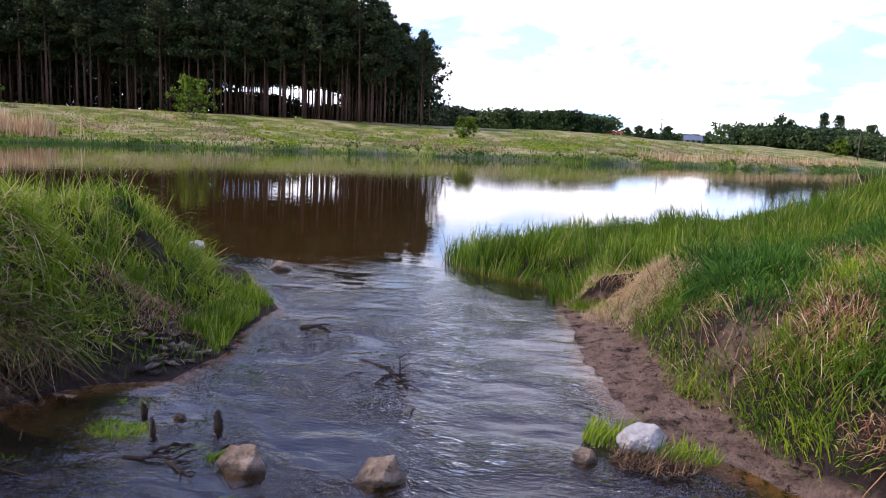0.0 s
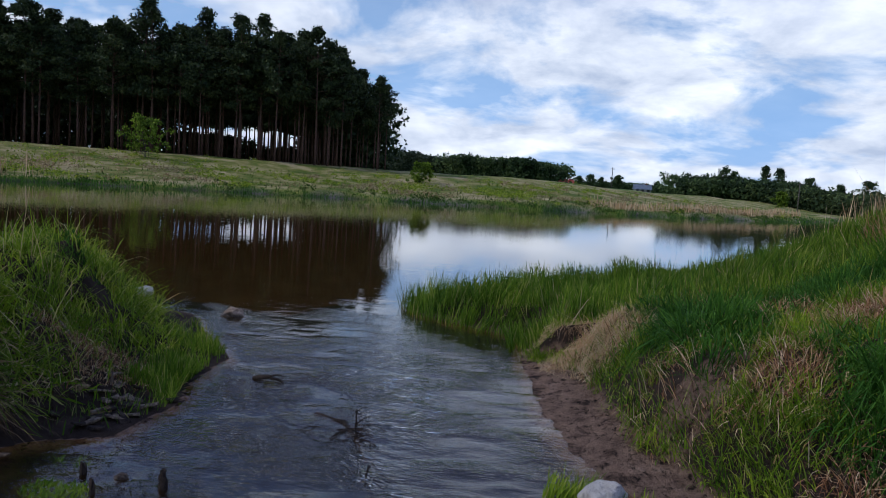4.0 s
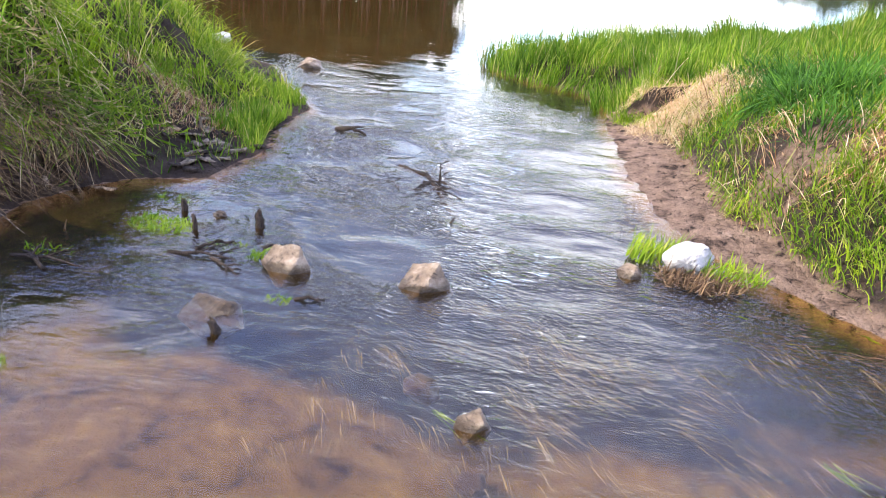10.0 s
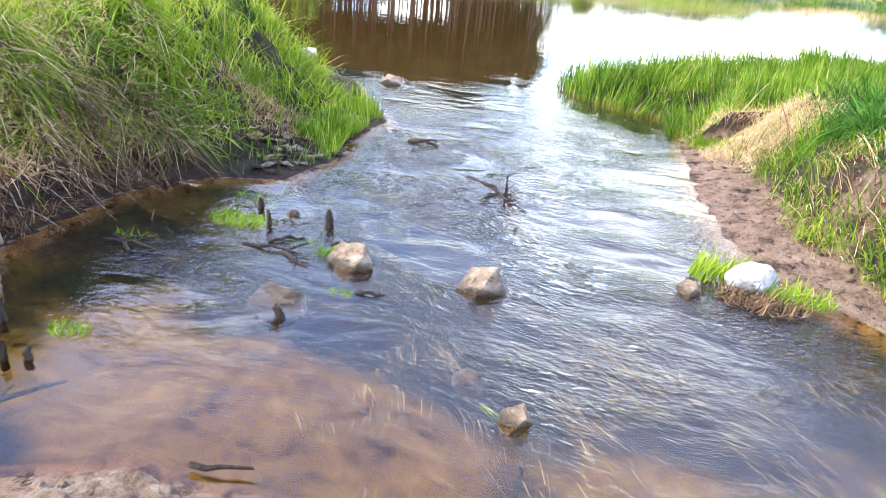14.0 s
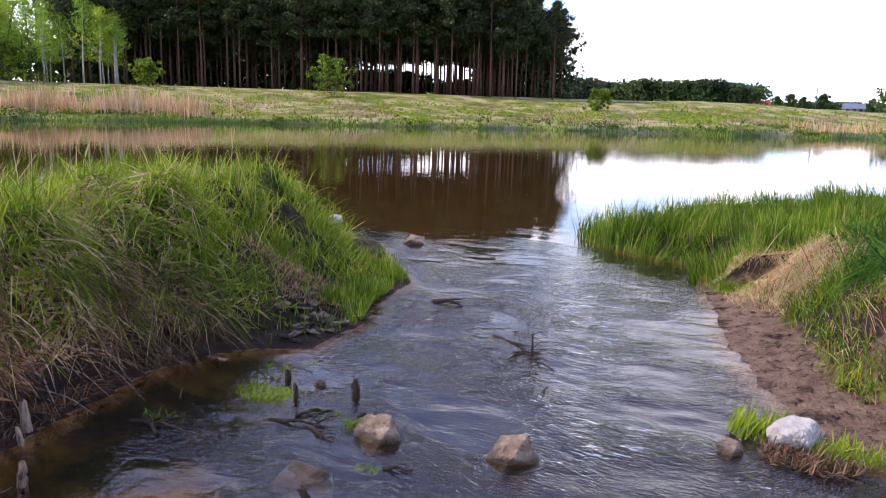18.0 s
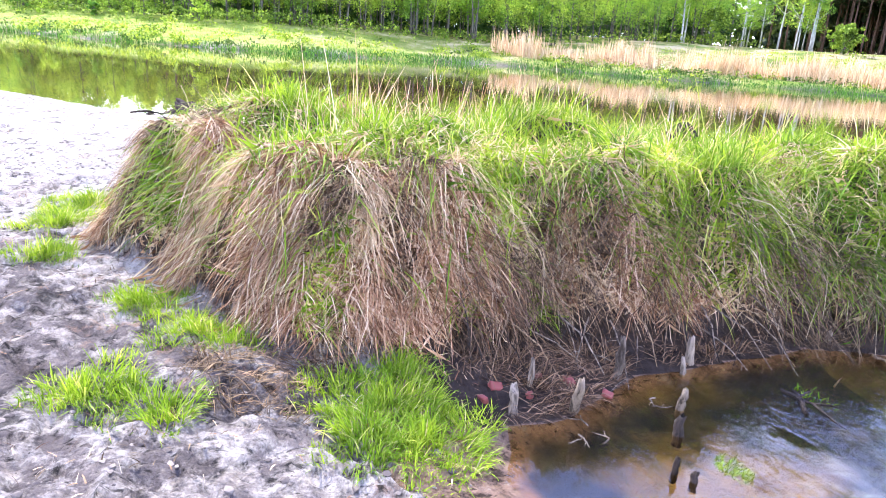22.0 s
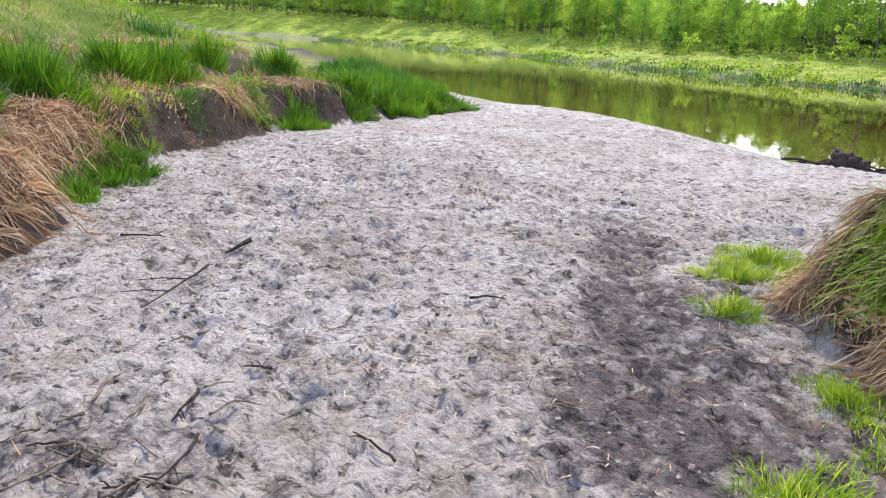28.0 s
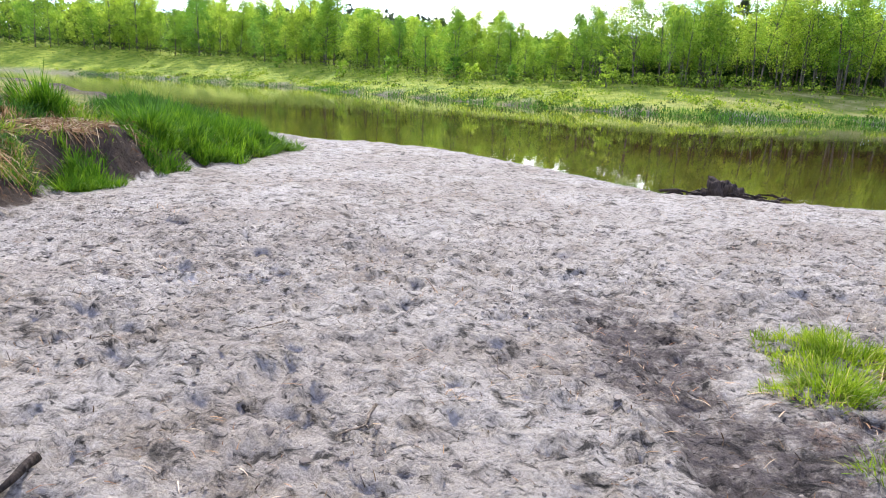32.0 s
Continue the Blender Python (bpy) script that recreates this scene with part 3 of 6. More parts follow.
    steep = 0.55 - 0.1 * smooth(1.2, 1.9, y) * smooth(4.0, 3.5, y) * (x > -4.5) + 1.0 * smooth(3.2, 5.5, y) + 0.7 * smooth(-4.5, -6, x)
    knolls = 0.12 * fbm(x * 3.3, y * 3.3, 2, 37) * smooth(0.05, 0.4, dH)
    zs = np.maximum(zs, np.minimum(zs + top * smooth(0, 1, dH / steep), top + 0.1) + knolls)
    btop = 0.88 + 0.12 * fbm(x * 0.6, y * 0.6, 3, 14) - 0.42 * smooth(-9.0, -12.5, x) + np.clip(0.24 * (dB - 0.8), 0, 1.6) * smooth(-16, -8, x) + 0.04 * np.clip(dB - 4, 0, 40)
    zs = np.where(dB > 0, np.maximum(zs, 0.2 + (btop - 0.2) * (0.25 * smooth(0, 0.3, dB) + 0.75 * smooth(0.22, 0.62, dB)) + 0.13 * fbm(x * 4, y * 4, 4, 38, 0.65) * smooth(0.1, 0.3, dB) * smooth(1.0, 0.6, dB)), zs)
    # far land
    w = smooth(8, 48, y)
    back = np.clip(dN, 0, 1e9)
    zW = 0.8 * (1 - np.exp(-back / 1.6)) + 0.9 * smooth(2, 16, back) + 0.02 * np.clip(back - 30, 0, 400) + 0.03 * np.clip(np.hypot(x, y) - 60, 0, 300) * smooth(4, 20, back)
    zN = 0.7 * (1 - np.exp(-back / 1.5)) + 3.2 * smooth(3, 42, back) + 0.011 * np.clip(back - 40, 0, 900)
    zF = zW + (zN - zW) * w + 0.4 * fbm(x * 0.07, y * 0.07, 2, 6) * smooth(0, 8, back) + 0.3 * fbm(x * 0.12, y * 0.12, 1, 7) * smooth(0.3, 3, back) * smooth(60, 20, back)
    z = np.where(dN > 0, zF, np.where(dE > 0, zE, np.where(dS > 0, zs, bed)))
    near = smooth(-0.14, -0.02, out)
    scar = np.exp(-((x - 1.38) / 0.3) ** 4 - ((y - 4.78) / 0.24) ** 4)
    k = {
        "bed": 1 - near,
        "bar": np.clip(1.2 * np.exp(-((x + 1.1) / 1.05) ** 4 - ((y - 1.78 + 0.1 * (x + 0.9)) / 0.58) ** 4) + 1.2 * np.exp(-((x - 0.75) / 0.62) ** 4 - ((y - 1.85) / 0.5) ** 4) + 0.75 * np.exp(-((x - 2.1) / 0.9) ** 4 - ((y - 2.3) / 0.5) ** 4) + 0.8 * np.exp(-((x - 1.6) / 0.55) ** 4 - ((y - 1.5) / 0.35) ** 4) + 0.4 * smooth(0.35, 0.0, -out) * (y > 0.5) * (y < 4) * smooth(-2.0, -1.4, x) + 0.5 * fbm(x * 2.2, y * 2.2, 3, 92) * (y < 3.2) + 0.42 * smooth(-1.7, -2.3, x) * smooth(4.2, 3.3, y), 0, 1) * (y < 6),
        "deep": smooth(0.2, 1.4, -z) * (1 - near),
        "mud": np.clip(scar + smooth(shelf + 0.55, shelf + 0.05, dE) * (dE > -0.5) + smooth(0.8, 0.25, dS) * smooth(-3.6, -1.6, -np.abs(x + 1.2)) * (y > 0) * 0.75 + 0.3 * (smooth(-0.9, -0.4, dH) * smooth(-6.8, -5.6, x) * (y < 1.2) * (dS > 0)), 0, 1),
        "damp": np.clip(track * 1.3 + 0.22 * np.exp(-((x + 3.9) / 1.7) ** 2 - ((y + 1.65) / 0.7) ** 2) + 0.6 * smooth(-0.8, -0.3, dH) * smooth(-6.8, -5.6, x) * (y < 1.2) + 0.38 * smooth(-3.4, -2.6, x) * smooth(-1.9, -1.1, y) * smooth(0.6, -0.6, x) + 0.25 * smooth(0.9, 0.2, dS) + 0.8 * np.exp(-((x + 1.5) / 0.45) ** 2 - ((y + 3.05) / 0.4) ** 2), 0, 1) * np.clip(0.85 + 0.5 * fbm(x * 1.6, y * 1.6, 3, 33), 0, 1),
        "soil": np.clip(1 - 1.2 * scar, 0, 1) * np.clip(0.8 * smooth(-1.0, -0.4, dH) * smooth(0.5, 0.9, y) * smooth(-2.1, -2.5, x) * (dS > 0) + smooth(0, 0.2, dH) + smooth(0.0, 0.2, dB) + smooth(shelf - 0.1, shelf + 0.25, dE) + smooth(-2.0, -0.3, dN) * (dN < 2), 0, 1),
        "meadow": np.clip(smooth(-0.6, 0.0, dN) + smooth(1.5, 3.5, dB) * 0.85 + smooth(10, 16, dE), 0, 1),
        "field": smooth(34, 52, dN + 4 * fbm(x * 0.03, y * 0.03, 2, 29)) * smooth(60, 95, y) * smooth(-36, -28, x),
        "lush": np.clip(smooth(30, -10, y) * (dN > 0) + smooth(1.5, 3, dB) * 0.8 + smooth(55, 75, dN) * (dN > 0) + smooth(3, 0.5, dN) * (dN > 0) * 0.8, 0, 1),
    }
    return z.reshape(shp), {a: np.clip(b, 0, 1).reshape(shp) for a, b in k.items()}, (dE.reshape(shp), dS.reshape(shp), dN.reshape(shp), dH.reshape(shp), dB.reshape(shp))


def height(x, y):
    return layers(np.atleast_1d(np.asarray(x, float)), np.atleast_1d(np.asarray(y, float)))[0]


def spaced(lo, hi, step, far_lo, far_hi, grow=1.09):
    """Grid lines: even between lo and hi, ever wider outside."""
    mid = list(np.arange(lo, hi, step))
    for sgn, end in ((1, far_hi), (-1, far_lo)):
        s, v, side = step, mid[-1] if sgn > 0 else mid[0], []
        while (end - v) * sgn > 0:
            s = min(s * grow, 60)
            v += sgn * s
            side.append(v)
        mid = mid + side if sgn > 0 else side[::-1] + mid
    return np.array(mid)


def np_mesh(name, verts, faces, mat, smooth_shade=True):
    """A mesh from arrays: vertices (n, 3) and faces, a list of index arrays (m, 3) or (m, 4)."""
    me = bpy.data.meshes.new(name)
    me.vertices.add(len(verts))
    me.vertices.foreach_set("co", np.ascontiguousarray(verts, np.float32).ravel())
    faces = [f for f in faces if len(f)]
    loops = np.concatenate([f.ravel() for f in faces]).astype(np.int32)
    sizes = np.concatenate([np.full(len(f), f.shape[1]) for f in faces]).astype(np.int32)
    me.loops.add(len(loops))
    me.loops.foreach_set("vertex_index", loops)
    me.polygons.add(len(sizes))
    me.polygons.foreach_set("loop_start", np.concatenate([[0], np.cumsum(sizes)[:-1]]).astype(np.int32))
    me.polygons.foreach_set("use_smooth", np.full(len(sizes), smooth_shade))
    me.update(calc_edges=True)
    me.validate()
    me.materials.append(mat)
    return me


def grid_mesh(name, xs, ys, z, mat, attrs):
    X, Y = np.meshgrid(xs, ys)
    v = np.stack([X, Y, z], -1).reshape(-1, 3)
    i = np.arange(len(xs) * len(ys)).reshape(len(ys), len(xs))
    f = np.stack([i[:-1, :-1], i[:-1, 1:], i[1:, 1:], i[1:, :-1]], -1).reshape(-1, 4)
    me = np_mesh(name, v, [f], mat)
    for key, val in attrs.items():
        a = me.attributes.new(key, "FLOAT", "POINT")
        a.data.foreach_set("value", np.ascontiguousarray(val, np.float32).ravel())
    return me


gx, gy = spaced(-7.4, 2.2, 0.032, -1400, 1300, 1.075), spaced(-5.4, 9.0, 0.032, -1300, 1400, 1.075)
GX, GY = np.meshgrid(gx, gy)
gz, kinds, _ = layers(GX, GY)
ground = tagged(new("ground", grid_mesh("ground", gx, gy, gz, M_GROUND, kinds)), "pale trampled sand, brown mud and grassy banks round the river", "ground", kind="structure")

wx, wy = spaced(-3.2, 2.0, 0.042, -1400, 1300, 1.16), spaced(0.8, 8, 0.042, -1300, 1400, 1.16)
WX, WY = np.meshgrid(wx, wy)
flow = smooth(9.0, 1.5, np.hypot(WX + 1.2, (WY - 3))) ** 2.0 * 1.15 * (1 - 0.75 * np.exp(-((WX + 2.5) / 0.7) ** 2 - ((WY - 1.9) / 0.9) ** 2)) * (0.12 + 0.88 * smooth(1.6, 2.7, WY + 0.15 * np.abs(WX))) * np.maximum(smooth(-2.9, -2.2, WX), smooth(3.4, 4.4, WY))
flow = np.clip(flow * (1 - 0.6 * smooth(0.3, 0.9, WX) * smooth(3.4, 2.6, WY)), 0.0, 1)
wz = 0.0075 * flow * (fbm((WX + 0.25 * WY) * 3.6, (WY - 0.25 * WX) * 8, 3, 51) + 0.6 * fbm(WX * 8, WY * 15, 2, 52))
water = tagged(new("water", grid_mesh("water", wx, wy, wz, M_WATER, {"flow": flow})), "clear brown stream running into a calm wide river", "water", kind="structure")

# ---- builders ----


def finish(name, bm, mat, parent=None, label="", flat=False):
    """Links a bmesh as one mesh object; under a parent it is a part."""
    me = bpy.data.meshes.new(name)
    bm.to_mesh(me)
    bm.free()
    me.polygons.foreach_set("use_smooth", np.full(len(me.polygons), not flat))
    me.materials.append(mat)
    ob = new(name, me)
    if parent is not None:
        ob.parent = parent
    if label:
        tagged(ob, label)
    return ob


def part(name, bm, mat, parent, label="", flat=False):
    return finish(name, bm, mat, parent, label, flat)


def tube(bm, pts, radii, sides=7, ragged=0.0, rng=None):
    """A tapering round limb through points; a ragged end is broken off unevenly."""
    rings = []
    for i, (p, r) in enumerate(zip(pts, radii)):
        p = Vector(p)
        d = (Vector(pts[min(i + 1, len(pts) - 1)]) - Vector(pts[max(i - 1, 0)])).normalized()
        a = d.cross(Vector((0.31, 0.95, 0.05))).normalized()
        b = d.cross(a)
        ring = []
        for s in range(sides):
            ang = 2 * math.pi * s / sides
            q = p + (a * math.cos(ang) + b * math.sin(ang)) * r
            if ragged and i == len(pts) - 1:
                q += d * rng.uniform(0, ragged)
            ring.append(bm.verts.new(q))
        rings.append(ring)
    for u, v in zip(rings, rings[1:]):
        for s in range(sides):
            bm.faces.new((u[s], u[(s + 1) % sides], v[(s + 1) % sides], v[s]))
    bm.faces.new(rings[0][::-1])
    bm.faces.new(rings[-1])
    return bm


def blade_arrays(root, direction, length, width, droop, rs, stiff=None):
    """Blades as arrays: they start along direction and bend over by their weight. Vertices and faces."""
    n = len(root)
    S = np.array([0.0, 0.38, 0.74, 1.0])
    W = np.array([1.0, 0.9, 0.6, 0.0])
    up = np.array([0, 0, 1.0])
    ang = rs.uniform(0, math.pi, n)
    side = np.stack([np.cos(ang), np.sin(ang), np.zeros(n)], -1)
    rows = []
    for s, w in zip(S, W):
        c = root + direction * (length * s)[:, None] - up * (length * droop * s ** 2.2)[:, None]
        if w > 0:
            rows += [c - side * (width * w / 2)[:, None], c + side * (width * w / 2)[:, None]]
        else:
            rows.append(c)
    v = np.stack(rows, 1).reshape(-1, 3)
    b = (np.arange(n) * 7)[:, None]
    quads = np.concatenate([b + np.array([[0, 1, 3, 2]]), b + np.array([[2, 3, 5, 4]])])
    tris = b + np.array([[4, 5, 6]])
    return v, quads, tris


def stuff(name, v, quads, tris, mat, label, category="grass"):
    ob = new(name, np_mesh(name, v, [quads, tris], mat, False))
    return tagged(ob, label, category, kind="stuff")


def scatter(n, box, weight, seed):
    """n places in a box (x0, y0, x1, y1), thinned by weight(x, y, kinds, distances)."""
    rs = np.random.RandomState(seed)
    x, y = rs.uniform(box[0], box[2], n), rs.uniform(box[1], box[3], n)
    z, k, d = layers(x, y)
    keep = rs.uniform(0, 1, n) < weight(x, y, z, d)
    return np.stack([x, y, z], -1)[keep], rs


def lean(rs, n, amount, dx=0.0, dy=0.0):
    a = rs.uniform(0, 2 * math.pi, n)
    m = np.abs(rs.normal(0, amount, n))
    d = np.stack([np.cos(a) * m + dx, np.sin(a) * m + dy, np.ones(n)], -1)
    return d / np.linalg.norm(d, axis=1)[:, None]


def meadow(name, n, box, weight, seed, h, w, mat, label, spread=0.35, droop=0.25, category="grass", sink=0.02, clump=1.6):
    p, rs = scatter(n, box, weight, seed)
    m = len(p)
    p[:, 2] -= sink
    tall = np.clip(1 + 0.75 * fbm(p[:, 0] * clump, p[:, 1] * clump, 3, seed, 0.7), 0.35, 2)
    ln = h * tall * rs.uniform(0.55, 1.15, m)
    bend = 0.6 * fbm(p[:, 0] * clump * 0.8, p[:, 1] * clump * 0.8, 2, seed + 3)
    # blades of one tussock lean together, each tussock its own way
    ci, cj = np.floor(p[:, 0] * clump * 3.1 + 0.6 * rs.uniform(0, 1, m)), np.floor(p[:, 1] * clump * 3.1 + 0.6 * rs.uniform(0, 1, m))
    ca = 6.283 * rnd2(ci, cj, seed)
    cm = spread * 1.3 * rnd2(ci, cj, seed + 9)
    d = lean(rs, m, spread * 0.7, 0.5 * bend + cm * np.cos(ca), -0.25 * bend + cm * np.sin(ca))
    ln = ln * (0.7 + 0.6 * rnd2(ci, cj, seed + 4))
    return stuff(name, *blade_arrays(p, d, ln, w * rs.uniform(0.6, 1.3, m), droop * rs.uniform(0.3, 1.6, m), rs), mat, label, category)


def clumps(name, spots, per, seed, h, w, mat, label, category, group, spread=0.35, droop=0.3, guard=None, sink=0.02):
    """Each round spot (cx, cy, r) of grass is a tuft of its own."""
    for i, (cx, cy, r) in enumerate(spots):
        rs = np.random.RandomState(seed + i)
        n = int(per * r * r * 3.14)
        a, q = rs.uniform(0, 6.283, n), r * rs.uniform(0, 1, n) ** 0.6
        q = q * (1 + 0.3 * np.sin(a * 3 + i) + 0.2 * np.sin(a * 5 + 2 * i))
        x, y = cx + q * np.cos(a), cy + q * np.sin(a)
        z, _, d = layers(x, y)
        ok = np.ones(n, bool) if guard is None else guard(x, y, z, d)
        x, y, z, q, a = x[ok], y[ok], z[ok], q[ok], a[ok]
        n = len(x)
        if n < 8:
            continue
        out = 0.35 * q / r
        dv = lean(rs, n, spread, 0, 0) + np.stack([out * np.cos(a), out * np.sin(a), np.zeros(n)], -1)
        ci, cj = np.floor(x * 8 + 0.5 * rs.uniform(0, 1, n)), np.floor(y * 8 + 0.5 * rs.uniform(0, 1, n))
        ca, cm = 6.283 * rnd2(ci, cj, seed + i), 0.55 * rnd2(ci, cj, seed + i + 7)
        dv[:, 0] += cm * np.cos(ca)
        dv[:, 1] += cm * np.sin(ca)
        dv /= np.linalg.norm(dv, axis=1)[:, None]
        v, qd, t = blade_arrays(np.stack([x, y, z - sink], -1), dv, h * (1.1 - 0.4 * q / r) * (0.6 + 0.7 * rnd2(ci, cj, seed + i + 3)) * rs.uniform(0.55, 1.15, n), w * rs.uniform(0.6, 1.3, n), droop * rs.uniform(0.4, 1.6, n), rs)
        tagged(new(name, np_mesh(name, v, [qd, t], mat, False)), label, category, group)


def spot(x, y, *spots):
    """How far places lie in round spots (cx, cy, r), 0 to 1."""
    s = np.zeros(x.shape)
    for cx, cy, r in spots:
        s = np.maximum(s, smooth(1.15, 0.75, np.hypot(x - cx, y - cy) / r))
    return s


# ---- grass of the east bank ----
DOME_E = ((0.95, 7.1, 0.44), (0.95, 6.65, 0.38), (0.66, 6.9, 0.36), (0.6, 7.3, 0.3), (0.5, 7.0, 0.25), (0.45, 7.55, 0.25))
STRAW_E = ( (2.2, 6.2, 0.3), (2.6, 5.35, 0.42), (3.3, 5.6, 0.4), (3.46, 4.2, 0.3), (1.8, 4.5, 0.3), (1.9, 3.7, 0.28), (2.6, 3.5, 0.25))
HOLE_E = ((1.38, 4.95, 0.26), (1.15, 5.15, 0.14))
SEDGE_E = ((1.55, 5.75, 0.5), (1.75, 6.5, 0.6), (2.4, 4.15, 0.55), (3.0, 4.5, 0.5), (3.3, 8.2, 0.7), (4.0, 8.6, 0.6))


def w_east(x, y, z, d):
    cut = np.where(y < 7.4, 0.06 + 0.3 * smooth(1.6, 1.0, x), -0.05) + 0.18 * fbm(x * 1.9, y * 1.9, 3, 77)
    return smooth(cut, cut + 0.22, d[0]) * (1 - 0.88 * spot(x, y, *STRAW_E)) * (1 - 0.7 * spot(x, y, *DOME_E)) * (1 - spot(x, y, *HOLE_E)) * (1 - 0.85 * spot(x, y, *SEDGE_E)) * np.clip(0.85 + 1.0 * fbm(x * 2.8, y * 2.8, 2, 5), 0.15, 1)


meadow("bank_grass", 150000, (-2, 3.0, 10.5, 13), lambda x, y, z, d: w_east(x, y, z, d) * (d[0] > -0.1) * (1 - spot(x, y, *SEDGE_E)), 101, 0.27, 0.0075, M_BANK_GRASS,
       "tall bright green grass covering the stream bank", 0.6, 0.55, clump=2.2)
meadow("slope_grass", 110000, (0.2, 3.0, 5.2, 7.6), lambda x, y, z, d: w_east(x, y, z, d), 107, 0.2, 0.0075, M_GRASS, "green grass on the stream bank's slope", 0.6, 0.55, clump=2.6)
clumps("sedge_clump", SEDGE_E, 2600, 600, 0.6, 0.0105, M_SEDGE, "dark green sedge clump on the stream bank", "sedge", "sedge clumps on the stream bank", 0.45, 0.8, lambda x, y, z, d: d[0] > 0.4)
meadow("reed_grass", 52000, (-2, 7.6, 5.5, 13), lambda x, y, z, d: smooth(-0.2, 0.0, d[0]) * np.maximum(smooth(1.7, 0.9, d[0]), 0.55 * (y > 8.4)), 103, 0.39, 0.0105, M_BANK_GRASS,
       "upright green water grass at the bank's tip", 0.34, 0.3, "grass", clump=1.2)
clumps("dead_tussock", STRAW_E, 4200, 620, 0.3, 0.0065, M_STRAW, "matted straw-coloured dead tussock on the bank", "dead grass", "dead tussocks on the stream bank", 1.2, 0.6, lambda x, y, z, d: d[0] > 0.3)
clumps("grass_tuft", ((0.34, 7.4, 0.22), (0.22, 7.28, 0.16), (0.48, 7.6, 0.22), (0.3, 7.15, 0.14)), 2600, 633, 0.26, 0.006, M_GRASS, "fresh green grass beside the domed tussock", "grass", "grass tufts at the domed tussock", 0.6, 0.5, lambda x, y, z, d: d[0] > 0.03)
clumps("dead_tussock", DOME_E, 6000, 630, 0.22, 0.006, M_REED, "domed tussock of pale matted dead grass on the bank", "dead grass", "dead tussocks on the stream bank", 1.5, 0.9, lambda x, y, z, d: d[0] > 0.06)
meadow("dead_blades", 9000, (-0.5, 3.2, 5, 9), lambda x, y, z, d: (d[0] > 0.4) * 0.6, 104, 0.32, 0.0065, M_STRAW, "dead blades among the bank grass", 0.9, 0.6)
meadow("dead_hanging_grass", 9000, (0.2, 3.3, 3.4, 5.6), lambda x, y, z, d: np.maximum(spot(x, y, (1.3, 5.1, 0.4), (1.55, 5.0, 0.3)) * (1 - spot(x, y, (1.4, 4.88, 0.2))), 0.35 * smooth(0.75, 0.5, d[0]) * (d[0] > 0.38) * (x > 1)), 105, 0.3, 0.006, M_STRAW,
       "dead grass hanging over bare earth", 0.9, 0.8)
meadow("hill_stalks", 350, (2.5, 5, 8, 12), lambda x, y, z, d: 0.8 * smooth(1.0, 1.4, z), 106, 0.75, 0.007, M_REED, "dry pale weed stalks on the hill", 0.3, 0.12, "weeds")

rng = random.Random(65)
KINDS_E = ((M_GRASS, 0.3, "fresh green grass clump on the stream bank", "grass"), (M_SEDGE, 0.4, "dark green sedge clump on the stream bank", "sedge"), (M_STRAW, 0.26, "straw-coloured dead clump on the stream bank", "dead grass"))
for i in range(64):
    cx, cy = rng.uniform(0.9, 6.5), rng.uniform(3.3, 9.5)
    mat, tall, text, cat = KINDS_E[(0, 1, 2, 1, 0, 1, 2, 0)[i % 8]]
    clumps("grass_clump", ((cx, cy, rng.uniform(0.14, 0.36)),), 1500, 800 + i, tall * rng.uniform(0.7, 1.35), 0.008, mat, text, cat, "grass clumps on the stream bank", rng.uniform(0.3, 0.7), 0.55, lambda x, y, z, d: d[0] > 0.55)

# ---- hump between stream and river ----


def w_hump(x, y, z, d):
    return smooth(0.12, 0.4, d[3]) * np.clip(0.65 + 1.0 * fbm(x * 2.6, y * 2.6, 2, 9), 0.1, 1)


def face(x, y, d):
    """The worn flank that looks to the sand and the pool."""
    d = (0, 0, 0, d[3] + 0.22 * fbm(x * 1.8, y * 1.8, 3, 17))
    low = 0.14 + 0.42 * smooth(2.3, 0.4, y)
    return np.maximum(smooth(3.9, 3.2, y) * smooth(-4.4, -3.3, x), smooth(0.5, -0.4, y)) * smooth(low + 0.2, low - 0.04, d[3])


def upper(x, y, d):
    """The part of the flank above the dead fringe, where green grass hangs over."""
    return np.maximum(smooth(4.6, 3.6, y) * smooth(-4.6, -3.4, x), smooth(0.5, -0.4, y)) * (1 - face(x, y, d)) * (d[3] > 0.15) * (d[3] < 1.1)


meadow("hump_grass", 110000, (-7.4, -1.2, -2.4, 8.2), lambda x, y, z, d: w_hump(x, y, z, d) * (1 - 0.93 * face(x, y, d)) * (1 - 0.6 * upper(x, y, d)) * (1 - 0.7 * spot(x, y, (-3.2, 4.75, 0.42), (-3.0, 5.2, 0.3))), 111, 0.44, 0.0085, M_GRASS,
       "bright green grass on the hump beside the stream", 0.75, 0.7, clump=2.4)
meadow("hump_sedge", 16000, (-5.5, 1.5, -2.6, 5.5), lambda x, y, z, d: w_hump(x, y, z, d) * spot(x, y, (-3.6, 2.9, 0.5), (-3.9, 4.2, 0.6), (-3.3, 3.9, 0.4)), 112, 0.52, 0.0095, M_GRASS, "long green grass blades on the hump", 0.7, 0.6)
meadow("hump_stalks", 3200, (-7, -1, -3.3, 7.6), lambda x, y, z, d: smooth(0.5, 0.9, d[3]) * smooth(-0.2, 0.5, fbm(x, y, 2, 66)), 113, 0.62, 0.006, M_REED, "dry pale seed stalks standing out of the grass", 0.35, 0.25, "weeds")
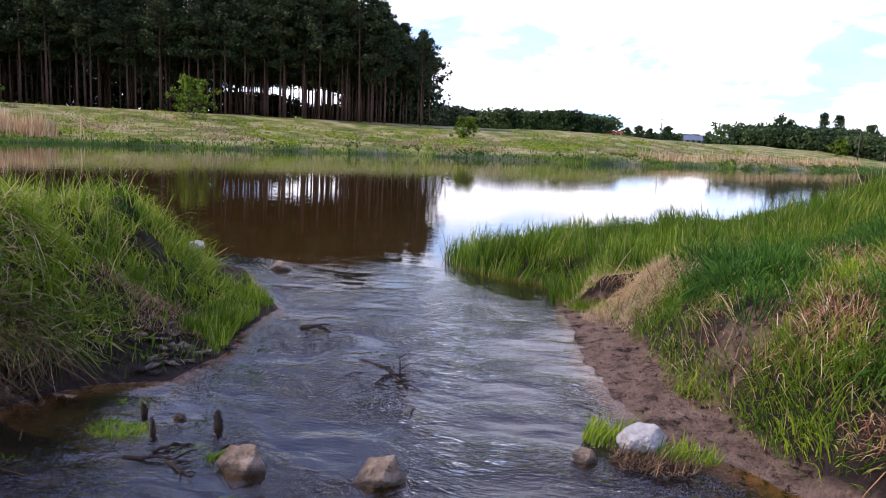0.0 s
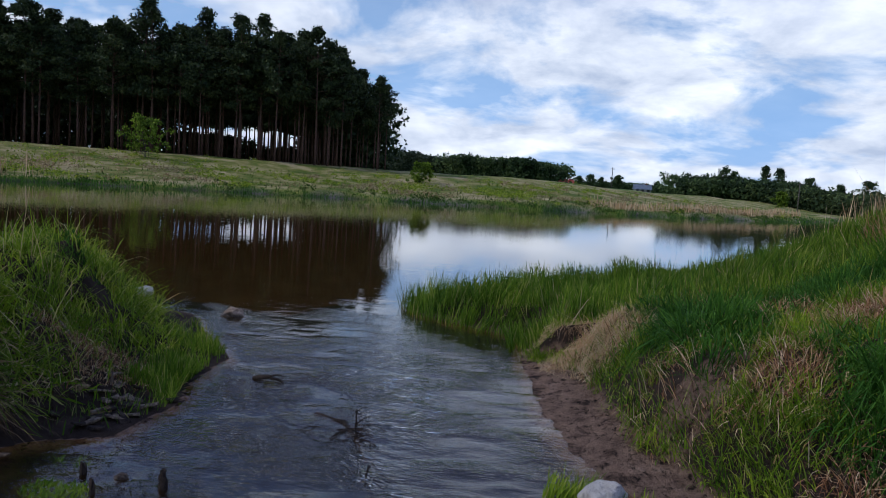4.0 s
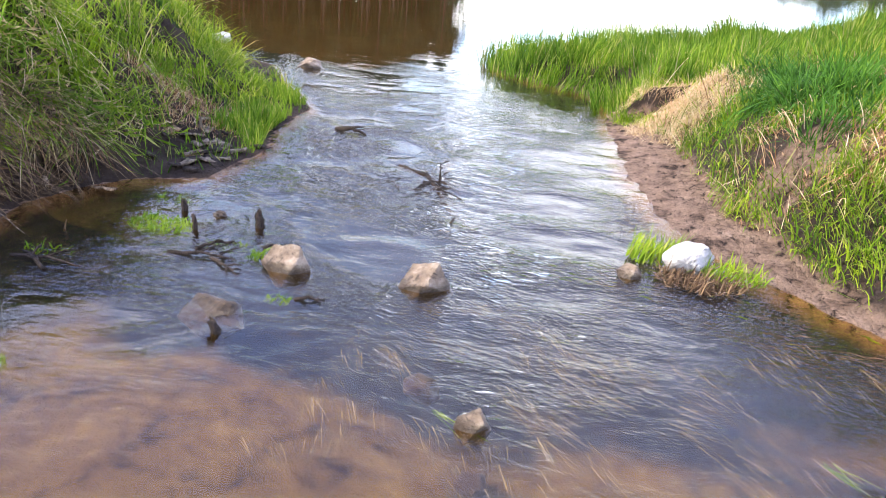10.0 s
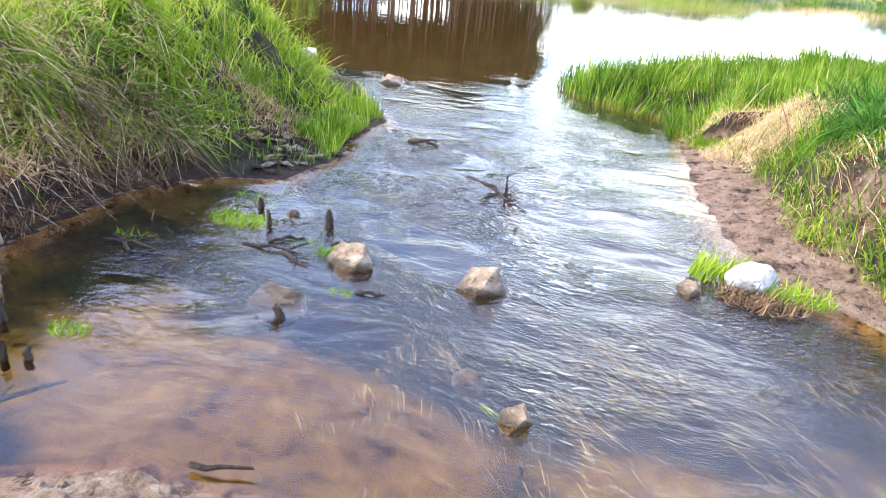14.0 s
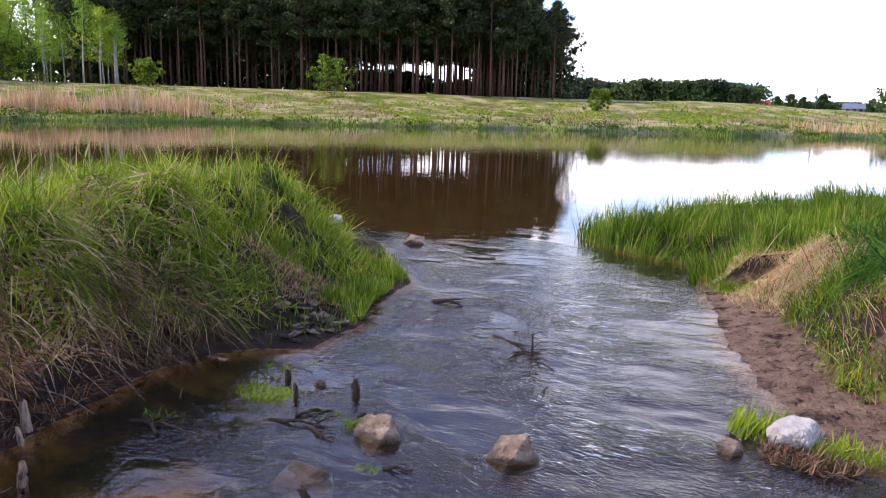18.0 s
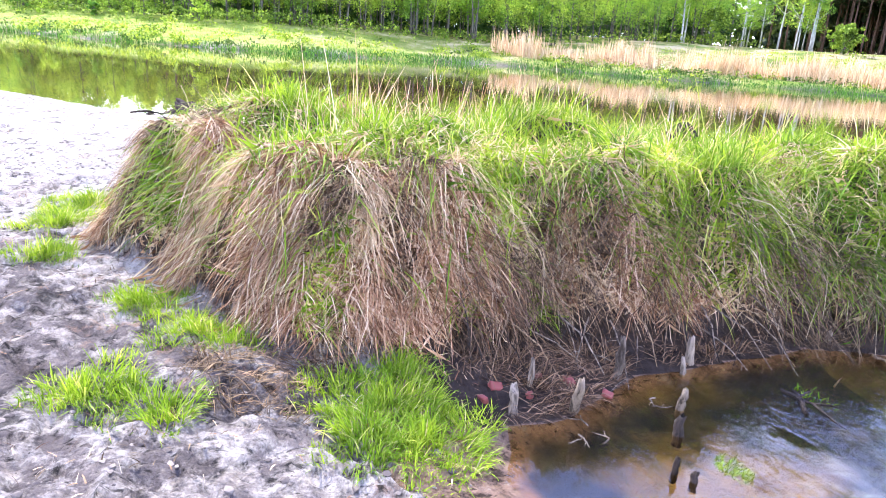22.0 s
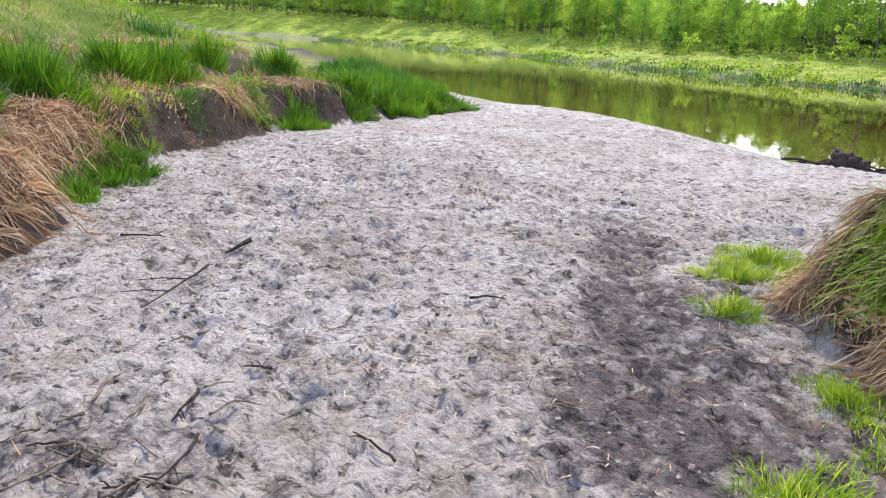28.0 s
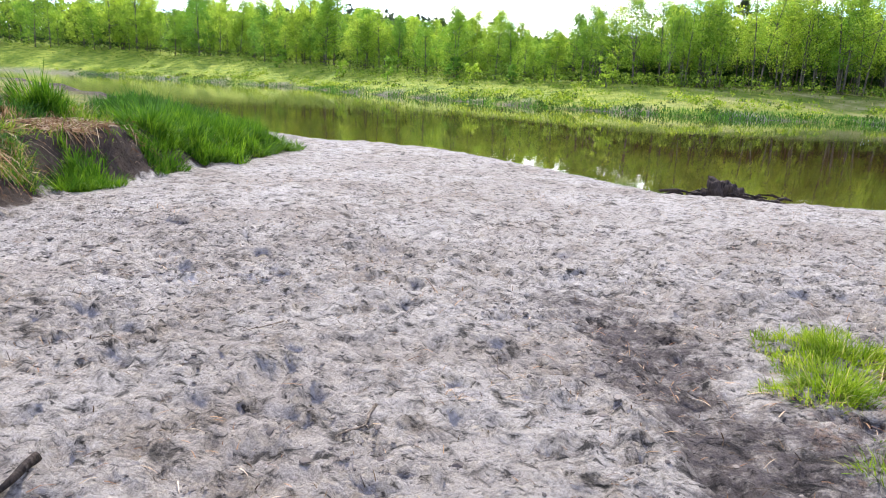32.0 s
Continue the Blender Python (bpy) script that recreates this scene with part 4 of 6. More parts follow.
meadow("hump_tip_grass", 34000, (-3.6, 3.9, -2.3, 7.8), lambda x, y, z, d: (d[1] > 0.04) * smooth(0.35, 0.1, d[3]) * smooth(-0.35, 0.2, fbm(x * 2.3, y * 2.3, 2, 71)) * (1 - 0.9 * spot(x, y, (-2.66, 4.38, 0.42))), 114, 0.2, 0.007, M_BANK_GRASS, "short fresh grass at the water's edge", 0.4, 0.3)


def drape(name, n, box, weight, seed, ln, mat, label, out=0.9, droop=0.9, w=0.006, cling=True, tangle=1.4):
    """Dead grass that hangs down the slope."""
    p, rs = scatter(n, box, weight, seed)
    m = len(p)
    e = 0.12
    gxv = (height(p[:, 0] + e, p[:, 1]) - height(p[:, 0] - e, p[:, 1])) / (2 * e)
    gyv = (height(p[:, 0], p[:, 1] + e) - height(p[:, 0], p[:, 1] - e)) / (2 * e)
    g = np.hypot(gxv, gyv) + 1e-6
    ci, cj = np.floor(p[:, 0] * 9 + 0.5 * rs.uniform(0, 1, m)), np.floor(p[:, 1] * 9 + 0.5 * rs.uniform(0, 1, m))
    lock = fbm(p[:, 0] * 3.2, p[:, 1] * 3.2, 3, seed + 1, 0.7) * tangle + 1.9 * tangle * (rnd2(ci, cj, seed) - 0.5)
    ox, oy = -gxv / g, -gyv / g
    ox, oy = ox * np.cos(lock) - oy * np.sin(lock), ox * np.sin(lock) + oy * np.cos(lock)
    d = np.stack([ox * out + rs.normal(0, 0.45 * tangle, m), oy * out + rs.normal(0, 0.45 * tangle, m), 1.5 * rnd2(ci, cj, seed + 6) * rs.uniform(0.3, 1.0, m)], -1)
    d /= np.linalg.norm(d, axis=1)[:, None]
    L = ln * rs.uniform(0.35, 1.3, m) * (0.65 + 0.6 * rnd2(ci, cj, seed + 2))
    v, q, t = blade_arrays(p, d, L, w * rs.uniform(0.6, 1.3, m), droop * rs.uniform(0.5, 1.3, m), rs)
    if cling:
        v[:, 2] = np.maximum(v[:, 2], height(v[:, 0], v[:, 1]) + 0.006 + 0.03 * rs.uniform(0, 1, len(v)))
    return stuff(name, v, q, t, mat, label)


def tone(x, y, lo, hi):
    """Tussocks of one tone: cells of the flank between two shares."""
    r = rnd2(np.floor(x * 5.5 + 0.35 * vnoise(x * 9, y * 9, 2)), np.floor(y * 5.5 + 0.35 * vnoise(x * 9, y * 9, 4)), 61)
    return (r >= lo) * (r < hi)


def w_dead(x, y, d):
    return np.clip(face(x, y, d) * (d[3] > 0.1) * (1 - 0.85 * spot(x, y, (-4.35, -0.55, 0.22), (-3.3, 3.55, 0.3))) * np.clip(0.7 + 1.2 * fbm(x * 3.5, y * 3.5, 2, 16), 0.12, 1), 0, 1)


FLANK = (-6.3, -1.3, -2.7, 4.0)
drape("hanging_dead_grass", 700000, FLANK, lambda x, y, z, d: w_dead(x, y, d) * tone(x, y, 0.0, 0.55), 121, 0.21, M_STRAW, "matted brown dead grass hanging down the hump's flank", 0.6, 1.1, w=0.0055, tangle=2.4)
drape("bleached_dead_grass", 340000, FLANK, lambda x, y, z, d: w_dead(x, y, d) * tone(x, y, 0.55, 0.75), 125, 0.22, M_REED, "bleached dead grass on the hump's flank", 0.6, 1.1, w=0.0055, tangle=2.4)
drape("wet_dead_grass", 300000, FLANK, lambda x, y, z, d: w_dead(x, y, d) * tone(x, y, 0.75, 0.9), 126, 0.25, M_DARK_STRAW, "dark dead grass on the hump's flank", 0.6, w=0.005)
drape("flank_grass_tufts", 200000, FLANK, lambda x, y, z, d: w_dead(x, y, d) * tone(x, y, 0.9, 1.0), 127, 0.22, M_GRASS, "fresh green tufts among the dead grass", 0.4, 0.5, w=0.006)
drape("flank_green_grass", 95000, (-6.3, -1.3, -2.7, 4.6), lambda x, y, z, d: np.clip(0.75 * upper(x, y, d) + (d[3] > 0.2) * face(x, y, d) * (0.05 + 0.95 * spot(x, y, (-4.35, -0.55, 0.25), (-3.4, 3.6, 0.4))), 0, 1), 122, 0.34, M_GRASS,
      "green grass growing down the hump's flank", 0.7, 0.75, 0.0085)
drape("pale_hanging_blades", 38000, (-6.3, -1.3, -2.7, 4.6), lambda x, y, z, d: np.clip(0.8 * upper(x, y, d) + 0.15 * (d[3] > 0.15) * face(x, y, d), 0, 1), 124, 0.34, M_REED, "pale arching dead blades among the green", 0.6, 0.7)
drape("overhanging_straw", 9000, (-4.0, 1.3, -2.7, 3.9), lambda x, y, z, d: (d[3] > 0.14) * (d[3] < 0.3) * smooth(1.3, 1.8, y) * np.clip(0.6 + fbm(x * 3, y * 3, 2, 18), 0.05, 1), 128, 0.3, M_STRAW, "straw-coloured dead grass jutting over the undercut bank", 1.5, 1.0, cling=False, tangle=1.2)
# stems coloured dark to give the shade of the undercut
drape("mat_of_dead_stems", 9000, (-3.7, 0.9, -2.7, 3.9), lambda x, y, z, d: (d[3] > 0.1) * (d[3] < 0.36), 123, 0.5, M_DARK_STRAW, "long brown dead stems bent over the water", 1.5, 0.5, cling=False)

rng = random.Random(66)
KINDS_H = ((M_GRASS, 0.46, "tall fresh grass clump on the hump", "grass"), (M_SEDGE, 0.42, "dark green grass clump on the hump", "grass"), (M_STRAW, 0.36, "dead straw-coloured clump on the hump", "dead grass"), (M_REED, 0.6, "clump of dry pale stalks on the hump", "dead grass"))
for i in range(56):
    cx, cy = rng.uniform(-6.6, -3.2), rng.uniform(-0.5, 6.4)
    mat, tall, text, cat = KINDS_H[(0, 2, 0, 1, 0, 3, 2)[i % 7]]
    clumps("grass_clump", ((cx, cy, rng.uniform(0.12, 0.3)),), 1400 if mat is not M_REED else 350, 900 + i, tall * rng.uniform(0.7, 1.3), 0.007, mat, text, cat, "grass clumps on the hump", rng.uniform(0.25, 0.7), 0.6, lambda x, y, z, d: d[3] > 0.45)
clumps("dead_tussock", ((-3.2, 4.7, 0.42), (-2.98, 5.15, 0.3), (-3.35, 5.2, 0.25)), 4200, 980, 0.2, 0.006, M_STRAW, "flattened dead grass on the hump's worn tip", "dead grass", "dead tussocks on the hump", 1.4, 0.6)

# tufts on the mud and the sand
TUFTS = ((-2.72, -0.75, 0.24), (-2.5, -0.45, 0.15), (-3.66, -0.62, 0.22), (-3.3, -0.42, 0.2), (-5.3, -1.4, 0.28), (-4.5, -1.3, 0.2), (-5.85, -1.25, 0.34), (-2.62, 0.45, 0.36), (-2.35, 0.6, 0.3), (-2.9, 0.55, 0.22), (-2.3, 0.3, 0.2), (-3.15, -0.2, 0.15))
clumps("grass_tuft", TUFTS, 8500, 640, 0.19, 0.0055, M_TUFT, "low tuft of bright green grass on the mud", "grass tuft", "grass tufts on the mud", 0.5, 0.5, lambda x, y, z, d: (d[1] > 0.02) & (rnd2(np.floor(x * 14), np.floor(y * 14), 5) > 0.12))
meadow("bank_litter", 26000, (-3.8, -0.4, -2.2, 3.6), lambda x, y, z, d: (d[1] > 0.02) * (d[3] < 0.15) * (d[3] > -0.6) * (1 - spot(x, y, *TUFTS)) * np.clip(0.5 + 1.5 * fbm(x * 3, y * 3, 2, 98), 0, 1), 133, 0.13, 0.006, M_DARK_STRAW, "dark rotten stems littering the bank's foot", 3.0, 0.4, "dead grass", sink=-0.01)
meadow("dark_sand_litter", 22000, (-9, -6.5, 1.5, 1.2), lambda x, y, z, d: (d[1] > 0.15) * (d[3] < 0) * (d[4] < 0) * np.clip(0.1 + 1.5 * fbm(x * 2.1, y * 2.1, 3, 94), 0.02, 1), 134, 0.06, 0.005, M_DARK_STRAW, "dark rotten bits of reed strewn over the sand", 4.0, 0.35, "straw", sink=-0.01)
meadow("sand_litter", 14000, (-11, -7, 1.5, 1.2), lambda x, y, z, d: (d[1] > 0.15) * (d[3] < 0) * (d[4] < 0) * np.clip(0.25 + 1.1 * fbm(x * 1.3, y * 1.3, 3, 91), 0.03, 1), 132, 0.09, 0.0045, M_STRAW, "scattered bits of dry straw on the sand", 3.5, 0.35, "straw", sink=-0.012)

# ---- south bank ----


def w_bank(x, y, z, d):
    return smooth(0.3, 0.7, d[4]) * np.clip(0.45 + 1.3 * fbm(x * 0.9, y * 0.9, 3, 19), 0.06, 1)


meadow("cliff_litter", 60000, (-14, -9.6, -1.2, -4.6), lambda x, y, z, d: (d[4] > 0.0) * (d[4] < 0.7) * np.clip(0.45 + 1.2 * fbm(x * 2.2, y * 2.2, 2, 48), 0.02, 1), 147, 0.16, 0.006, M_DARK_STRAW, "dark dead stems and roots on the eroded face", 2.4, 0.6, "dead grass")
meadow("cliff_straw", 30000, (-14, -9.6, -1.2, -4.6), lambda x, y, z, d: (d[4] > 0.2) * (d[4] < 0.9) * np.clip(0.1 + 1.4 * fbm(x * 1.8, y * 1.8, 2, 49), 0.0, 1), 148, 0.2, 0.006, M_STRAW, "brown dead grass caught on the eroded face", 1.6, 0.8, "dead grass")
meadow("south_bank_grass", 100000, (-16.5, -16, -1, -4.6), lambda x, y, z, d: w_bank(x, y, z, d) * (d[4] < 6), 141, 0.15, 0.009, M_GRASS, "mixed green grass on top of the eroded bank", 0.7, 0.5)
BANK_SEDGE = ((-6.75, -9.15, 0.42), (-6.0, -9.05, 0.34), (-4.4, -8.05, 0.42), (-8.3, -10.0, 0.3), (-9.6, -9.6, 0.3), (-3.3, -7.5, 0.3))
clumps("sedge_clump", BANK_SEDGE, 4200, 660, 0.62, 0.012, M_LUSH, "tall dark green sedge clump on the eroded bank", "sedge", "sedge clumps on the south bank", 0.22, 0.35, lambda x, y, z, d: d[4] > 0.3)
clumps("sedge_clump", ((-13.2, -10.4, 0.6), (-16.6, -12.6, 1.0), (-19.4, -15.5, 1.1)), 1100, 670, 0.7, 0.02, M_SEDGE, "tall green clump beside the river", "sedge", "sedge clumps on the south bank", 0.3, 0.45, lambda x, y, z, d: d[4] > 0.0)
clumps("grass_clump", ((-12.6, -8.75, 0.75), (-13.7, -9.0, 0.75), (-11.4, -8.6, 0.6), (-14.4, -9.5, 0.7), (-10.5, -8.75, 0.5), (-12.9, -9.7, 0.8), (-11.6, -9.5, 0.6)), 3600, 680, 0.56, 0.013, M_LUSH, "lush green grass clump at the end of the bank", "grass", "grass clumps at the bank's end", 0.35, 0.5, lambda x, y, z, d: d[4] > -0.1)
clumps("grass_clump", ((-4.6, -7.05, 0.32), (-4.25, -6.85, 0.26), (-8.7, -8.25, 0.36), (-8.35, -8.2, 0.26), (-3.75, -6.5, 0.2), (-9.9, -8.3, 0.3)), 5000, 690, 0.36, 0.009, M_LUSH, "green grass clump at the foot of the bank", "grass", "grass clumps at the bank's foot", 0.4, 0.5, lambda x, y, z, d: d[4] > -0.15)
drape("bank_dead_grass", 110000, (-9.8, -9.2, -1.2, -4.6), lambda x, y, z, d: (d[4] > 0.3) * (d[4] < 1.0) * np.maximum(0.1 * smooth(-0.2, 0.2, fbm(x * 0.9, y * 0.9, 2, 47)), spot(x, y, (-2.3, -5.45, 0.9), (-3.35, -6.6, 0.6), (-4.1, -7.3, 0.42), (-7.4, -8.8, 0.42), (-9.2, -9.0, 0.42))), 145, 0.4, M_STRAW, "brown dead grass hanging over the eroded bank edge", 0.6, 1.2, w=0.006, tangle=1.1)
meadow("bank_dead_tufts", 26000, (-13, -12, -2, -5.2), lambda x, y, z, d: (d[4] > 0.7) * np.maximum(0.05, spot(x, y, (-7.6, -8.9, 0.5), (-9.9, -9.3, 0.5), (-6.6, -8.6, 0.4), (-10.5, -10.5, 0.8))), 146, 0.3, 0.008, M_STRAW, "straw-coloured dead grass on the bank", 0.9, 0.5)

HILL = (-15, -22, 1, -6.5)
meadow("hill_herbs", 60000, HILL, lambda x, y, z, d: smooth(3.0, 4.2, d[4]) * (d[4] < 12) * np.clip(0.5 + 1.2 * fbm(x * 0.8, y * 0.8, 3, 81), 0.08, 1), 149, 0.3, 0.014, M_LUSH, "dark green herbs on the slope above the bank", 0.9, 0.5, "herbs")
meadow("hill_straw", 30000, HILL, lambda x, y, z, d: smooth(1.6, 2.4, d[4]) * smooth(4.8, 3.4, d[4]) * np.clip(0.3 + 1.4 * fbm(x * 1.1, y * 1.1, 3, 82), 0.0, 1), 150, 0.26, 0.008, M_REED, "pale dead grass on the slope above the bank", 1.0, 0.6, "dead grass")

# the mixed clumps along the bank's broken edge
rng = random.Random(64)
edge = [(-2.0, -5.2), (-3.7, -6.6), (-5.2, -7.5), (-6.7, -8.1), (-8.5, -8.45), (-10.4, -8.6), (-13.6, -8.7)]
KINDS = ((M_GRASS, 0.26, "fresh green grass clump on the eroded bank", "grass"), (M_SEDGE, 0.34, "dark green grass clump on the eroded bank", "grass"), (M_STRAW, 0.24, "straw-coloured dead clump on the eroded bank", "dead grass"))
for i in range(66):
    j, u = rng.randrange(len(edge) - 1), rng.random()
    cx, cy = (edge[j][m] + (edge[j + 1][m] - edge[j][m]) * u for m in (0, 1))
    deep = rng.random() ** 1.4 * 3.2
    mat, tall, text, cat = KINDS[(0, 1, 2, 0, 2, 1, 2)[i % 7]]
    clumps("grass_clump", ((cx - 0.25 * deep, cy - deep, rng.uniform(0.16, 0.42)),), 1500, 700 + i, tall * rng.uniform(0.7, 1.4), 0.009, mat, text, cat, "grass clumps along the bank's edge", rng.uniform(0.3, 0.9), 0.6, lambda x, y, z, d: d[4] > 0.15)

# ---- far banks ----
BOX_W, BOX_N = (-150, -110, -45, 40), (-75, 28, 40, 130)
meadow("far_bank_grass", 44000, BOX_W, lambda x, y, z, d: smooth(0, 0.5, d[2]) * smooth(26, 3, d[2]) * np.clip(0.5 + fbm(x * 0.4, y * 0.4, 3, 23), 0.05, 1), 151, 0.42, 0.07, M_GRASS, "rough green grass on the opposite bank", 0.5, 0.3, clump=0.4)
meadow("far_bank_weeds", 44000, BOX_N, lambda x, y, z, d: smooth(0, 0.5, d[2]) * smooth(30, 2, d[2]) * np.clip(0.45 + fbm(x * 0.35, y * 0.35, 3, 24), 0.05, 1), 152, 0.45, 0.08, M_FAR_GRASS, "rough green grass on the far river bank", 0.5, 0.3, clump=0.4)
meadow("far_dead_grass", 44000, BOX_N, lambda x, y, z, d: smooth(2, 5, d[2]) * smooth(30, 8, d[2]) * np.clip(0.1 + 1.6 * fbm(x * 0.16, y * 0.16, 3, 25), 0, 1), 153, 0.45, 0.08, M_FAR_STRAW, "pale dead grass on the far river bank", 0.7, 0.4, clump=0.4)
rs = np.random.RandomState(154)
shore = np.array(NORTH[5:23], float)
u = rs.uniform(0, len(shore) - 1.001, 44000)
j = u.astype(int)
p = shore[j] + (shore[j + 1] - shore[j]) * (u - j)[:, None] + rs.normal(0, 1.1, (len(u), 2))
z, _, d = layers(p[:, 0], p[:, 1])
ok = (d[2] > -0.5) & (d[2] < 2.2)
p = np.concatenate([p[ok], np.maximum(z[ok], 0)[:, None] - 0.05], 1)
stuff("shore_sedge", *blade_arrays(p, lean(rs, len(p), 0.35), 0.36 * rs.uniform(0.4, 1.4, len(p)), 0.05 * rs.uniform(0.6, 1.3, len(p)), 0.3 * rs.uniform(0.3, 1.5, len(p)), rs), M_SEDGE, "dark green sedge along the far shoreline", "sedge")
meadow("reed_bed", 34000, (-70, 24, -44, 58), lambda x, y, z, d: smooth(2.5, 4.0, d[2]) * smooth(10, 7, d[2]) * (np.abs(y - 40) < 15) * smooth(-0.5, 0.1, fbm(x * 0.3, y * 0.3, 2, 28)), 155, 1.9, 0.07, M_REED, "pale dry reed bed on the far shore", 0.16, 0.08, "reeds", clump=0.5)
meadow("reed_strip", 14000, (4, 78, 44, 130), lambda x, y, z, d: smooth(1.5, 3.0, d[2]) * smooth(8, 5, d[2]), 156, 1.0, 0.09, M_REED, "reddish dry reeds along the far shore", 0.2, 0.1, "reeds", clump=0.5)
clumps("dry_reed_clump", ((4.85, 9.7, 0.4), (5.25, 10.0, 0.45), (4.5, 9.9, 0.3)), 500, 635, 0.62, 0.009, M_STRAW, "orange-brown dry reed clump on the hill", "reeds", "dry reeds on the hill", 0.25, 0.2)
meadow("hill_reeds", 1500, (4.0, 11, 7.5, 15), lambda x, y, z, d: (d[0] > 0.6) * spot(x, y, (5.6, 12.6, 1.3)), 157, 0.7, 0.012, M_REED, "orange dry reeds behind the hill", 0.2, 0.12, "reeds")

# ---- trees ----


def leaf_cloud(centers, radius, per, size, rs, flat=0.0):
    """Leaf pieces round clump centres: small folded triangles."""
    n = len(centers) * per
    c = np.repeat(centers, per, 0)
    r = np.repeat(radius, per)
    o = rs.normal(0, 1, (n, 3))
    o /= np.linalg.norm(o, axis=1)[:, None]
    c = c + o * (r * rs.uniform(0.25, 1.0, n) ** 0.6)[:, None] * np.array([1, 1, 1 - flat])
    a = rs.normal(0, 1, (n, 3))
    a /= np.linalg.norm(a, axis=1)[:, None]
    b = np.cross(a, rs.normal(0, 1, (n, 3)))
    b /= np.linalg.norm(b, axis=1)[:, None] + 1e-9
    s = (size * rs.uniform(0.6, 1.4, n))[:, None]
    v = np.stack([c - a * s * 0.5 - b * s * 0.3, c + b * s * 0.5, c + a * s * 0.6 - b * s * 0.2], 1).reshape(-1, 3)
    f = np.arange(n * 3).reshape(-1, 3)
    return v, f


def pine(seed, h):
    rs, rng = np.random.RandomState(seed), random.Random(seed)
    tree = new("pine_tree")
    bm = bmesh.new()
    sx, sy = rng.uniform(-0.4, 0.4), rng.uniform(-0.4, 0.4)
    trunk = [(sx * (i / 6) ** 2, sy * (i / 6) ** 2, h * i / 6 - 0.3) for i in range(7)]
    tube(bm, trunk, [0.17 * (1 - 0.13 * i) for i in range(7)], 7)
    part("trunk", bm, M_PINE_BARK, tree)
    lo = h * rng.uniform(0.36, 0.52)
    bm, cen, rad = bmesh.new(), [], []
    for i in range(30):
        z = lo + (h - lo) * (i / 29) ** 0.9
        t = (z - lo) / (h - lo)
        reach = (1.0 + 2.5 * math.sin(math.pi * min(1, 0.25 + 0.75 * t))) * rng.uniform(0.55, 1.15) * (1 - 0.55 * t ** 3)
        a = rng.uniform(0, 2 * math.pi)
        bx, by = sx * (z / h) ** 2, sy * (z / h) ** 2
        e = (bx + reach * math.cos(a), by + reach * math.sin(a), z + reach * rng.uniform(0.0, 0.45))
        tube(bm, [(bx, by, z - 0.25), ((bx + e[0]) / 2, (by + e[1]) / 2, (z + e[2]) / 2 - 0.15), e], [0.05, 0.035, 0.015], 3)
        for q in (0.5, 0.8, 1.02):
            cen.append((bx + (e[0] - bx) * q, by + (e[1] - by) * q, z + (e[2] - z) * q + 0.1))
            rad.append(rng.uniform(0.45, 0.8))
    # dead stubs on the bare trunk
    for i in range(7):
        z, a, r = rng.uniform(h * 0.2, lo), rng.uniform(0, 6.28), rng.uniform(0.4, 1.0)
        tube(bm, [(0, 0, z), (r * math.cos(a), r * math.sin(a), z - 0.05)], [0.03, 0.01], 4)
    cen.append((sx, sy, h - 0.2))
    rad.append(0.7)
    tagged(part("branchwork", bm, M_PINE_BARK, tree), kind="stuff")
    v, f = leaf_cloud(np.array(cen), np.array(rad) * 1.5, 46, 0.32, rs, 0.4)
    crown = new("crown", np_mesh("crown", v, [f], M_NEEDLE, False))
    crown.parent = tree
    return tree


def leafy(name, seed, h, mat, bark, wide=0.26, low=0.1, clumps=105, per=40, leaf=0.15, stems=1):
    rs, rng = np.random.RandomState(seed), random.Random(seed)
    tree = new(name)
    bm = bmesh.new()
    tops = []
    for s in range(stems):
        ox, oy = (rng.uniform(-0.3, 0.3), rng.uniform(-0.3, 0.3)) if stems > 1 else (0, 0)
        lx, ly = rng.uniform(-0.07, 0.07) * h + ox * 3, rng.uniform(-0.07, 0.07) * h + oy * 3
        pts = [(ox + lx * (i / 5) ** 1.5, oy + ly * (i / 5) ** 1.5, h * 0.92 * i / 5 - 0.2) for i in range(6)]
        tube(bm, pts, [h * 0.013 * (1 - 0.17 * i) / math.sqrt(stems) for i in range(6)], 6)
        tops.append(pts)
    part("trunk", bm, bark, tree)
    bm, cen, rad = bmesh.new(), [], []
    for i in range(clumps):
        t = low + (1 - low) * rng.random() ** 0.85
        pts = rng.choice(tops)
        k = min(t * 5, 4.99)
        p0, p1 = Vector(pts[int(k)]), Vector(pts[int(k) + 1])
        base = p0.lerp(p1, k - int(k))
        prof = math.sin(math.pi * min(1.0, 0.2 + 0.8 * (t - low) / (1 - low)) ** 0.8) + 0.15
        a = rng.uniform(0, 2 * math.pi)
        r = h * wide * prof * rng.uniform(0.25, 1.0) * (1 + 0.4 * math.sin(3 * a + 9 * t + seed))
        e = base + Vector((r * math.cos(a), r * math.sin(a), r * rng.uniform(0.1, 0.7)))
        e.z = min(e.z, h * 1.02)
        if i % 6 == 0:
            tube(bm, [base - Vector((0, 0, 0.2)), (base + e) / 2 + Vector((0, 0, -0.05 * r)), e], [h * 0.004, h * 0.003, h * 0.001], 4)
        cen.append(e)
        rad.append(h * rng.uniform(0.05, 0.095))
    tagged(part("branchwork", bm, bark, tree), kind="stuff")
    v, f = leaf_cloud(np.array(cen), np.array(rad), per, leaf, rs, 0.15)
    crown = new("crown", np_mesh("crown", v, [f], mat, False))
    crown.parent = tree
    return tree


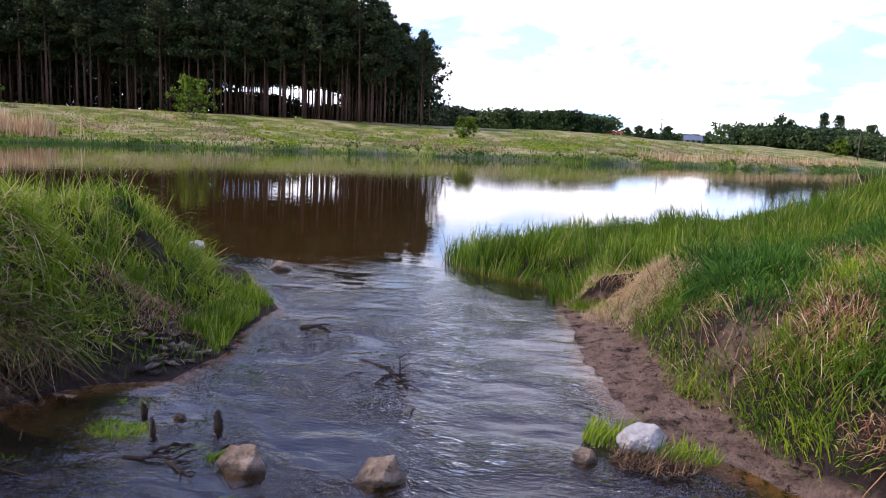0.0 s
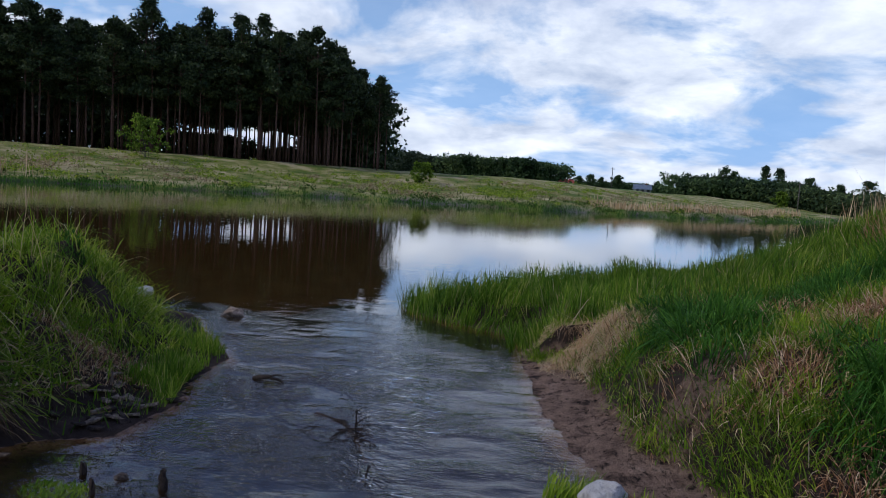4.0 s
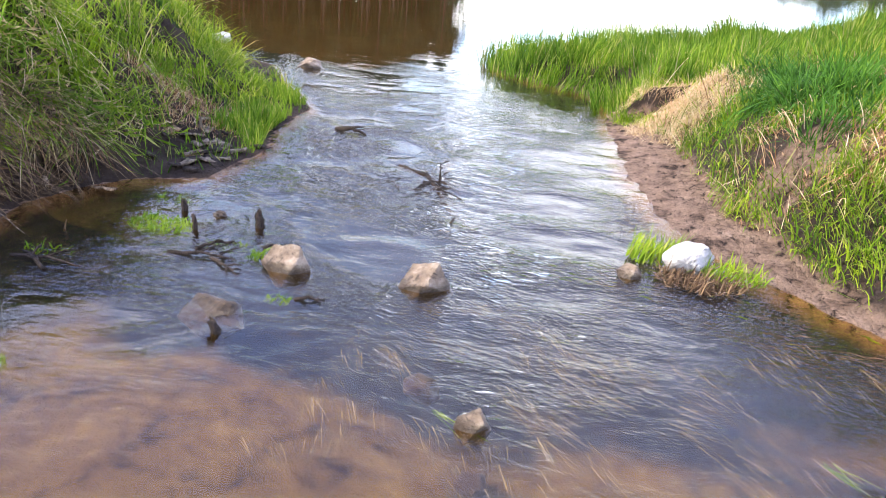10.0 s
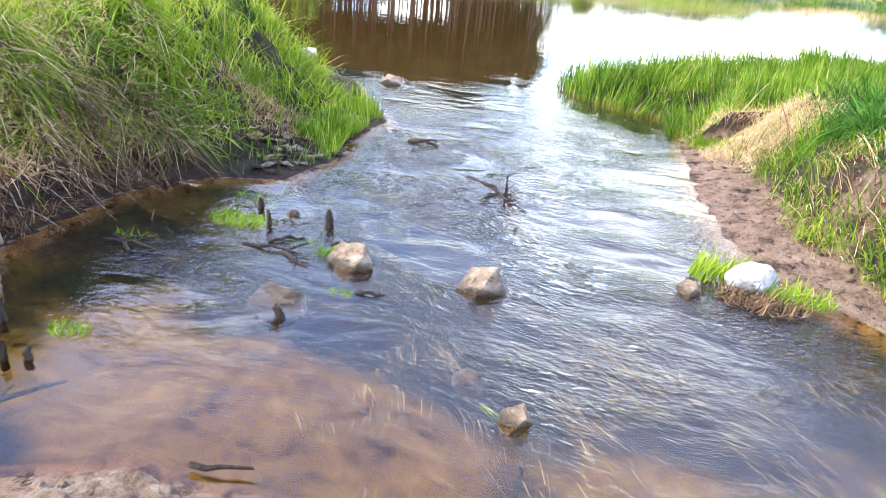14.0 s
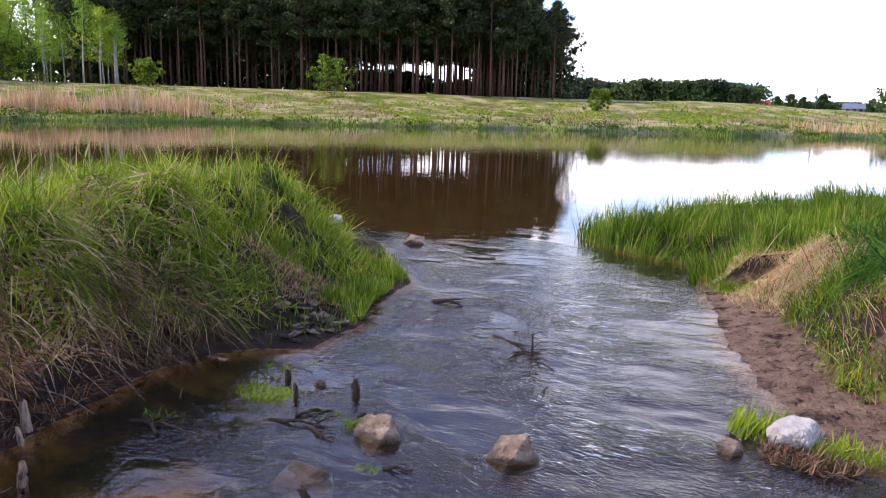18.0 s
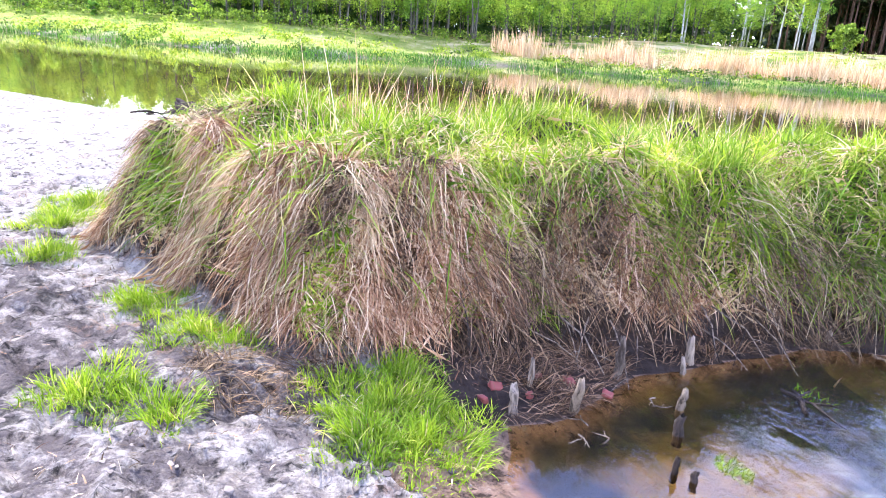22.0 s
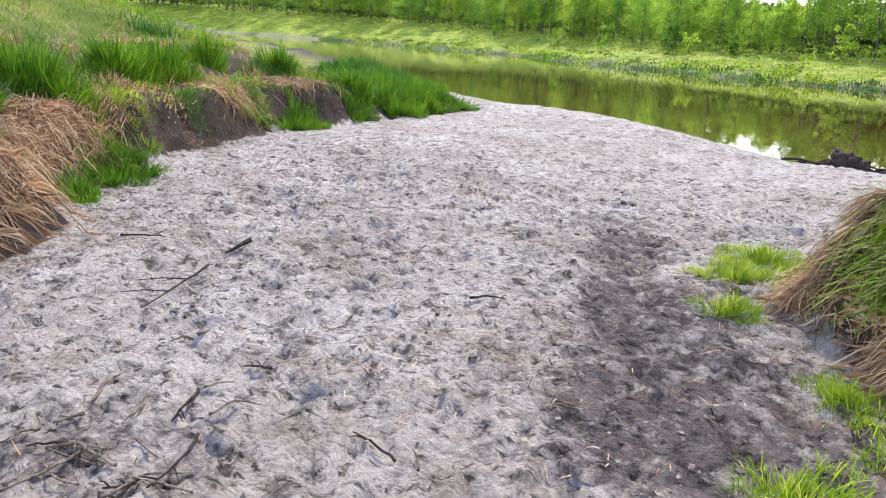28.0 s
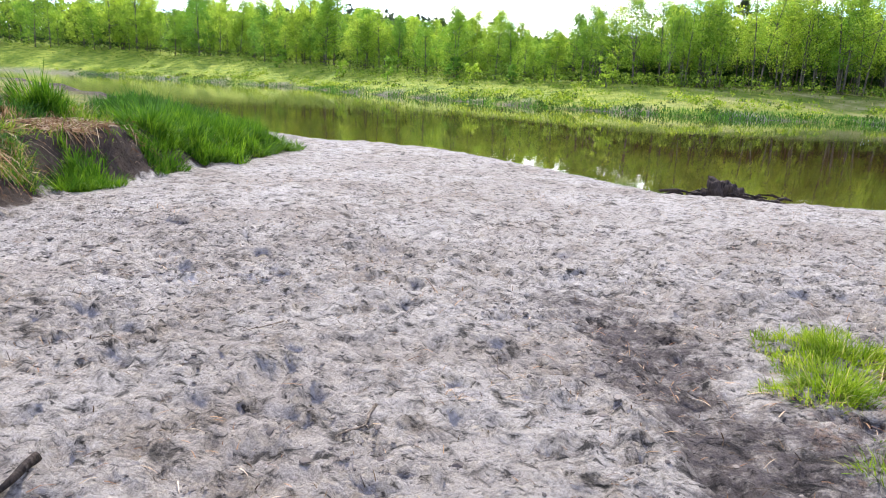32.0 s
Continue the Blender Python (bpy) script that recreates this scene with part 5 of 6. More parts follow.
def plant(models, places, seed, label, category, group):
    """Each model stands at its first place, its copies at the rest."""
    rng = random.Random(seed)
    used = set()
    for i, (x, y, s) in enumerate(places):
        m = models[i % len(models)]
        at = pose(x, y, float(height(x, y)[0]) - 0.1, 0, 0, rng.uniform(0, 360))
        if i < len(models):
            m.matrix_basis = at @ Matrix.Diagonal((s, s, s, 1))
            tagged(m, label, category, group)
        else:
            c = copy_thing(m, at)
            c.scale = (s, s, s)


rng = random.Random(5)
places = []
for row in range(6):                                     # the pine wood: a front edge and rows behind
    for i in range(34):
        u = i / 33 + rng.uniform(-0.02, 0.02)
        x, y = -27.6 - 74 * u + rng.uniform(-1.4, 1.4), 104.5 - 20 * u + row * 4.6 + rng.uniform(-1.6, 1.6)
        if rng.random() < (0.8 if row else 1.0):
            places.append((x - row * 0.8, y, rng.uniform(0.9, 1.1) * (0.72 + 0.28 * min(1.0, max(0.0, u / 0.13)) + 0.03 * min(1.0, u / 0.4))))
for i in range(84):                                      # slim trunks deeper in, where the light comes through
    u = rng.random()
    places.append((-46 - 36 * u, 140 - 7 * u + rng.uniform(-4, 4), rng.uniform(0.85, 1.0)))
plant([pine(200 + i, h) for i, h in enumerate((18, 19, 17, 19.5, 18.5, 16.5))], places, 1, "tall dark Scots pine with a bare reddish trunk", "pine tree", "pines of the riverside wood")

places = []
BELT = [(-92, 70), (-80, 34), (-78, 8), (-77, -4), (-90, -20), (-112, -42), (-132, -72), (-143, -105), (-141, -140), (-118, -195)]
WEIGHT = [36, 46, 28, 32, 42, 48, 40, 34, 38]
for (ax, ay), (bx, by), n in zip(BELT, BELT[1:], WEIGHT):
    for i in range(n):
        u, back = (i + rng.random()) / n, rng.random() ** 1.5
        far = math.hypot(ax, ay) / 90
        places.append((ax + (bx - ax) * u - back * 13 * far + rng.uniform(-1, 1), ay + (by - ay) * u + back * 7 * far, rng.uniform(0.75, 1.25) * max(0.95, min(1.5, 0.6 + 0.4 * far))))
# a gap in the belt's skyline, where younger trees stand
def skyline(x, y):
    az = math.atan2(y + 2.5, -1.8 - x)
    return 1 - 0.19 * float(smooth(-0.42, -0.2, az) * smooth(0.135, 0.1, az)) - 0.2 * math.exp(-((az + 0.095) / 0.03) ** 2)


places = [(x, y, s * skyline(x, y)) for x, y, s in places]
rng.shuffle(places)
north = [p for p in places if p[1] > -8]
places = [p for p in places if p[1] <= -8]
MODELS = [leafy("alder_tree", 320 + i, h, M_LEAF, M_BARK, wd, 0.22, 88, 40, 0.14, 2) for i, (h, wd) in enumerate(((9.8, 0.2), (10.8, 0.18), (8.8, 0.23), (10.4, 0.19)))]
plant(MODELS, north, 5, "tall slim alder with a bare dark trunk and thin fresh leaves", "tree", "trees of the west bank belt")
MODELS = [leafy("leafy_tree", 300 + i, h, M_LEAF, M_BARK, wd) for i, (h, wd) in enumerate(((8.6, 0.28), (9.4, 0.22), (7.8, 0.31), (8.4, 0.26), (9.8, 0.21)))]
plant(MODELS, places, 2, "slender young tree in fresh yellow-green leaf", "tree", "trees of the west bank belt")
places = []
for i in range(34):
    k, u = i % 9, rng.random()
    (ax, ay), (bx, by) = BELT[k], BELT[k + 1]
    places.append((ax + (bx - ax) * u - rng.uniform(16, 26), ay + (by - ay) * u + rng.uniform(4, 10), rng.uniform(0.5, 0.64) * skyline(ax + (bx - ax) * u - 20, ay + (by - ay) * u + 7)))
plant([pine(230 + i, 17) for i in range(2)], places, 3, "dark pine standing behind the leafy belt", "pine tree", "pines behind the leafy belt")
places = [(-104 + rng.uniform(-10, 16), 60 + 26 * rng.random() + rng.uniform(-3, 3), rng.uniform(0.9, 1.25)) for i in range(26)]
plant([leafy("birch_tree", 330 + i, 11, M_LEAF, M_BIRCH, 0.2, 0.3, 50) for i in range(2)], places, 4, "birch with a white trunk and fresh leaves", "birch", "birches beside the pine wood")

BUSHES = [(-50.5, 81.5, 5.6), (-79, 78, 4.2), (-18.3, 93.5, 3.2), (-70, 69, 3.4), (-88, 64, 5.5)]
for i, (x, y, h) in enumerate(BUSHES):
    plant([leafy("bush", 350 + i, h, M_LEAF_MID, M_BARK, 0.42, 0.02, 90, 26, 0.24, 5)], [(x, y, 1.0)], 10 + i, "round green bush on the grassy far bank", "bush", "bushes on the far bank")
for i, (x, y, h) in enumerate(((-116, -58, 3.4), (-104, -42, 2.8), (-95, -32, 3.8), (-88, -22, 3.2), (-84, -18, 2.4), (-81, -13, 2.2), (-73, -3, 3.5))):
    plant([leafy("sapling", 370 + i, h, M_LEAF, M_BARK, 0.26, 0.05, 30, 20, 0.26, 2)], [(x, y, 1.0)], 20 + i, "young yellow-green sapling on the west bank", "sapling", "saplings on the west bank")
plant([leafy("bush", 390, 2.6, M_LEAF, M_BARK, 0.5, 0.05, 110, 30, 0.09, 6)], [(9.6, 9.6, 1.0)], 30, "leafing bush on top of the grassy hill", "bush", "bushes on the hill")

M_HERB = leaf_mat("bank_herbs", (0.0, (0.10, 0.17, 0.012)), (0.5, (0.22, 0.31, 0.025)), (1.0, (0.42, 0.48, 0.06)), thin=0.4, patch=0.06)


def mounds(name, n, box, weight, seed, r, size, mat, label, per=34):
    """Low leafy mounds of herbs, seen from across the river."""
    p, rs = scatter(n, box, weight, seed)
    rad = r * rs.uniform(0.4, 1.3, len(p))
    p[:, 2] += 0.15 * rad
    v, f = leaf_cloud(p, rad, per, size, rs, 0.45)
    return tagged(new(name, np_mesh(name, v, [f], mat, False)), label, "herbs", kind="stuff")


mounds("bank_herbs", 9000, BOX_W, lambda x, y, z, d: smooth(0, 0.4, d[2]) * smooth(13, 2, d[2]) * smooth(-0.05, 0.2, fbm(x * 0.3, y * 0.3, 3, 123)), 158, 0.85, 0.2, M_HERB, "lush yellow-green herbs in clumps on the opposite bank")
mounds("dark_bank_herbs", 8000, BOX_W, lambda x, y, z, d: smooth(0, 0.4, d[2]) * smooth(9, 1, d[2]) * smooth(0.0, 0.22, fbm(x * 0.35, y * 0.35, 3, 128)), 162, 0.6, 0.2, M_FAR_GRASS, "dark green herb clumps on the opposite bank", 26)
mounds("shore_herbs", 7000, BOX_N, lambda x, y, z, d: smooth(0, 0.4, d[2]) * smooth(9, 1, d[2]) * smooth(0.0, 0.25, fbm(x * 0.3, y * 0.3, 3, 124)), 159, 0.7, 0.2, M_FAR_GRASS, "dark herb clumps on the far river bank")

mounds("meadow_tussocks", 12000, BOX_N, lambda x, y, z, d: smooth(1, 3, d[2]) * smooth(34, 12, d[2]) * smooth(0.02, 0.25, fbm(x * 0.22, y * 0.22, 3, 125)), 160, 0.75, 0.17, M_FAR_STRAW, "pale tussocks of dead grass on the far bank", 24)
mounds("meadow_clumps", 14000, BOX_N, lambda x, y, z, d: smooth(1, 3, d[2]) * smooth(40, 12, d[2]) * smooth(0.02, 0.25, fbm(x * 0.22, y * 0.22, 3, 126)), 161, 0.8, 0.18, M_HERB, "green clumps in the meadow of the far bank", 24)

# ---- distance ----


def far_wood(name, line, h, deep, n, size, mat, seed, label, low=0.02):
    """A distant wood as one mass of leaf pieces over trunks, along a line of (x, y)."""
    rs = np.random.RandomState(seed)
    line = np.array(line, float)
    u = rs.uniform(0, len(line) - 1.001, n)
    k = u.astype(int)
    p = line[k] + (line[k + 1] - line[k]) * (u - k)[:, None]
    p = p + rs.uniform(-1.6, 1.6, (n, 2)) * deep
    top = h * (0.82 + 0.22 * fbm(p[:, 0] * 0.09, p[:, 1] * 0.09, 3, seed))
    z = height(p[:, 0], p[:, 1]) + top * (low + (1 - low) * rs.uniform(0, 1, n) ** 0.8)
    v, f = leaf_cloud(np.stack([p[:, 0], p[:, 1], z], -1), np.full(n, size * 1.3), 5, size, rs, 0.2)
    ob = new(name, np_mesh(name, v, [f], mat, False))
    return tagged(ob, label, "trees", kind="stuff")


far_wood("undergrowth", BELT, 1.5, 3.5, 5000, 0.2, M_LEAF_MID, 68, "light green undergrowth along the foot of the trees")
# added leaf masses fill the belt's gaps; their dark colour stands for shade
far_wood("tree_depth", [(x - 15, y + 8) for x, y in BELT], 6.2, 4, 7000, 0.42, M_LEAF_SHADE, 73, "leaf filler behind the belt's front trees, coloured dark for their shade")
far_wood("tree_depth", [(-104, 76), (-92, 38), (-91, 14)], 8.5, 3, 3600, 0.42, M_LEAF_SHADE, 75, "leaf filler behind the alders, coloured dark for shade")
far_wood("tree_depth", [(-91, 12), (-90, -2), (-104, -16)], 5.6, 3, 2600, 0.42, M_LEAF_SHADE, 78, "leaf filler behind the lower alders, coloured dark for shade")
far_wood("thicket", [(x - 22 - (6 if y < -20 else 0), y + 9) for x, y in BELT], 4.0, 2, 9000, 0.5, M_LEAF_SHADE, 77, "thicket filling sky gaps behind the west bank trees, coloured dark for shade")
far_wood("distant_wood", [(-118, 12), (-124, 45), (-128, 75), (-132, 105)], 10, 4, 3600, 0.75, M_LEAF_MID, 74, "green wood behind the reeds and birches")
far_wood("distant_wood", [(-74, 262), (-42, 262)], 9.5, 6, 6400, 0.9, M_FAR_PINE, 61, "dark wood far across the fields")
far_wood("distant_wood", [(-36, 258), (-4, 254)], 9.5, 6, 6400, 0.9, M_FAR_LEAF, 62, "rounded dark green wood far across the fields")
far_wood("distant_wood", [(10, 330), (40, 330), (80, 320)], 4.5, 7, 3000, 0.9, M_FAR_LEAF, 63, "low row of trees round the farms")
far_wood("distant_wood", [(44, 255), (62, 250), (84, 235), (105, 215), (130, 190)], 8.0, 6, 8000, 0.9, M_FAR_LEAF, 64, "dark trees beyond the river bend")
far_wood("deep_wood", [(-38, 148), (-48, 146)], 15, 3, 1300, 0.9, M_NEEDLE, 67, "shadowy depth of the pine wood")
far_wood("deep_wood", [(-48, 147), (-53, 146)], 11, 2.5, 900, 0.7, M_NEEDLE, 70, "shadowy depth of the pine wood")
far_wood("deep_wood", [(-48, 146), (-80, 136)], 19, 3, 2400, 0.6, M_NEEDLE, 71, "high shadowy crowns of the pine wood", 0.44)
far_wood("deep_wood", [(-53, 146), (-66, 144.3)], 4, 2.5, 600, 0.7, M_NEEDLE, 76, "low shadowy thicket in the pine wood")
far_wood("deep_wood", [(-66, 143), (-80, 136)], 6, 2.5, 1000, 0.7, M_NEEDLE, 72, "low shadowy thicket in the pine wood")
far_wood("deep_wood", [(-80, 134), (-94, 128), (-108, 122)], 14, 4, 3600, 0.8, M_NEEDLE, 69, "shadowy depth of the pine wood")
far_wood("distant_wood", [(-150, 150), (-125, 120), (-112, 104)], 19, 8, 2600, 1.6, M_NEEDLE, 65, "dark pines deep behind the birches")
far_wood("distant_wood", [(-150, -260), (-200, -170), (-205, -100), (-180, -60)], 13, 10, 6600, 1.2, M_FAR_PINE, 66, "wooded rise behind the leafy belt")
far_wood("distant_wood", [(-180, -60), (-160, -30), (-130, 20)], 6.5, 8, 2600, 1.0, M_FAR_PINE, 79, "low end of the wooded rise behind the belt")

for i, (x, y, h) in enumerate(((67.6, 250.8, 13), (72.0, 249.5, 12.5))):
    plant([leafy("lone_tree", 400 + i, h, M_FAR_LEAF, M_BARK, 0.13, 0.3, 90, 26, 0.45)], [(x, y, 1.0)], 40 + i, "tall slim dark tree above the distant row", "tree", "twin trees in the distance")
for i, (x, y, h) in enumerate(((54, 250, 11.5), (58, 252, 10), (79, 240, 11), (86, 236, 10), (92, 230, 12), (99, 222, 11), (107, 214, 12.5), (8, 300, 6), (13, 300, 7), (18, 305, 6), (24, 300, 7.5), (40, 300, 6.5), (63, 215, 5.5))):
    plant([leafy("round_tree", 410 + i, h, M_FAR_LEAF if i != 12 else M_LEAF_MID, M_BARK, 0.32, 0.08, 90, 24, 0.5)], [(x, y, 1.0)], 50 + i, "round leafy tree far across the fields", "tree", "trees across the fields")

# ---- farms ----


def paint(name, a, b, rough=0.7):
    k = Mat(name)
    return k.surface(k.ramp(k.noise(0.8, 5), (0.3, a), (0.7, b)), rough)


M_RED_ROOF, M_BLUE_ROOF = paint("red_roof", (0.42, 0.05, 0.03), (0.6, 0.09, 0.05)), paint("blue_grey_roof", (0.08, 0.1, 0.13), (0.13, 0.16, 0.2))
M_PLASTER, M_BRICK = paint("plaster", (0.2, 0.19, 0.18), (0.28, 0.27, 0.25)), paint("brick", (0.10, 0.02, 0.014), (0.24, 0.05, 0.032), 0.8)
M_PANE = paint("dark_pane", (0.03, 0.035, 0.04), (0.05, 0.055, 0.06), 0.15)


def box(bm, x0, y0, z0, x1, y1, z1):
    r = bmesh.ops.create_cube(bm, size=1.0)["verts"]
    for v in r:
        v.co = Vector(((x0 + x1) / 2 + v.co.x * (x1 - x0), (y0 + y1) / 2 + v.co.y * (y1 - y0), (z0 + z1) / 2 + v.co.z * (z1 - z0)))
    return bm


def farmhouse(x, y, w, d, wall, rise, roof, label):
    house = tagged(new("farmhouse"), label, "house", "farms across the fields")
    house.location = (x, y, float(height(x, y)[0]))
    part("wall", box(bmesh.new(), -w / 2, -d / 2, -0.5, w / 2, d / 2, wall), M_PLASTER, house, flat=True)
    bm = bmesh.new()
    ov = 0.4
    a = [bm.verts.new(c) for c in ((-w / 2 - ov, -d / 2 - ov, wall - 0.1), (w / 2 + ov, -d / 2 - ov, wall - 0.1), (w / 2 + ov, d / 2 + ov, wall - 0.1), (-w / 2 - ov, d / 2 + ov, wall - 0.1), (-w / 2 - ov, 0, wall + rise), (w / 2 + ov, 0, wall + rise))]
    for f in ((0, 1, 5, 4), (2, 3, 4, 5), (1, 2, 5), (3, 0, 4), (3, 2, 1, 0)):
        bm.faces.new([a[i] for i in f])
    top = part("roof", bm, roof, house, flat=True)
    part("chimney", box(bmesh.new(), w * 0.2, -0.3, wall + rise * 0.5, w * 0.2 + 0.5, 0.3, wall + rise + 0.6), M_BRICK, top, flat=True)
    for i in range(3):
        cx = -w / 3 + i * w / 3
        part("window", box(bmesh.new(), cx - 0.5, -d / 2 - 0.05, 0.9, cx + 0.5, -d / 2 + 0.1, 2.0), M_PANE, house, flat=True)


farmhouse(2.7, 250, 4.6, 5, 1.4, 1.5, M_RED_ROOF, "small house with a red roof across the fields")
farmhouse(31.8, 280, 6, 5, 1.8, 1.8, M_BLUE_ROOF, "low house with a blue-grey roof across the fields")
for x, y, h in ((16.6, 229.3, 7.5), (60.1, 190.7, 7.5)):
    pole = tagged(new("utility_pole"), "thin grey utility pole in the fields", "pole", "utility poles")
    pole.location = (x, y, float(height(x, y)[0]))
    part("shaft", tube(bmesh.new(), [(0, 0, -0.5), (0, 0, h)], [0.16, 0.1], 8), M_BARK, pole)
    part("crossarm", box(bmesh.new(), -0.7, -0.05, h - 0.6, 0.7, 0.05, h - 0.48), M_BARK, pole, flat=True)

# ---- stones ----


def stone(name, x, y, z, sx, sy, sz, seed, mat, label, group, facets=14, turn=0.0, worn=0.1):
    """A broken boulder: the hull of a few points on a ball, its edges worn, its faces roughened."""
    rng = random.Random(seed)
    bm = bmesh.new()
    for i in range(facets):
        h = 1 - 2 * (i + 0.5) / facets + rng.uniform(-0.12, 0.12)
        h = max(-0.95, min(0.95, h))
        a, q = 2.4 * i + rng.uniform(-0.5, 0.5), math.sqrt(1 - h * h)
        bm.verts.new(Vector((q * math.cos(a), q * math.sin(a), h)) * rng.uniform(0.88, 1.15))
    bmesh.ops.convex_hull(bm, input=bm.verts[:])
    bmesh.ops.dissolve_limit(bm, angle_limit=radians(16), verts=bm.verts[:], edges=bm.edges[:])
    bmesh.ops.bevel(bm, geom=bm.edges[:], offset=worn, segments=2, affect="EDGES", profile=0.6, clamp_overlap=True)
    bmesh.ops.triangulate(bm, faces=bm.faces[:])
    for cut in (0.25, 0.16):
        bmesh.ops.subdivide_edges(bm, edges=[e for e in bm.edges if e.calc_length() > cut], cuts=2, use_grid_fill=True)
        bmesh.ops.triangulate(bm, faces=bm.faces[:])
    off = Vector((seed * 1.7, seed * 0.9, seed * 2.3))
    for v in bm.verts:
        p = v.co * (1 + 0.09 * noise.noise(v.co * 2 + off) + 0.06 * noise.noise(v.co * 5 + off) + 0.03 * noise.noise(v.co * 13 + off))
        v.co = Vector((p.x * sx * 0.88, p.y * sy * 0.88, p.z * sz * 0.85))
    ob = finish(name, bm, mat, flat=True)
    ob.matrix_basis = pose(x, y, z, 0, 0, turn)
    return tagged(ob, label, "stone", group)


G_STONES = "stones in the stream"
stone("stone", -1.33, 3.05, 0.015, 0.15, 0.13, 0.155, 3, M_ROCK, "angular pinkish granite stone peaking out of the stream", G_STONES, 10, 20, 0.05)
stone("stone", -0.63, 3.14, 0.0, 0.15, 0.135, 0.145, 11, M_ROCK, "blocky tan granite stone with a wet dark base", G_STONES, 10, 10, 0.05)
stone("stone", -1.46, 2.56, -0.05, 0.19, 0.18, 0.12, 7, M_ROCK_BROWN, "flat brown stone barely above the water", G_STONES, 11, 10, 0.06)
stone("stone", -0.16, 2.15, 0.0, 0.085, 0.075, 0.095, 15, M_ROCK, "small sharp-edged tan stone in the stream", G_STONES, 9, 35, 0.04)
stone("stone", -0.41, 2.36, -0.05, 0.09, 0.08, 0.075, 21, M_ROCK_BROWN, "pale stone just under the water's surface", G_STONES, 13, 0, 0.09)
stone("stone", -0.10, 1.93, -0.075, 0.065, 0.06, 0.07, 25, M_ROCK_BROWN, "small submerged tan stone", G_STONES, 13, 0, 0.09)
stone("stone", 0.67, 3.92, 0.06, 0.17, 0.12, 0.14, 31, M_ROCK_WHITE, "smooth whitish boulder at the muddy bank", G_STONES, 22, 15, 0.22)
stone("stone", 0.36, 3.68, 0.015, 0.085, 0.065, 0.065, 35, M_ROCK, "small pale stone beside the white boulder", G_STONES, 13, 0, 0.09)
stone("stone", -3.5, 8.05, 0.0, 0.19, 0.15, 0.13, 41, M_ROCK, "rounded pale stone at the stream's mouth", G_STONES, 13, 0, 0.09)
stone("stone", -4.05, 7.0, 0.40, 0.12, 0.09, 0.08, 45, M_ROCK_WHITE, "pale greenish stone lying in the bank grass", "stones on the banks", 22, 15, 0.22)
stone("stone", 1.5, 4.2, 0.1, 0.045, 0.04, 0.04, 49, M_ROCK_WHITE, "small whitish stone on the muddy slope", "stones on the banks", 22, 15, 0.22)
stone("stone", -1.98, 3.5, -0.01, 0.05, 0.045, 0.05, 51, M_ROCK_BROWN, "small dark wet stone in the shallows", G_STONES, 13, 0, 0.09)
stone("stone", 0.14, 1.47, 0.0, 0.075, 0.06, 0.05, 55, M_ROCK_DARK, "dark wet stone at the mud's edge", G_STONES, 13, 0, 0.09)
stone("stone", 0.3, 1.3, 0.02, 0.07, 0.06, 0.03, 57, M_ROCK_DARK, "flat dark stone in the mud", "stones on the banks", 13, 0, 0.09)
for i, (x, y, s) in enumerate(((-2.8, 1.46, 0.032), (-2.68, 1.62, 0.028), (-2.78, 1.05, 0.034), (-2.7, 1.2, 0.024), (-2.68, 0.95, 0.028), (-2.88, 1.32, 0.022))):
    bm = box(bmesh.new(), -s, -s * 0.7, -s * 0.5, s, s * 0.7, s * 0.5)
    bmesh.ops.subdivide_edges(bm, edges=bm.edges[:], cuts=3, use_grid_fill=True)
    for v in bm.verts:
        v.co += v.co.normalized() * 0.25 * s * noise.noise(v.co * 40 + Vector((i * 3.1, 0, 0)))
    ob = finish("brick_fragment", bm, M_BRICK)
    ob.matrix_basis = pose(x, y, float(height(x, y)[0]) + s * 0.3, 20 * i, 12, 47 * i)
    tagged(ob, "broken piece of red brick in the bank's mud", "brick", "brick pieces in the mud")

# ---- posts, pegs and driftwood ----


def post(name, base, top, r, mat, label, group, seed, rag=0.03):
    rng = random.Random(seed)
    b, t = Vector(base), Vector(top)
    pts = [b.lerp(t, k / 6) + Vector((rng.uniform(-1, 1), rng.uniform(-1, 1), 0)) * r * 0.22 for k in range(7)]
    rad = [r * (1.0 - 0.05 * k) * rng.uniform(0.9, 1.1) for k in range(6)] + [r * 0.5]
    bm = tube(bmesh.new(), pts, rad, 10, rag, rng)
    for v in bm.verts:
        v.co += Vector((noise.noise(v.co * 60), noise.noise(v.co * 60 + Vector((9, 0, 0))), 0)) * r * 0.3
    return tagged(finish(name, bm, mat), label, "post", group)


G_POSTS, G_PEGS = "old posts along the pool", "peeled pegs at the mud's edge"
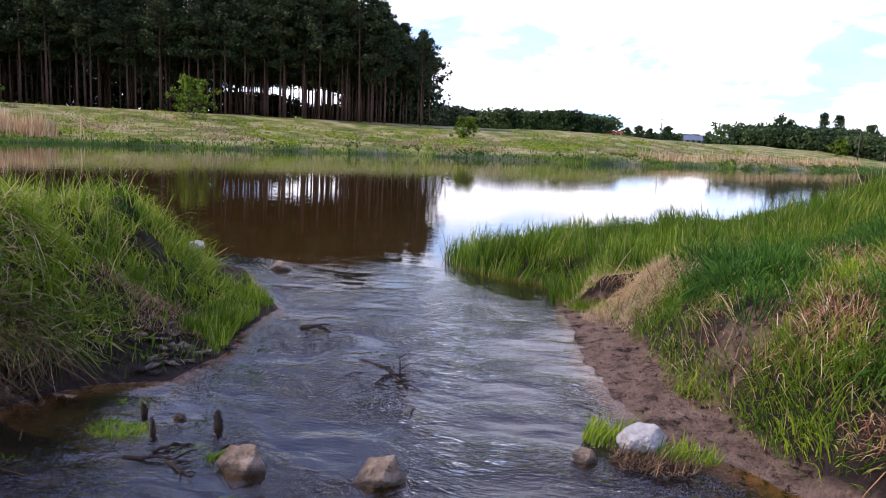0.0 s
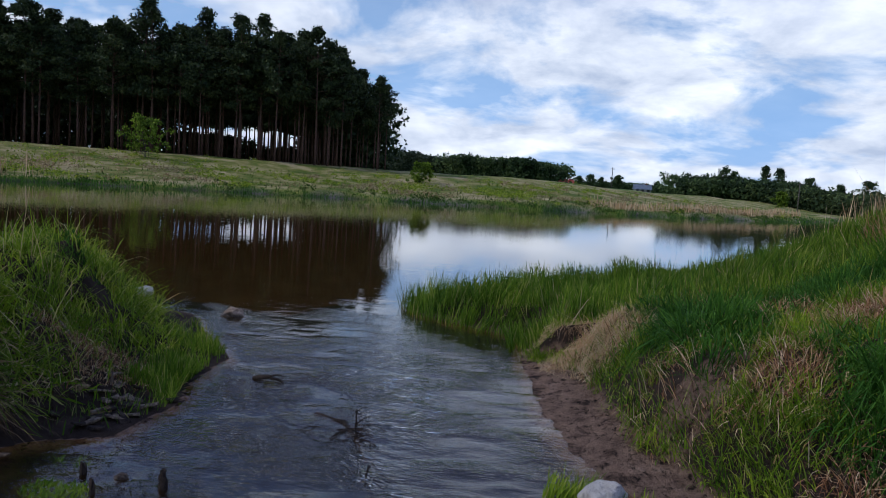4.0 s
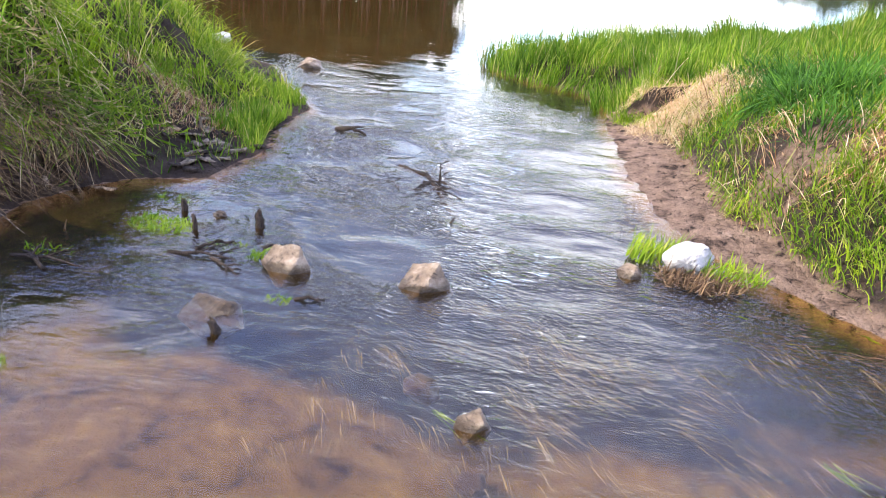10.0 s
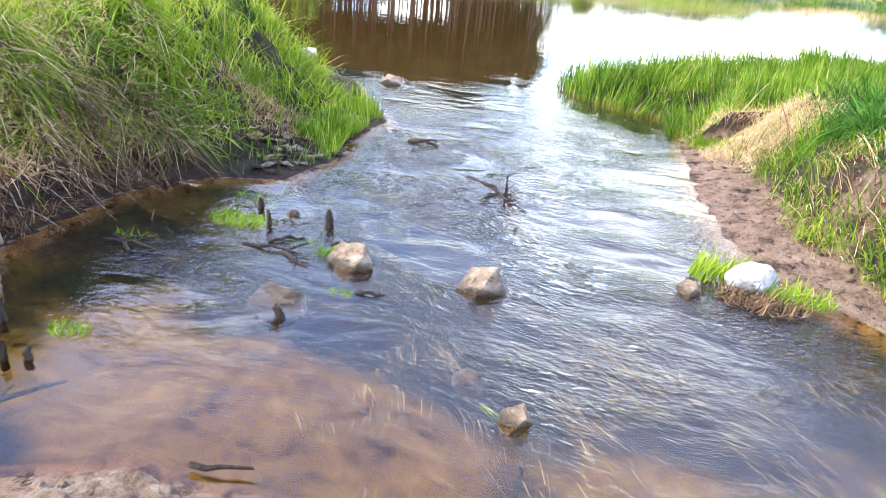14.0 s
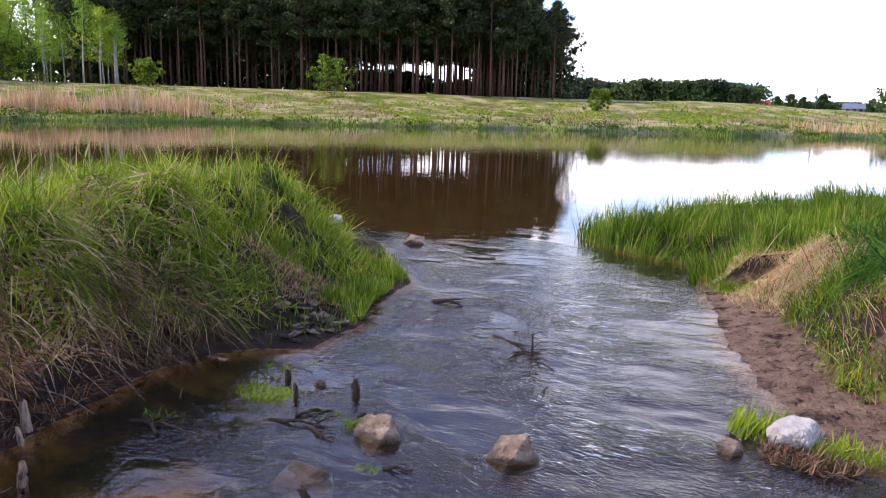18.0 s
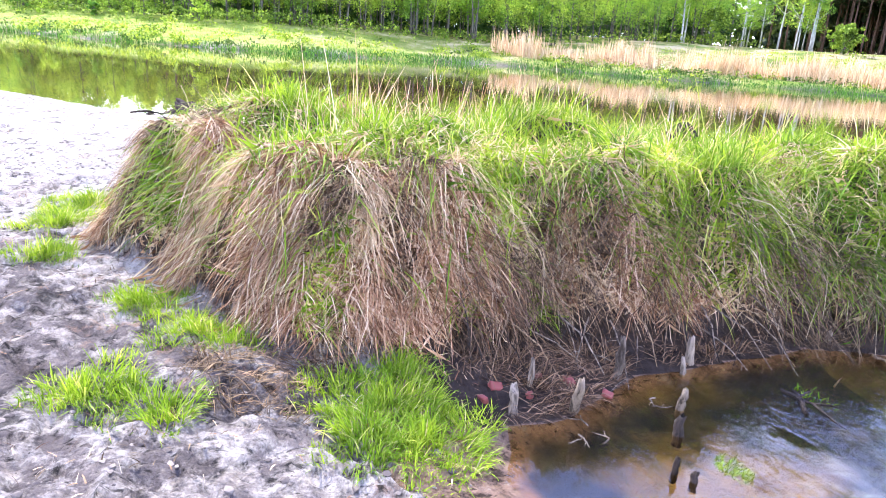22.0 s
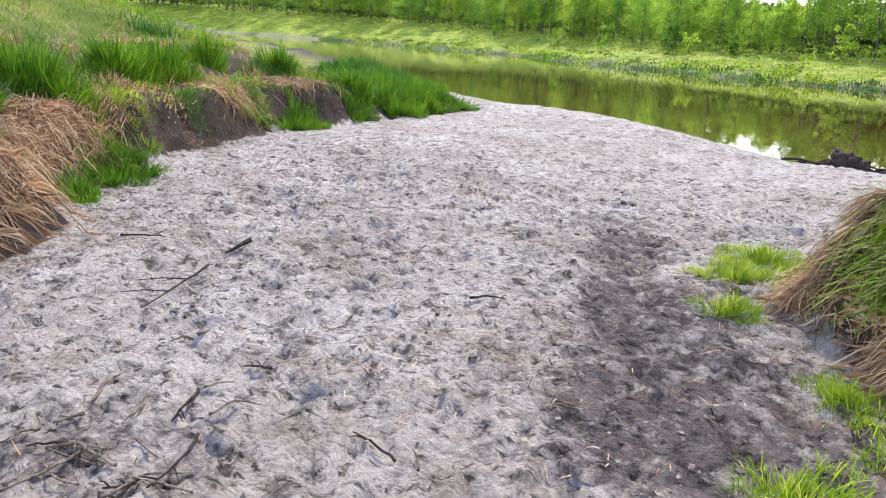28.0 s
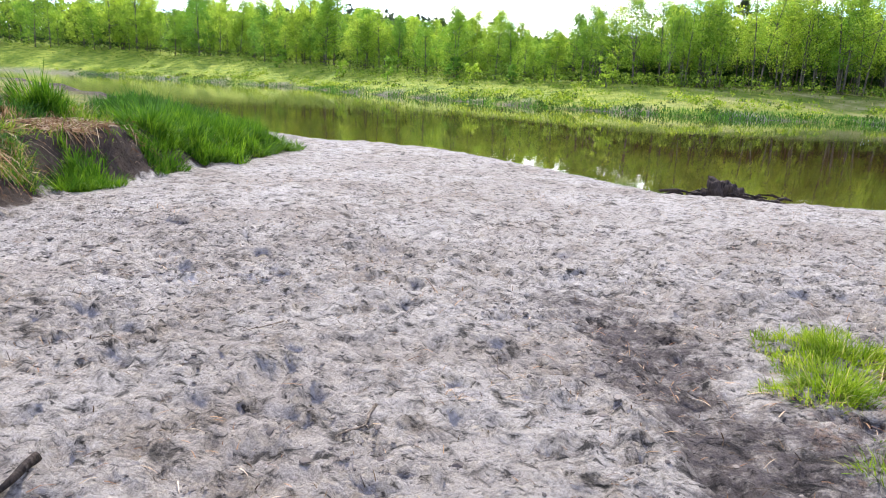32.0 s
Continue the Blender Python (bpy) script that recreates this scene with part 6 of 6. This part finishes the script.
POSTS = (((-2.58, 1.38, -0.15), (-2.45, 1.33, 0.25), 0.032, 0), ((-2.85, 1.77, -0.1), (-2.87, 1.79, 0.26), 0.034, 0), ((-2.96, 2.29, -0.1), (-2.95, 2.28, 0.19), 0.036, 0), ((-2.52, 1.94, -0.15), (-2.47, 1.91, 0.13), 0.03, 0),
         ((-2.85, 2.18, -0.1), (-2.86, 2.18, 0.09), 0.022, 0), ((-2.55, 1.05, -0.1), (-2.6, 1.07, 0.16), 0.034, 0), ((-2.78, 1.23, -0.1), (-2.79, 1.24, 0.19), 0.022, 0), ((-2.28, 1.77, -0.15), (-2.3, 1.78, 0.11), 0.034, 1),
         ((-2.03, 1.58, -0.15), (-2.0, 1.56, 0.1), 0.022, 1), ((-1.95, 1.62, -0.15), (-1.95, 1.62, 0.05), 0.024, 1), ((-3.1, 3.41, -0.1), (-3.1, 3.41, 0.09), 0.03, 0), ((-1.7, 3.45, -0.2), (-1.7, 3.45, 0.12), 0.034, 1),
         ((-2.0, 3.27, -0.2), (-1.99, 3.26, 0.1), 0.022, 1), ((-2.2, 3.48, -0.2), (-2.2, 3.48, 0.06), 0.03, 1), ((-1.3, 2.36, -0.05), (-1.33, 2.37, 0.055), 0.032, 1), ((-2.87, 4.72, 0.0), (-2.87, 4.72, 0.2), 0.024, 0),
         ((-3.5, 5.35, 0.0), (-3.5, 5.35, 0.5), 0.03, 0))
for i, (b, t, r, wet) in enumerate(POSTS):
    b, t = (b[0], b[1], max(b[2], -0.05)), (t[0], t[1], t[2] * (0.7 if wet else 0.85))
    post("wooden_post", b, t, r * 0.8, M_DARKWOOD if wet else M_WOOD, "short rotten dark post in the water" if wet else "weathered grey wooden post broken at the top", G_POSTS, i)
PEGS = (((0.5, 1.63, -0.1), (0.39, 1.44, 0.31), 0.011), ((0.55, 1.58, -0.1), (0.42, 1.42, 0.40), 0.014), ((0.7, 1.62, -0.1), (0.66, 1.56, 0.2), 0.010), ((-0.41, 1.47, -0.1), (-0.42, 1.46, 0.14), 0.013), ((-0.31, 1.42, -0.1), (-0.29, 1.36, 0.26), 0.016),
        ((-0.28, 1.36, -0.1), (-0.27, 1.34, 0.12), 0.015), ((-0.18, 1.39, -0.1), (-0.15, 1.35, 0.2), 0.014), ((-0.08, 1.4, -0.1), (-0.06, 1.37, 0.12), 0.014), ((-0.11, 1.41, -0.1), (-0.10, 1.4, 0.1), 0.009))
for i, (b, t, r) in enumerate(PEGS):
    b, t = (b[0], b[1], -0.06), (t[0], t[1], t[2] * (0.8 if i > 2 else 0.9))
    post("wooden_peg", b, t, r, M_PEG if i in (0, 1, 2, 6) else M_WOOD, "thin peeled stick standing in the shallow water", G_PEGS, 40 + i, 0.02)


def branch(name, pts, r, mat, label, group, seed, twigs=2, category="branch"):
    """A crooked stick; its side twigs are parts of it."""
    rng = random.Random(seed)
    fine = []
    for a, b in zip(pts, pts[1:]):
        for k in range(4):
            p = Vector(a).lerp(Vector(b), k / 4)
            fine.append(p + Vector((rng.uniform(-1, 1), rng.uniform(-1, 1), rng.uniform(-0.3, 0.6))) * r * 0.7)
    fine.append(Vector(pts[-1]))
    n = len(fine)
    thing = tagged(new(name), label, category, group)
    thing.location = pts[0]
    o = Vector(pts[0])
    part("stem", tube(bmesh.new(), [p - o for p in fine], [r * (1 - 0.6 * i / (n - 1)) for i in range(n)], 7, r, rng), mat, thing)
    for i in range(twigs):
        j = rng.randrange(n // 3, n - 1)
        d = (fine[j + 1] - fine[j - 1]).normalized()
        s = d.cross(Vector((0, 0, 1))).normalized() * rng.choice((-1, 1))
        ln = (Vector(pts[-1]) - o).length * rng.uniform(0.18, 0.4)
        e = fine[j] + (d * 0.7 + s * 0.7 + Vector((0, 0, rng.uniform(0.0, 0.25)))) * ln
        part("twig", tube(bmesh.new(), [fine[j] - o, (fine[j] + e) / 2 - o + Vector((0, 0, 0.01)), e - o], [r * 0.5, r * 0.4, r * 0.2], 5), mat, thing)
    return thing


def on(x, y, lift=0.015):
    return (x, y, float(height(x, y)[0]) + lift)


branch("dead_branch", [on(-3.09, -4.2, 0.03), on(-2.85, -4.1, 0.05), on(-2.4, -3.9)], 0.009, M_DARKWOOD, "grey forked dead branch lying on the sand", "branches on the sand", 3, 3)
branch("dead_branch", [on(-3.59, -4.33, 0.03), on(-3.39, -4.35)], 0.02, M_DARKWOOD, "short dark stick on the sand", "branches on the sand", 4, 1)
branch("burnt_branch", [(-0.42, 0.82, 0.2), (-0.24, 1.02, 0.155), (-0.06, 1.22, 0.09)], 0.017, M_DARKWOOD, "black charred branch lying on the mud lump", "branches at the stream", 5, 0)
branch("sunken_branch", [(0.12, 1.53, -0.01), (0.2, 1.57, 0.02), (0.4, 1.71, -0.03)], 0.017, M_PEG, "pale bent stick half in the water", "branches at the stream", 6, 1)
branch("sunken_branch", [(-1.35, 4.95, -0.02), (-1.1, 4.8, 0.0), (-0.78, 4.3, -0.05), (-0.6, 4.1, -0.06)], 0.022, M_DARKWOOD, "dark sunken branch across the current", "branches at the stream", 7, 4)
branch("snag", [(-1.0, 4.72, -0.1), (-0.95, 4.6, 0.1), (-0.93, 4.5, 0.2)], 0.009, M_DARKWOOD, "thin dark upright snag in the current", "branches at the stream", 8, 2)
branch("sunken_branch", [(-2.15, 5.62, 0.0), (-2.0, 5.6, 0.03), (-1.86, 5.56, 0.0)], 0.022, M_DARKWOOD, "dark piece of driftwood in the stream", "branches at the stream", 9, 2)
branch("straw_stem", [(-2.62, 3.0, -0.02), (-2.5, 2.9, 0.1)], 0.006, M_PEG, "pale straw stem sticking out of the water", "branches at the stream", 10, 0)
branch("dead_branch", [(-3.62, 4.95, 0.62), (-3.35, 4.85, 0.45), (-3.2, 4.78, 0.32)], 0.012, M_WOOD, "bare stick on the grassy hump", "branches on the hump", 11, 1)
branch("sunken_branch", [(1.0, 1.75, -0.06), (1.5, 1.7, -0.06), (1.9, 1.55, -0.07)], 0.018, M_DARKWOOD, "long dark stick under the water", "branches at the stream", 12, 2)
branch("sunken_branch", [(-1.0, 1.4, 0.02), (-0.82, 1.47, 0.03)], 0.012, M_DARKWOOD, "short dark stick at the mud's edge", "branches at the stream", 13, 0)
branch("sunken_branch", [(-1.9, 1.35, -0.03), (-1.75, 1.6, -0.03)], 0.014, M_DARKWOOD, "dark stick lying in the pool", "branches at the stream", 14, 1)
# brushwood caught round the snag in mid-stream
rng = random.Random(79)
for i in range(11):
    x, y, a, ln = rng.gauss(-1.12, 0.2), rng.gauss(4.62, 0.16), rng.uniform(-0.9, 0.9) + (3.14 if i % 2 else 0), rng.uniform(0.15, 0.4)
    branch("caught_brushwood", [(x, y, -0.02), (x + ln * 0.5 * math.cos(a), y + ln * 0.5 * math.sin(a), rng.uniform(0.0, 0.03)), (x + ln * math.cos(a), y + ln * math.sin(a), -0.015)], rng.uniform(0.003, 0.007), M_DARKWOOD,
           "dark brushwood caught in mid-stream", "brushwood in mid-stream", 300 + i, 2, "branch")
# roots and bent stems that hang from the worn bank down to the pool
rng = random.Random(78)
for i in range(26):
    y = rng.uniform(0.9, 3.3)
    x = -3.13 - 0.05 * math.sin(y) + rng.uniform(-0.1, 0.05)
    z = float(height(x, y)[0]) + rng.uniform(0.05, 0.22)
    a, ln = rng.uniform(-0.9, 0.9), rng.uniform(0.22, 0.5)
    ex, ey = x + ln * math.cos(a), y + ln * math.sin(a)
    ez = max(0.0, float(height(ex, ey)[0])) + 0.01
    branch("hanging_root", [(x, y, z), (x + ln * 0.55 * math.cos(a), y + ln * 0.55 * math.sin(a), max(z * 0.75, ez + 0.03)), (ex, ey, ez)], rng.uniform(0.003, 0.0065), rng.choice((M_WOOD, M_DARKWOOD, M_PEG)),
           "thin dry root hanging from the worn bank", "roots along the pool", 200 + i, rng.choice((0, 1, 2)), "root")
# pale scraps afloat by the posts, and drowned sticks under moss in the shallows
for i, (x, y) in enumerate(((-2.36, 1.3), (-2.3, 1.22), (-2.42, 1.38), (-2.62, 1.86), (-2.55, 1.8), (-2.27, 1.38))):
    branch("floating_scrap", [(x, y, 0.004), (x + 0.05 * math.cos(i * 1.7), y + 0.05 * math.sin(i * 1.7), 0.012), (x + 0.1 * math.cos(i * 1.9), y + 0.1 * math.sin(i * 1.9), 0.003)], 0.0045, M_WOOD, "pale scrap of reed afloat by the posts", "scraps afloat in the pool", 240 + i, 1, "scrap")
for i, (x, y, a, ln) in enumerate(((-1.95, 2.95, 0.2, 0.35), (-1.72, 2.98, -0.5, 0.25), (-1.85, 3.05, 0.9, 0.2), (-2.35, 2.55, 2.6, 0.3), (-2.6, 2.62, 0.1, 0.4), (-1.15, 2.75, 0.3, 0.14), (-1.55, 3.2, 0.4, 0.12))):
    branch("drowned_stick", [(x, y, 0.0), (x + ln * 0.5 * math.cos(a), y + ln * 0.5 * math.sin(a), 0.018), (x + ln * math.cos(a), y + ln * math.sin(a), -0.005)], 0.011, M_DARKWOOD, "dark mossy stick half drowned in the shallows", "sticks in the shallows", 260 + i, 3, "stick")

rng = random.Random(77)
LITTER = [(-1.42, -2.96), (-1.67, -3.27), (-1.38, -3.12), (-1.43, -2.67), (-1.13, -2.57), (-1.12, -1.93), (-1.49, -2.19), (-1.55, -2.05), (-1.69, -1.49), (-1.88, -1.19), (-2.05, -1.98), (-1.59, -3.21), (-2.34, -3.48), (-1.57, -2.89),
          (-1.71, -2.72), (-2.04, -2.07), (-2.31, -2.93), (-1.35, -3.05), (-1.25, -2.8), (-1.5, -3.0), (-1.3, -2.7), (-1.2, -3.2), (-2.6, -4.9), (-3.2, -5.2), (-3.0, -3.0), (-3.6, -2.6), (-4.4, -3.4), (-2.8, -2.4), (-5.2, -4.2), (-4.9, -2.9)]
LITTER += [(rng.gauss(-1.5, 0.25), rng.gauss(-3.0, 0.28)) for i in range(16)]
for i, (x, y) in enumerate(LITTER):
    a, ln = rng.uniform(0, 6.28), rng.uniform(0.1, 0.34)
    branch("fallen_twig", [on(x, y, 0.012), on(x + ln * 0.5 * math.cos(a + 0.2), y + ln * 0.5 * math.sin(a + 0.2), 0.02), on(x + ln * math.cos(a), y + ln * math.sin(a), 0.012)], rng.uniform(0.004, 0.009),
           rng.choice((M_WOOD, M_DARKWOOD, M_WOOD)), "dry broken twig on the trampled sand", "twigs on the sand", 100 + i, rng.choice((0, 1, 2)), "twig")

# driftwood heap on the river side
heap = tagged(new("driftwood_heap"), "dark heap of wet driftwood at the river's edge", "driftwood")
heap.location = (-12.5, -0.85, 0.13)
rng = random.Random(9)
for i in range(34):
    a, ln = rng.uniform(-1.0, 1.0) + 1.2, rng.uniform(0.2, 0.55)
    c = Vector((rng.gauss(0, 0.12), rng.gauss(0, 0.42), rng.uniform(0.0, 0.1)))
    d = Vector((math.cos(a), math.sin(a), rng.uniform(-0.1, 0.35))) * ln / 2
    part("driftwood_piece", tube(bmesh.new(), [c - d, c + Vector((0.02, 0, 0.03)), c + d], [0.018, 0.022, 0.008], 6, 0.02, rng), M_DARKWOOD, heap)
bm = bmesh.new()
bmesh.ops.create_icosphere(bm, subdivisions=4, radius=1.0)
for v in bm.verts:
    v.co = Vector((v.co.x * 0.18, v.co.y * 0.27, v.co.z * 0.24)) * (1 + 0.6 * noise.noise(v.co * 3) + 0.4 * noise.noise(v.co * 8))
part("matted_weed", bm, M_DARKWOOD, heap, "black matted weed")

# wood scraps washed up at the hump's tip
for i in range(34):
    x, y = rng.gauss(-2.68, 0.17), rng.gauss(4.38, 0.32)
    s = rng.uniform(0.03, 0.09)
    bm = box(bmesh.new(), -s, -s * rng.uniform(0.3, 0.6), -0.007, s, s * rng.uniform(0.3, 0.6), 0.007)
    bmesh.ops.subdivide_edges(bm, edges=bm.edges[:], cuts=2, use_grid_fill=True)
    for v in bm.verts:
        v.co += Vector((noise.noise(v.co * 30 + Vector((i, 0, 0))), noise.noise(v.co * 30 + Vector((0, i, 0))), noise.noise(v.co * 18 + Vector((0, 0, i))) * 1.2)) * 0.014
    ob = finish("wood_scrap", bm, rng.choice((M_WOOD, M_WOOD, M_DARKWOOD, M_PEG)))
    ob.matrix_basis = pose(x, y, max(0.0, float(height(x, y)[0])) + 0.018, rng.uniform(-20, 20), rng.uniform(-20, 20), rng.uniform(0, 360))
    tagged(ob, "weathered scrap of wood washed up on the bank", "wood scrap", "wood scraps at the hump's tip")

# crumbled mud at the standing place
k = Mat("dry_mud")
M_DRYMUD = k.surface(k.ramp(k.noise(14, 8, 0.7), (0.34, (0.07, 0.046, 0.03)), (0.5, (0.25, 0.18, 0.125)), (0.7, (0.42, 0.335, 0.255))), 0.95, k.bump(k.math("ADD", k.noise(60, 8, 0.75), k.noise(26, 7, 0.7)), 0.045, 1.0), spec=0.1)
rs = np.random.RandomState(31)
vs, fs, base = [], [], 0
ico = bmesh.new()
bmesh.ops.create_icosphere(ico, subdivisions=2, radius=1.0)
iv = np.array([v.co[:] for v in ico.verts])
fi = np.array([[v.index for v in f.verts] for f in ico.faces])
ico.free()
for i in range(420):
    x, y = rs.normal(-0.55, 0.42), rs.normal(1.06, 0.14)
    s = rs.gamma(2.0, 0.006) + 0.003
    r = 1 + 0.35 * rs.normal(0, 0.6, len(iv))
    p = iv * (s * np.clip(r, 0.6, 1.4))[:, None] * np.array([1, rs.uniform(0.7, 1.2), rs.uniform(0.5, 0.9)])
    hz = float(height(x, y)[0])
    if hz < 0.0:
        continue
    vs.append(p + np.array([x, y, hz - s * 0.05]))
    fs.append(fi + base)
    base += len(iv)
tagged(new("mud_crumbs", np_mesh("mud_crumbs", np.concatenate(vs), [np.concatenate(fs)], M_DRYMUD, False)), "crumbled lumps of pale dried mud at the water", "mud", kind="stuff")

def knobs(x, y, s, seed):
    """Broken clods pressed together: one uneven lump a cell, with deep seams between them."""
    z = np.zeros(x.shape)
    ix, iy = np.floor(x / s), np.floor(y / s)
    for i in (-1, 0, 1):
        for j in (-1, 0, 1):
            cx, cy = ix + i, iy + j
            size = 0.3 + 0.5 * rnd2(cx, cy, seed + 2)
            dx, dy = x / s - cx - rnd2(cx, cy, seed), y / s - cy - rnd2(cx, cy, seed + 1)
            q = np.maximum(np.abs(dx + 0.4 * dy), np.abs(dy - 0.3 * dx)) * 0.6 + np.hypot(dx, dy) * 0.4
            z = np.maximum(z, s * 0.45 * size * np.sqrt(np.clip(1 - (q / size) ** 2, 0, 1)) * rnd2(cx, cy, seed + 3))
    return z


# the lump of drying mud itself, cracked and crumbly
lx, ly = np.arange(-1.75, 0.62, 0.0085), np.arange(0.55, 1.42, 0.0085)
LX, LY = np.meshgrid(lx, ly)
env = np.exp(-((LX + 0.6) / 0.72) ** 4 - ((LY - 0.98 - 0.05 * np.sin(LX * 5)) / 0.33) ** 4)
lz = height(LX, LY) - 0.03 + env * (0.055 + 0.10 * fbm(LX * 5, LY * 5, 5, 43, 0.75) + 0.5 * knobs(0.8 * LX + 0.6 * LY, 0.8 * LY - 0.6 * LX, 0.13, 44) + 1.3 * knobs(0.5 * LX + 0.86 * LY + 0.02 * np.sin(LX * 40), 0.5 * LY - 0.86 * LX, 0.055, 54) + 1.5 * knobs(LX, LY, 0.03, 64) + 0.02 * fbm(LX * 28, LY * 28, 3, 45, 0.7))
tagged(new("mud_lump", grid_mesh("mud_lump", lx, ly, lz, M_DRYMUD, {})), "cracked lump of pale drying mud at the stream", "mud")

# clods kicked up all over the sand
vs, fs, base = [], [], 0
ico = bmesh.new()
bmesh.ops.create_icosphere(ico, subdivisions=1, radius=1.0)
iv = np.array([v.co[:] for v in ico.verts])
fi = np.array([[v.index for v in f.verts] for f in ico.faces])
ico.free()
cp, rs = scatter(24000, (-9, -7.5, 1.2, 1.0), lambda x, y, z, d: (d[1] > 0.15) * (d[3] < 0.1) * (d[4] < 0.1) * np.clip(0.3 + 1.2 * fbm(x * 1.5, y * 1.5, 3, 93), 0.02, 1), 32)
sz = rs.gamma(2.0, 0.003, len(cp)) + 0.002
r = np.clip(1 + 0.3 * rs.normal(0, 1, (len(cp), len(iv))), 0.5, 1.5)
pv = cp[:, None, :] + iv[None] * (sz[:, None] * r)[:, :, None] * np.array([1.3, 1.0, 0.45])
fv = fi[None] + (np.arange(len(cp)) * len(iv))[:, None, None]
k = Mat("sand_clod")
M_CLOD = k.surface(k.ramp(k.island(), (0.0, (0.04, 0.03, 0.025)), (0.5, (0.10, 0.078, 0.06)), (1.0, (0.19, 0.155, 0.12))), 0.95)
tagged(new("sand_clods", np_mesh("sand_clods", pv.reshape(-1, 3), [fv.reshape(-1, 3)], M_CLOD, False)), "small clods and crumbs on the trampled sand", "sand", kind="stuff")

# ---- water plants ----


def weed(x, y, r, n, h, seed, mat, label, category="water weed", flat=0.9, z=0.0):
    rs = np.random.RandomState(seed)
    a, q = rs.uniform(0, 6.28, n), r * np.sqrt(rs.uniform(0, 1, n))
    p = np.stack([x + q * np.cos(a) * 1.3, y + q * np.sin(a) * 0.8, np.full(n, z - 0.01)], -1)
    d = lean(rs, n, flat, 0.25, 0.35)
    if flat > 2:
        d = np.stack([rs.normal(0.8, 0.15, n), rs.normal(-0.55, 0.15, n), rs.uniform(0.0, 0.12, n)], -1)
    v, qd, t = blade_arrays(p, d, h * rs.uniform(0.5, 1.2, n), 0.006 * rs.uniform(0.7, 1.5, n), 0.5 * rs.uniform(0.4, 1.3, n), rs)
    v[:, 2] = np.maximum(v[:, 2], z - 0.015)
    if z < -0.01:                                        # matted flat, all under the surface
        v[:, 2] = np.minimum(v[:, 2], z + 0.014)
    ob = new("water_weed", np_mesh("water_weed", v, [qd, t], mat, False))
    return tagged(ob, label, category, "weeds in the stream")


for i, (x, y, r, n, h) in enumerate(((-2.2, 3.25, 0.15, 420, 0.07), (-1.52, 3.08, 0.04, 40, 0.12), (-1.22, 2.72, 0.05, 50, 0.06), (-2.0, 1.85, 0.08, 160, 0.05), (-2.5, 2.75, 0.1, 40, 0.06), (-1.75, 3.15, 0.1, 40, 0.04), (-2.35, 3.6, 0.1, 40, 0.06))):
    weed(x, y, r, n, h, 500 + i, M_WEED, "green water weed floating in the shallows")
weed(0.46, 3.93, 0.1, 200, 0.24, 520, M_GRASS, "tuft of grass beside the white boulder", "grass tuft", 0.35, 0.02)
weed(0.72, 3.72, 0.17, 420, 0.12, 521, M_DARK_STRAW, "matted straw at the foot of the boulder", "dead grass", 1.6, 0.02)
weed(0.9, 3.85, 0.14, 200, 0.14, 522, M_GRASS, "green weeds by the white boulder", "grass tuft", 0.8, 0.03)
for i, (x, y) in enumerate(((1.26, 2.28), (1.1, 2.4), (1.5, 3.5), (1.6, 2.75), (-0.32, 2.2), (0.65, 1.55))):
    weed(x, y, 0.03, 9, 0.16, 530 + i, M_WEED, "long green blades trailing in the current", "water weed", 2.5)

M_DARKWEED = leaf_mat("rotten_weed", (0.0, (0.008, 0.008, 0.012)), (1.0, (0.04, 0.035, 0.03)), thin=0.0)
for i, (x, y, r) in enumerate(((0.12, 1.46, 0.085), (0.62, 1.5, 0.13), (0.5, 1.5, 0.07), (0.7, 1.41, 0.09), (0.4, 1.62, 0.07), (0.78, 1.57, 0.05), (-0.3, 1.52, 0.06), (-0.17, 1.44, 0.07), (1.16, 1.62, 0.1), (1.1, 1.5, 0.07))):
    weed(x, y, r, 300 + int(2500 * r), 0.06, 560 + i, M_DARKWEED, "dark rotten weed matted in the shallows", "water weed", 1.9, -0.022)

# long weed combed along the bed by the current
rs = np.random.RandomState(88)
n = 4200
wxp, wyp = rs.uniform(-0.9, 1.7, n), rs.uniform(1.5, 3.4, n)
keep = (np.abs(fbm(wxp * 2.5 + wyp, wyp * 2.5, 2, 95)) < 0.2) & (height(wxp, wyp) < -0.03)
wxp, wyp = wxp[keep], wyp[keep]
n = len(wxp)
turn = 1.3 * fbm(wxp * 2.2, wyp * 2.2, 3, 96) + rs.normal(0, 0.12, n)
d = np.stack([0.72 * np.cos(turn) + 0.7 * np.sin(turn), -0.7 * np.cos(turn) + 0.72 * np.sin(turn), rs.uniform(-0.02, 0.05, n)], -1)
root = np.stack([wxp, wyp, np.minimum(height(wxp, wyp) + rs.uniform(0.01, 0.05, n), -0.02)], -1)
k = Mat("bed_weed")
M_BEDWEED = k.surface(k.ramp(k.island(), (0.0, (0.015, 0.013, 0.008)), (0.45, (0.05, 0.042, 0.02)), (0.7, (0.24, 0.2, 0.1)), (1.0, (0.42, 0.35, 0.2))), 0.6)
v, q, t = blade_arrays(root, d, rs.uniform(0.06, 0.19, n), rs.uniform(0.0017, 0.0038, n), np.full(n, 0.0), rs)
stuff("combed_weed", v, q, t, M_BEDWEED, "pale weed strands combed along the stream bed", "water weed")
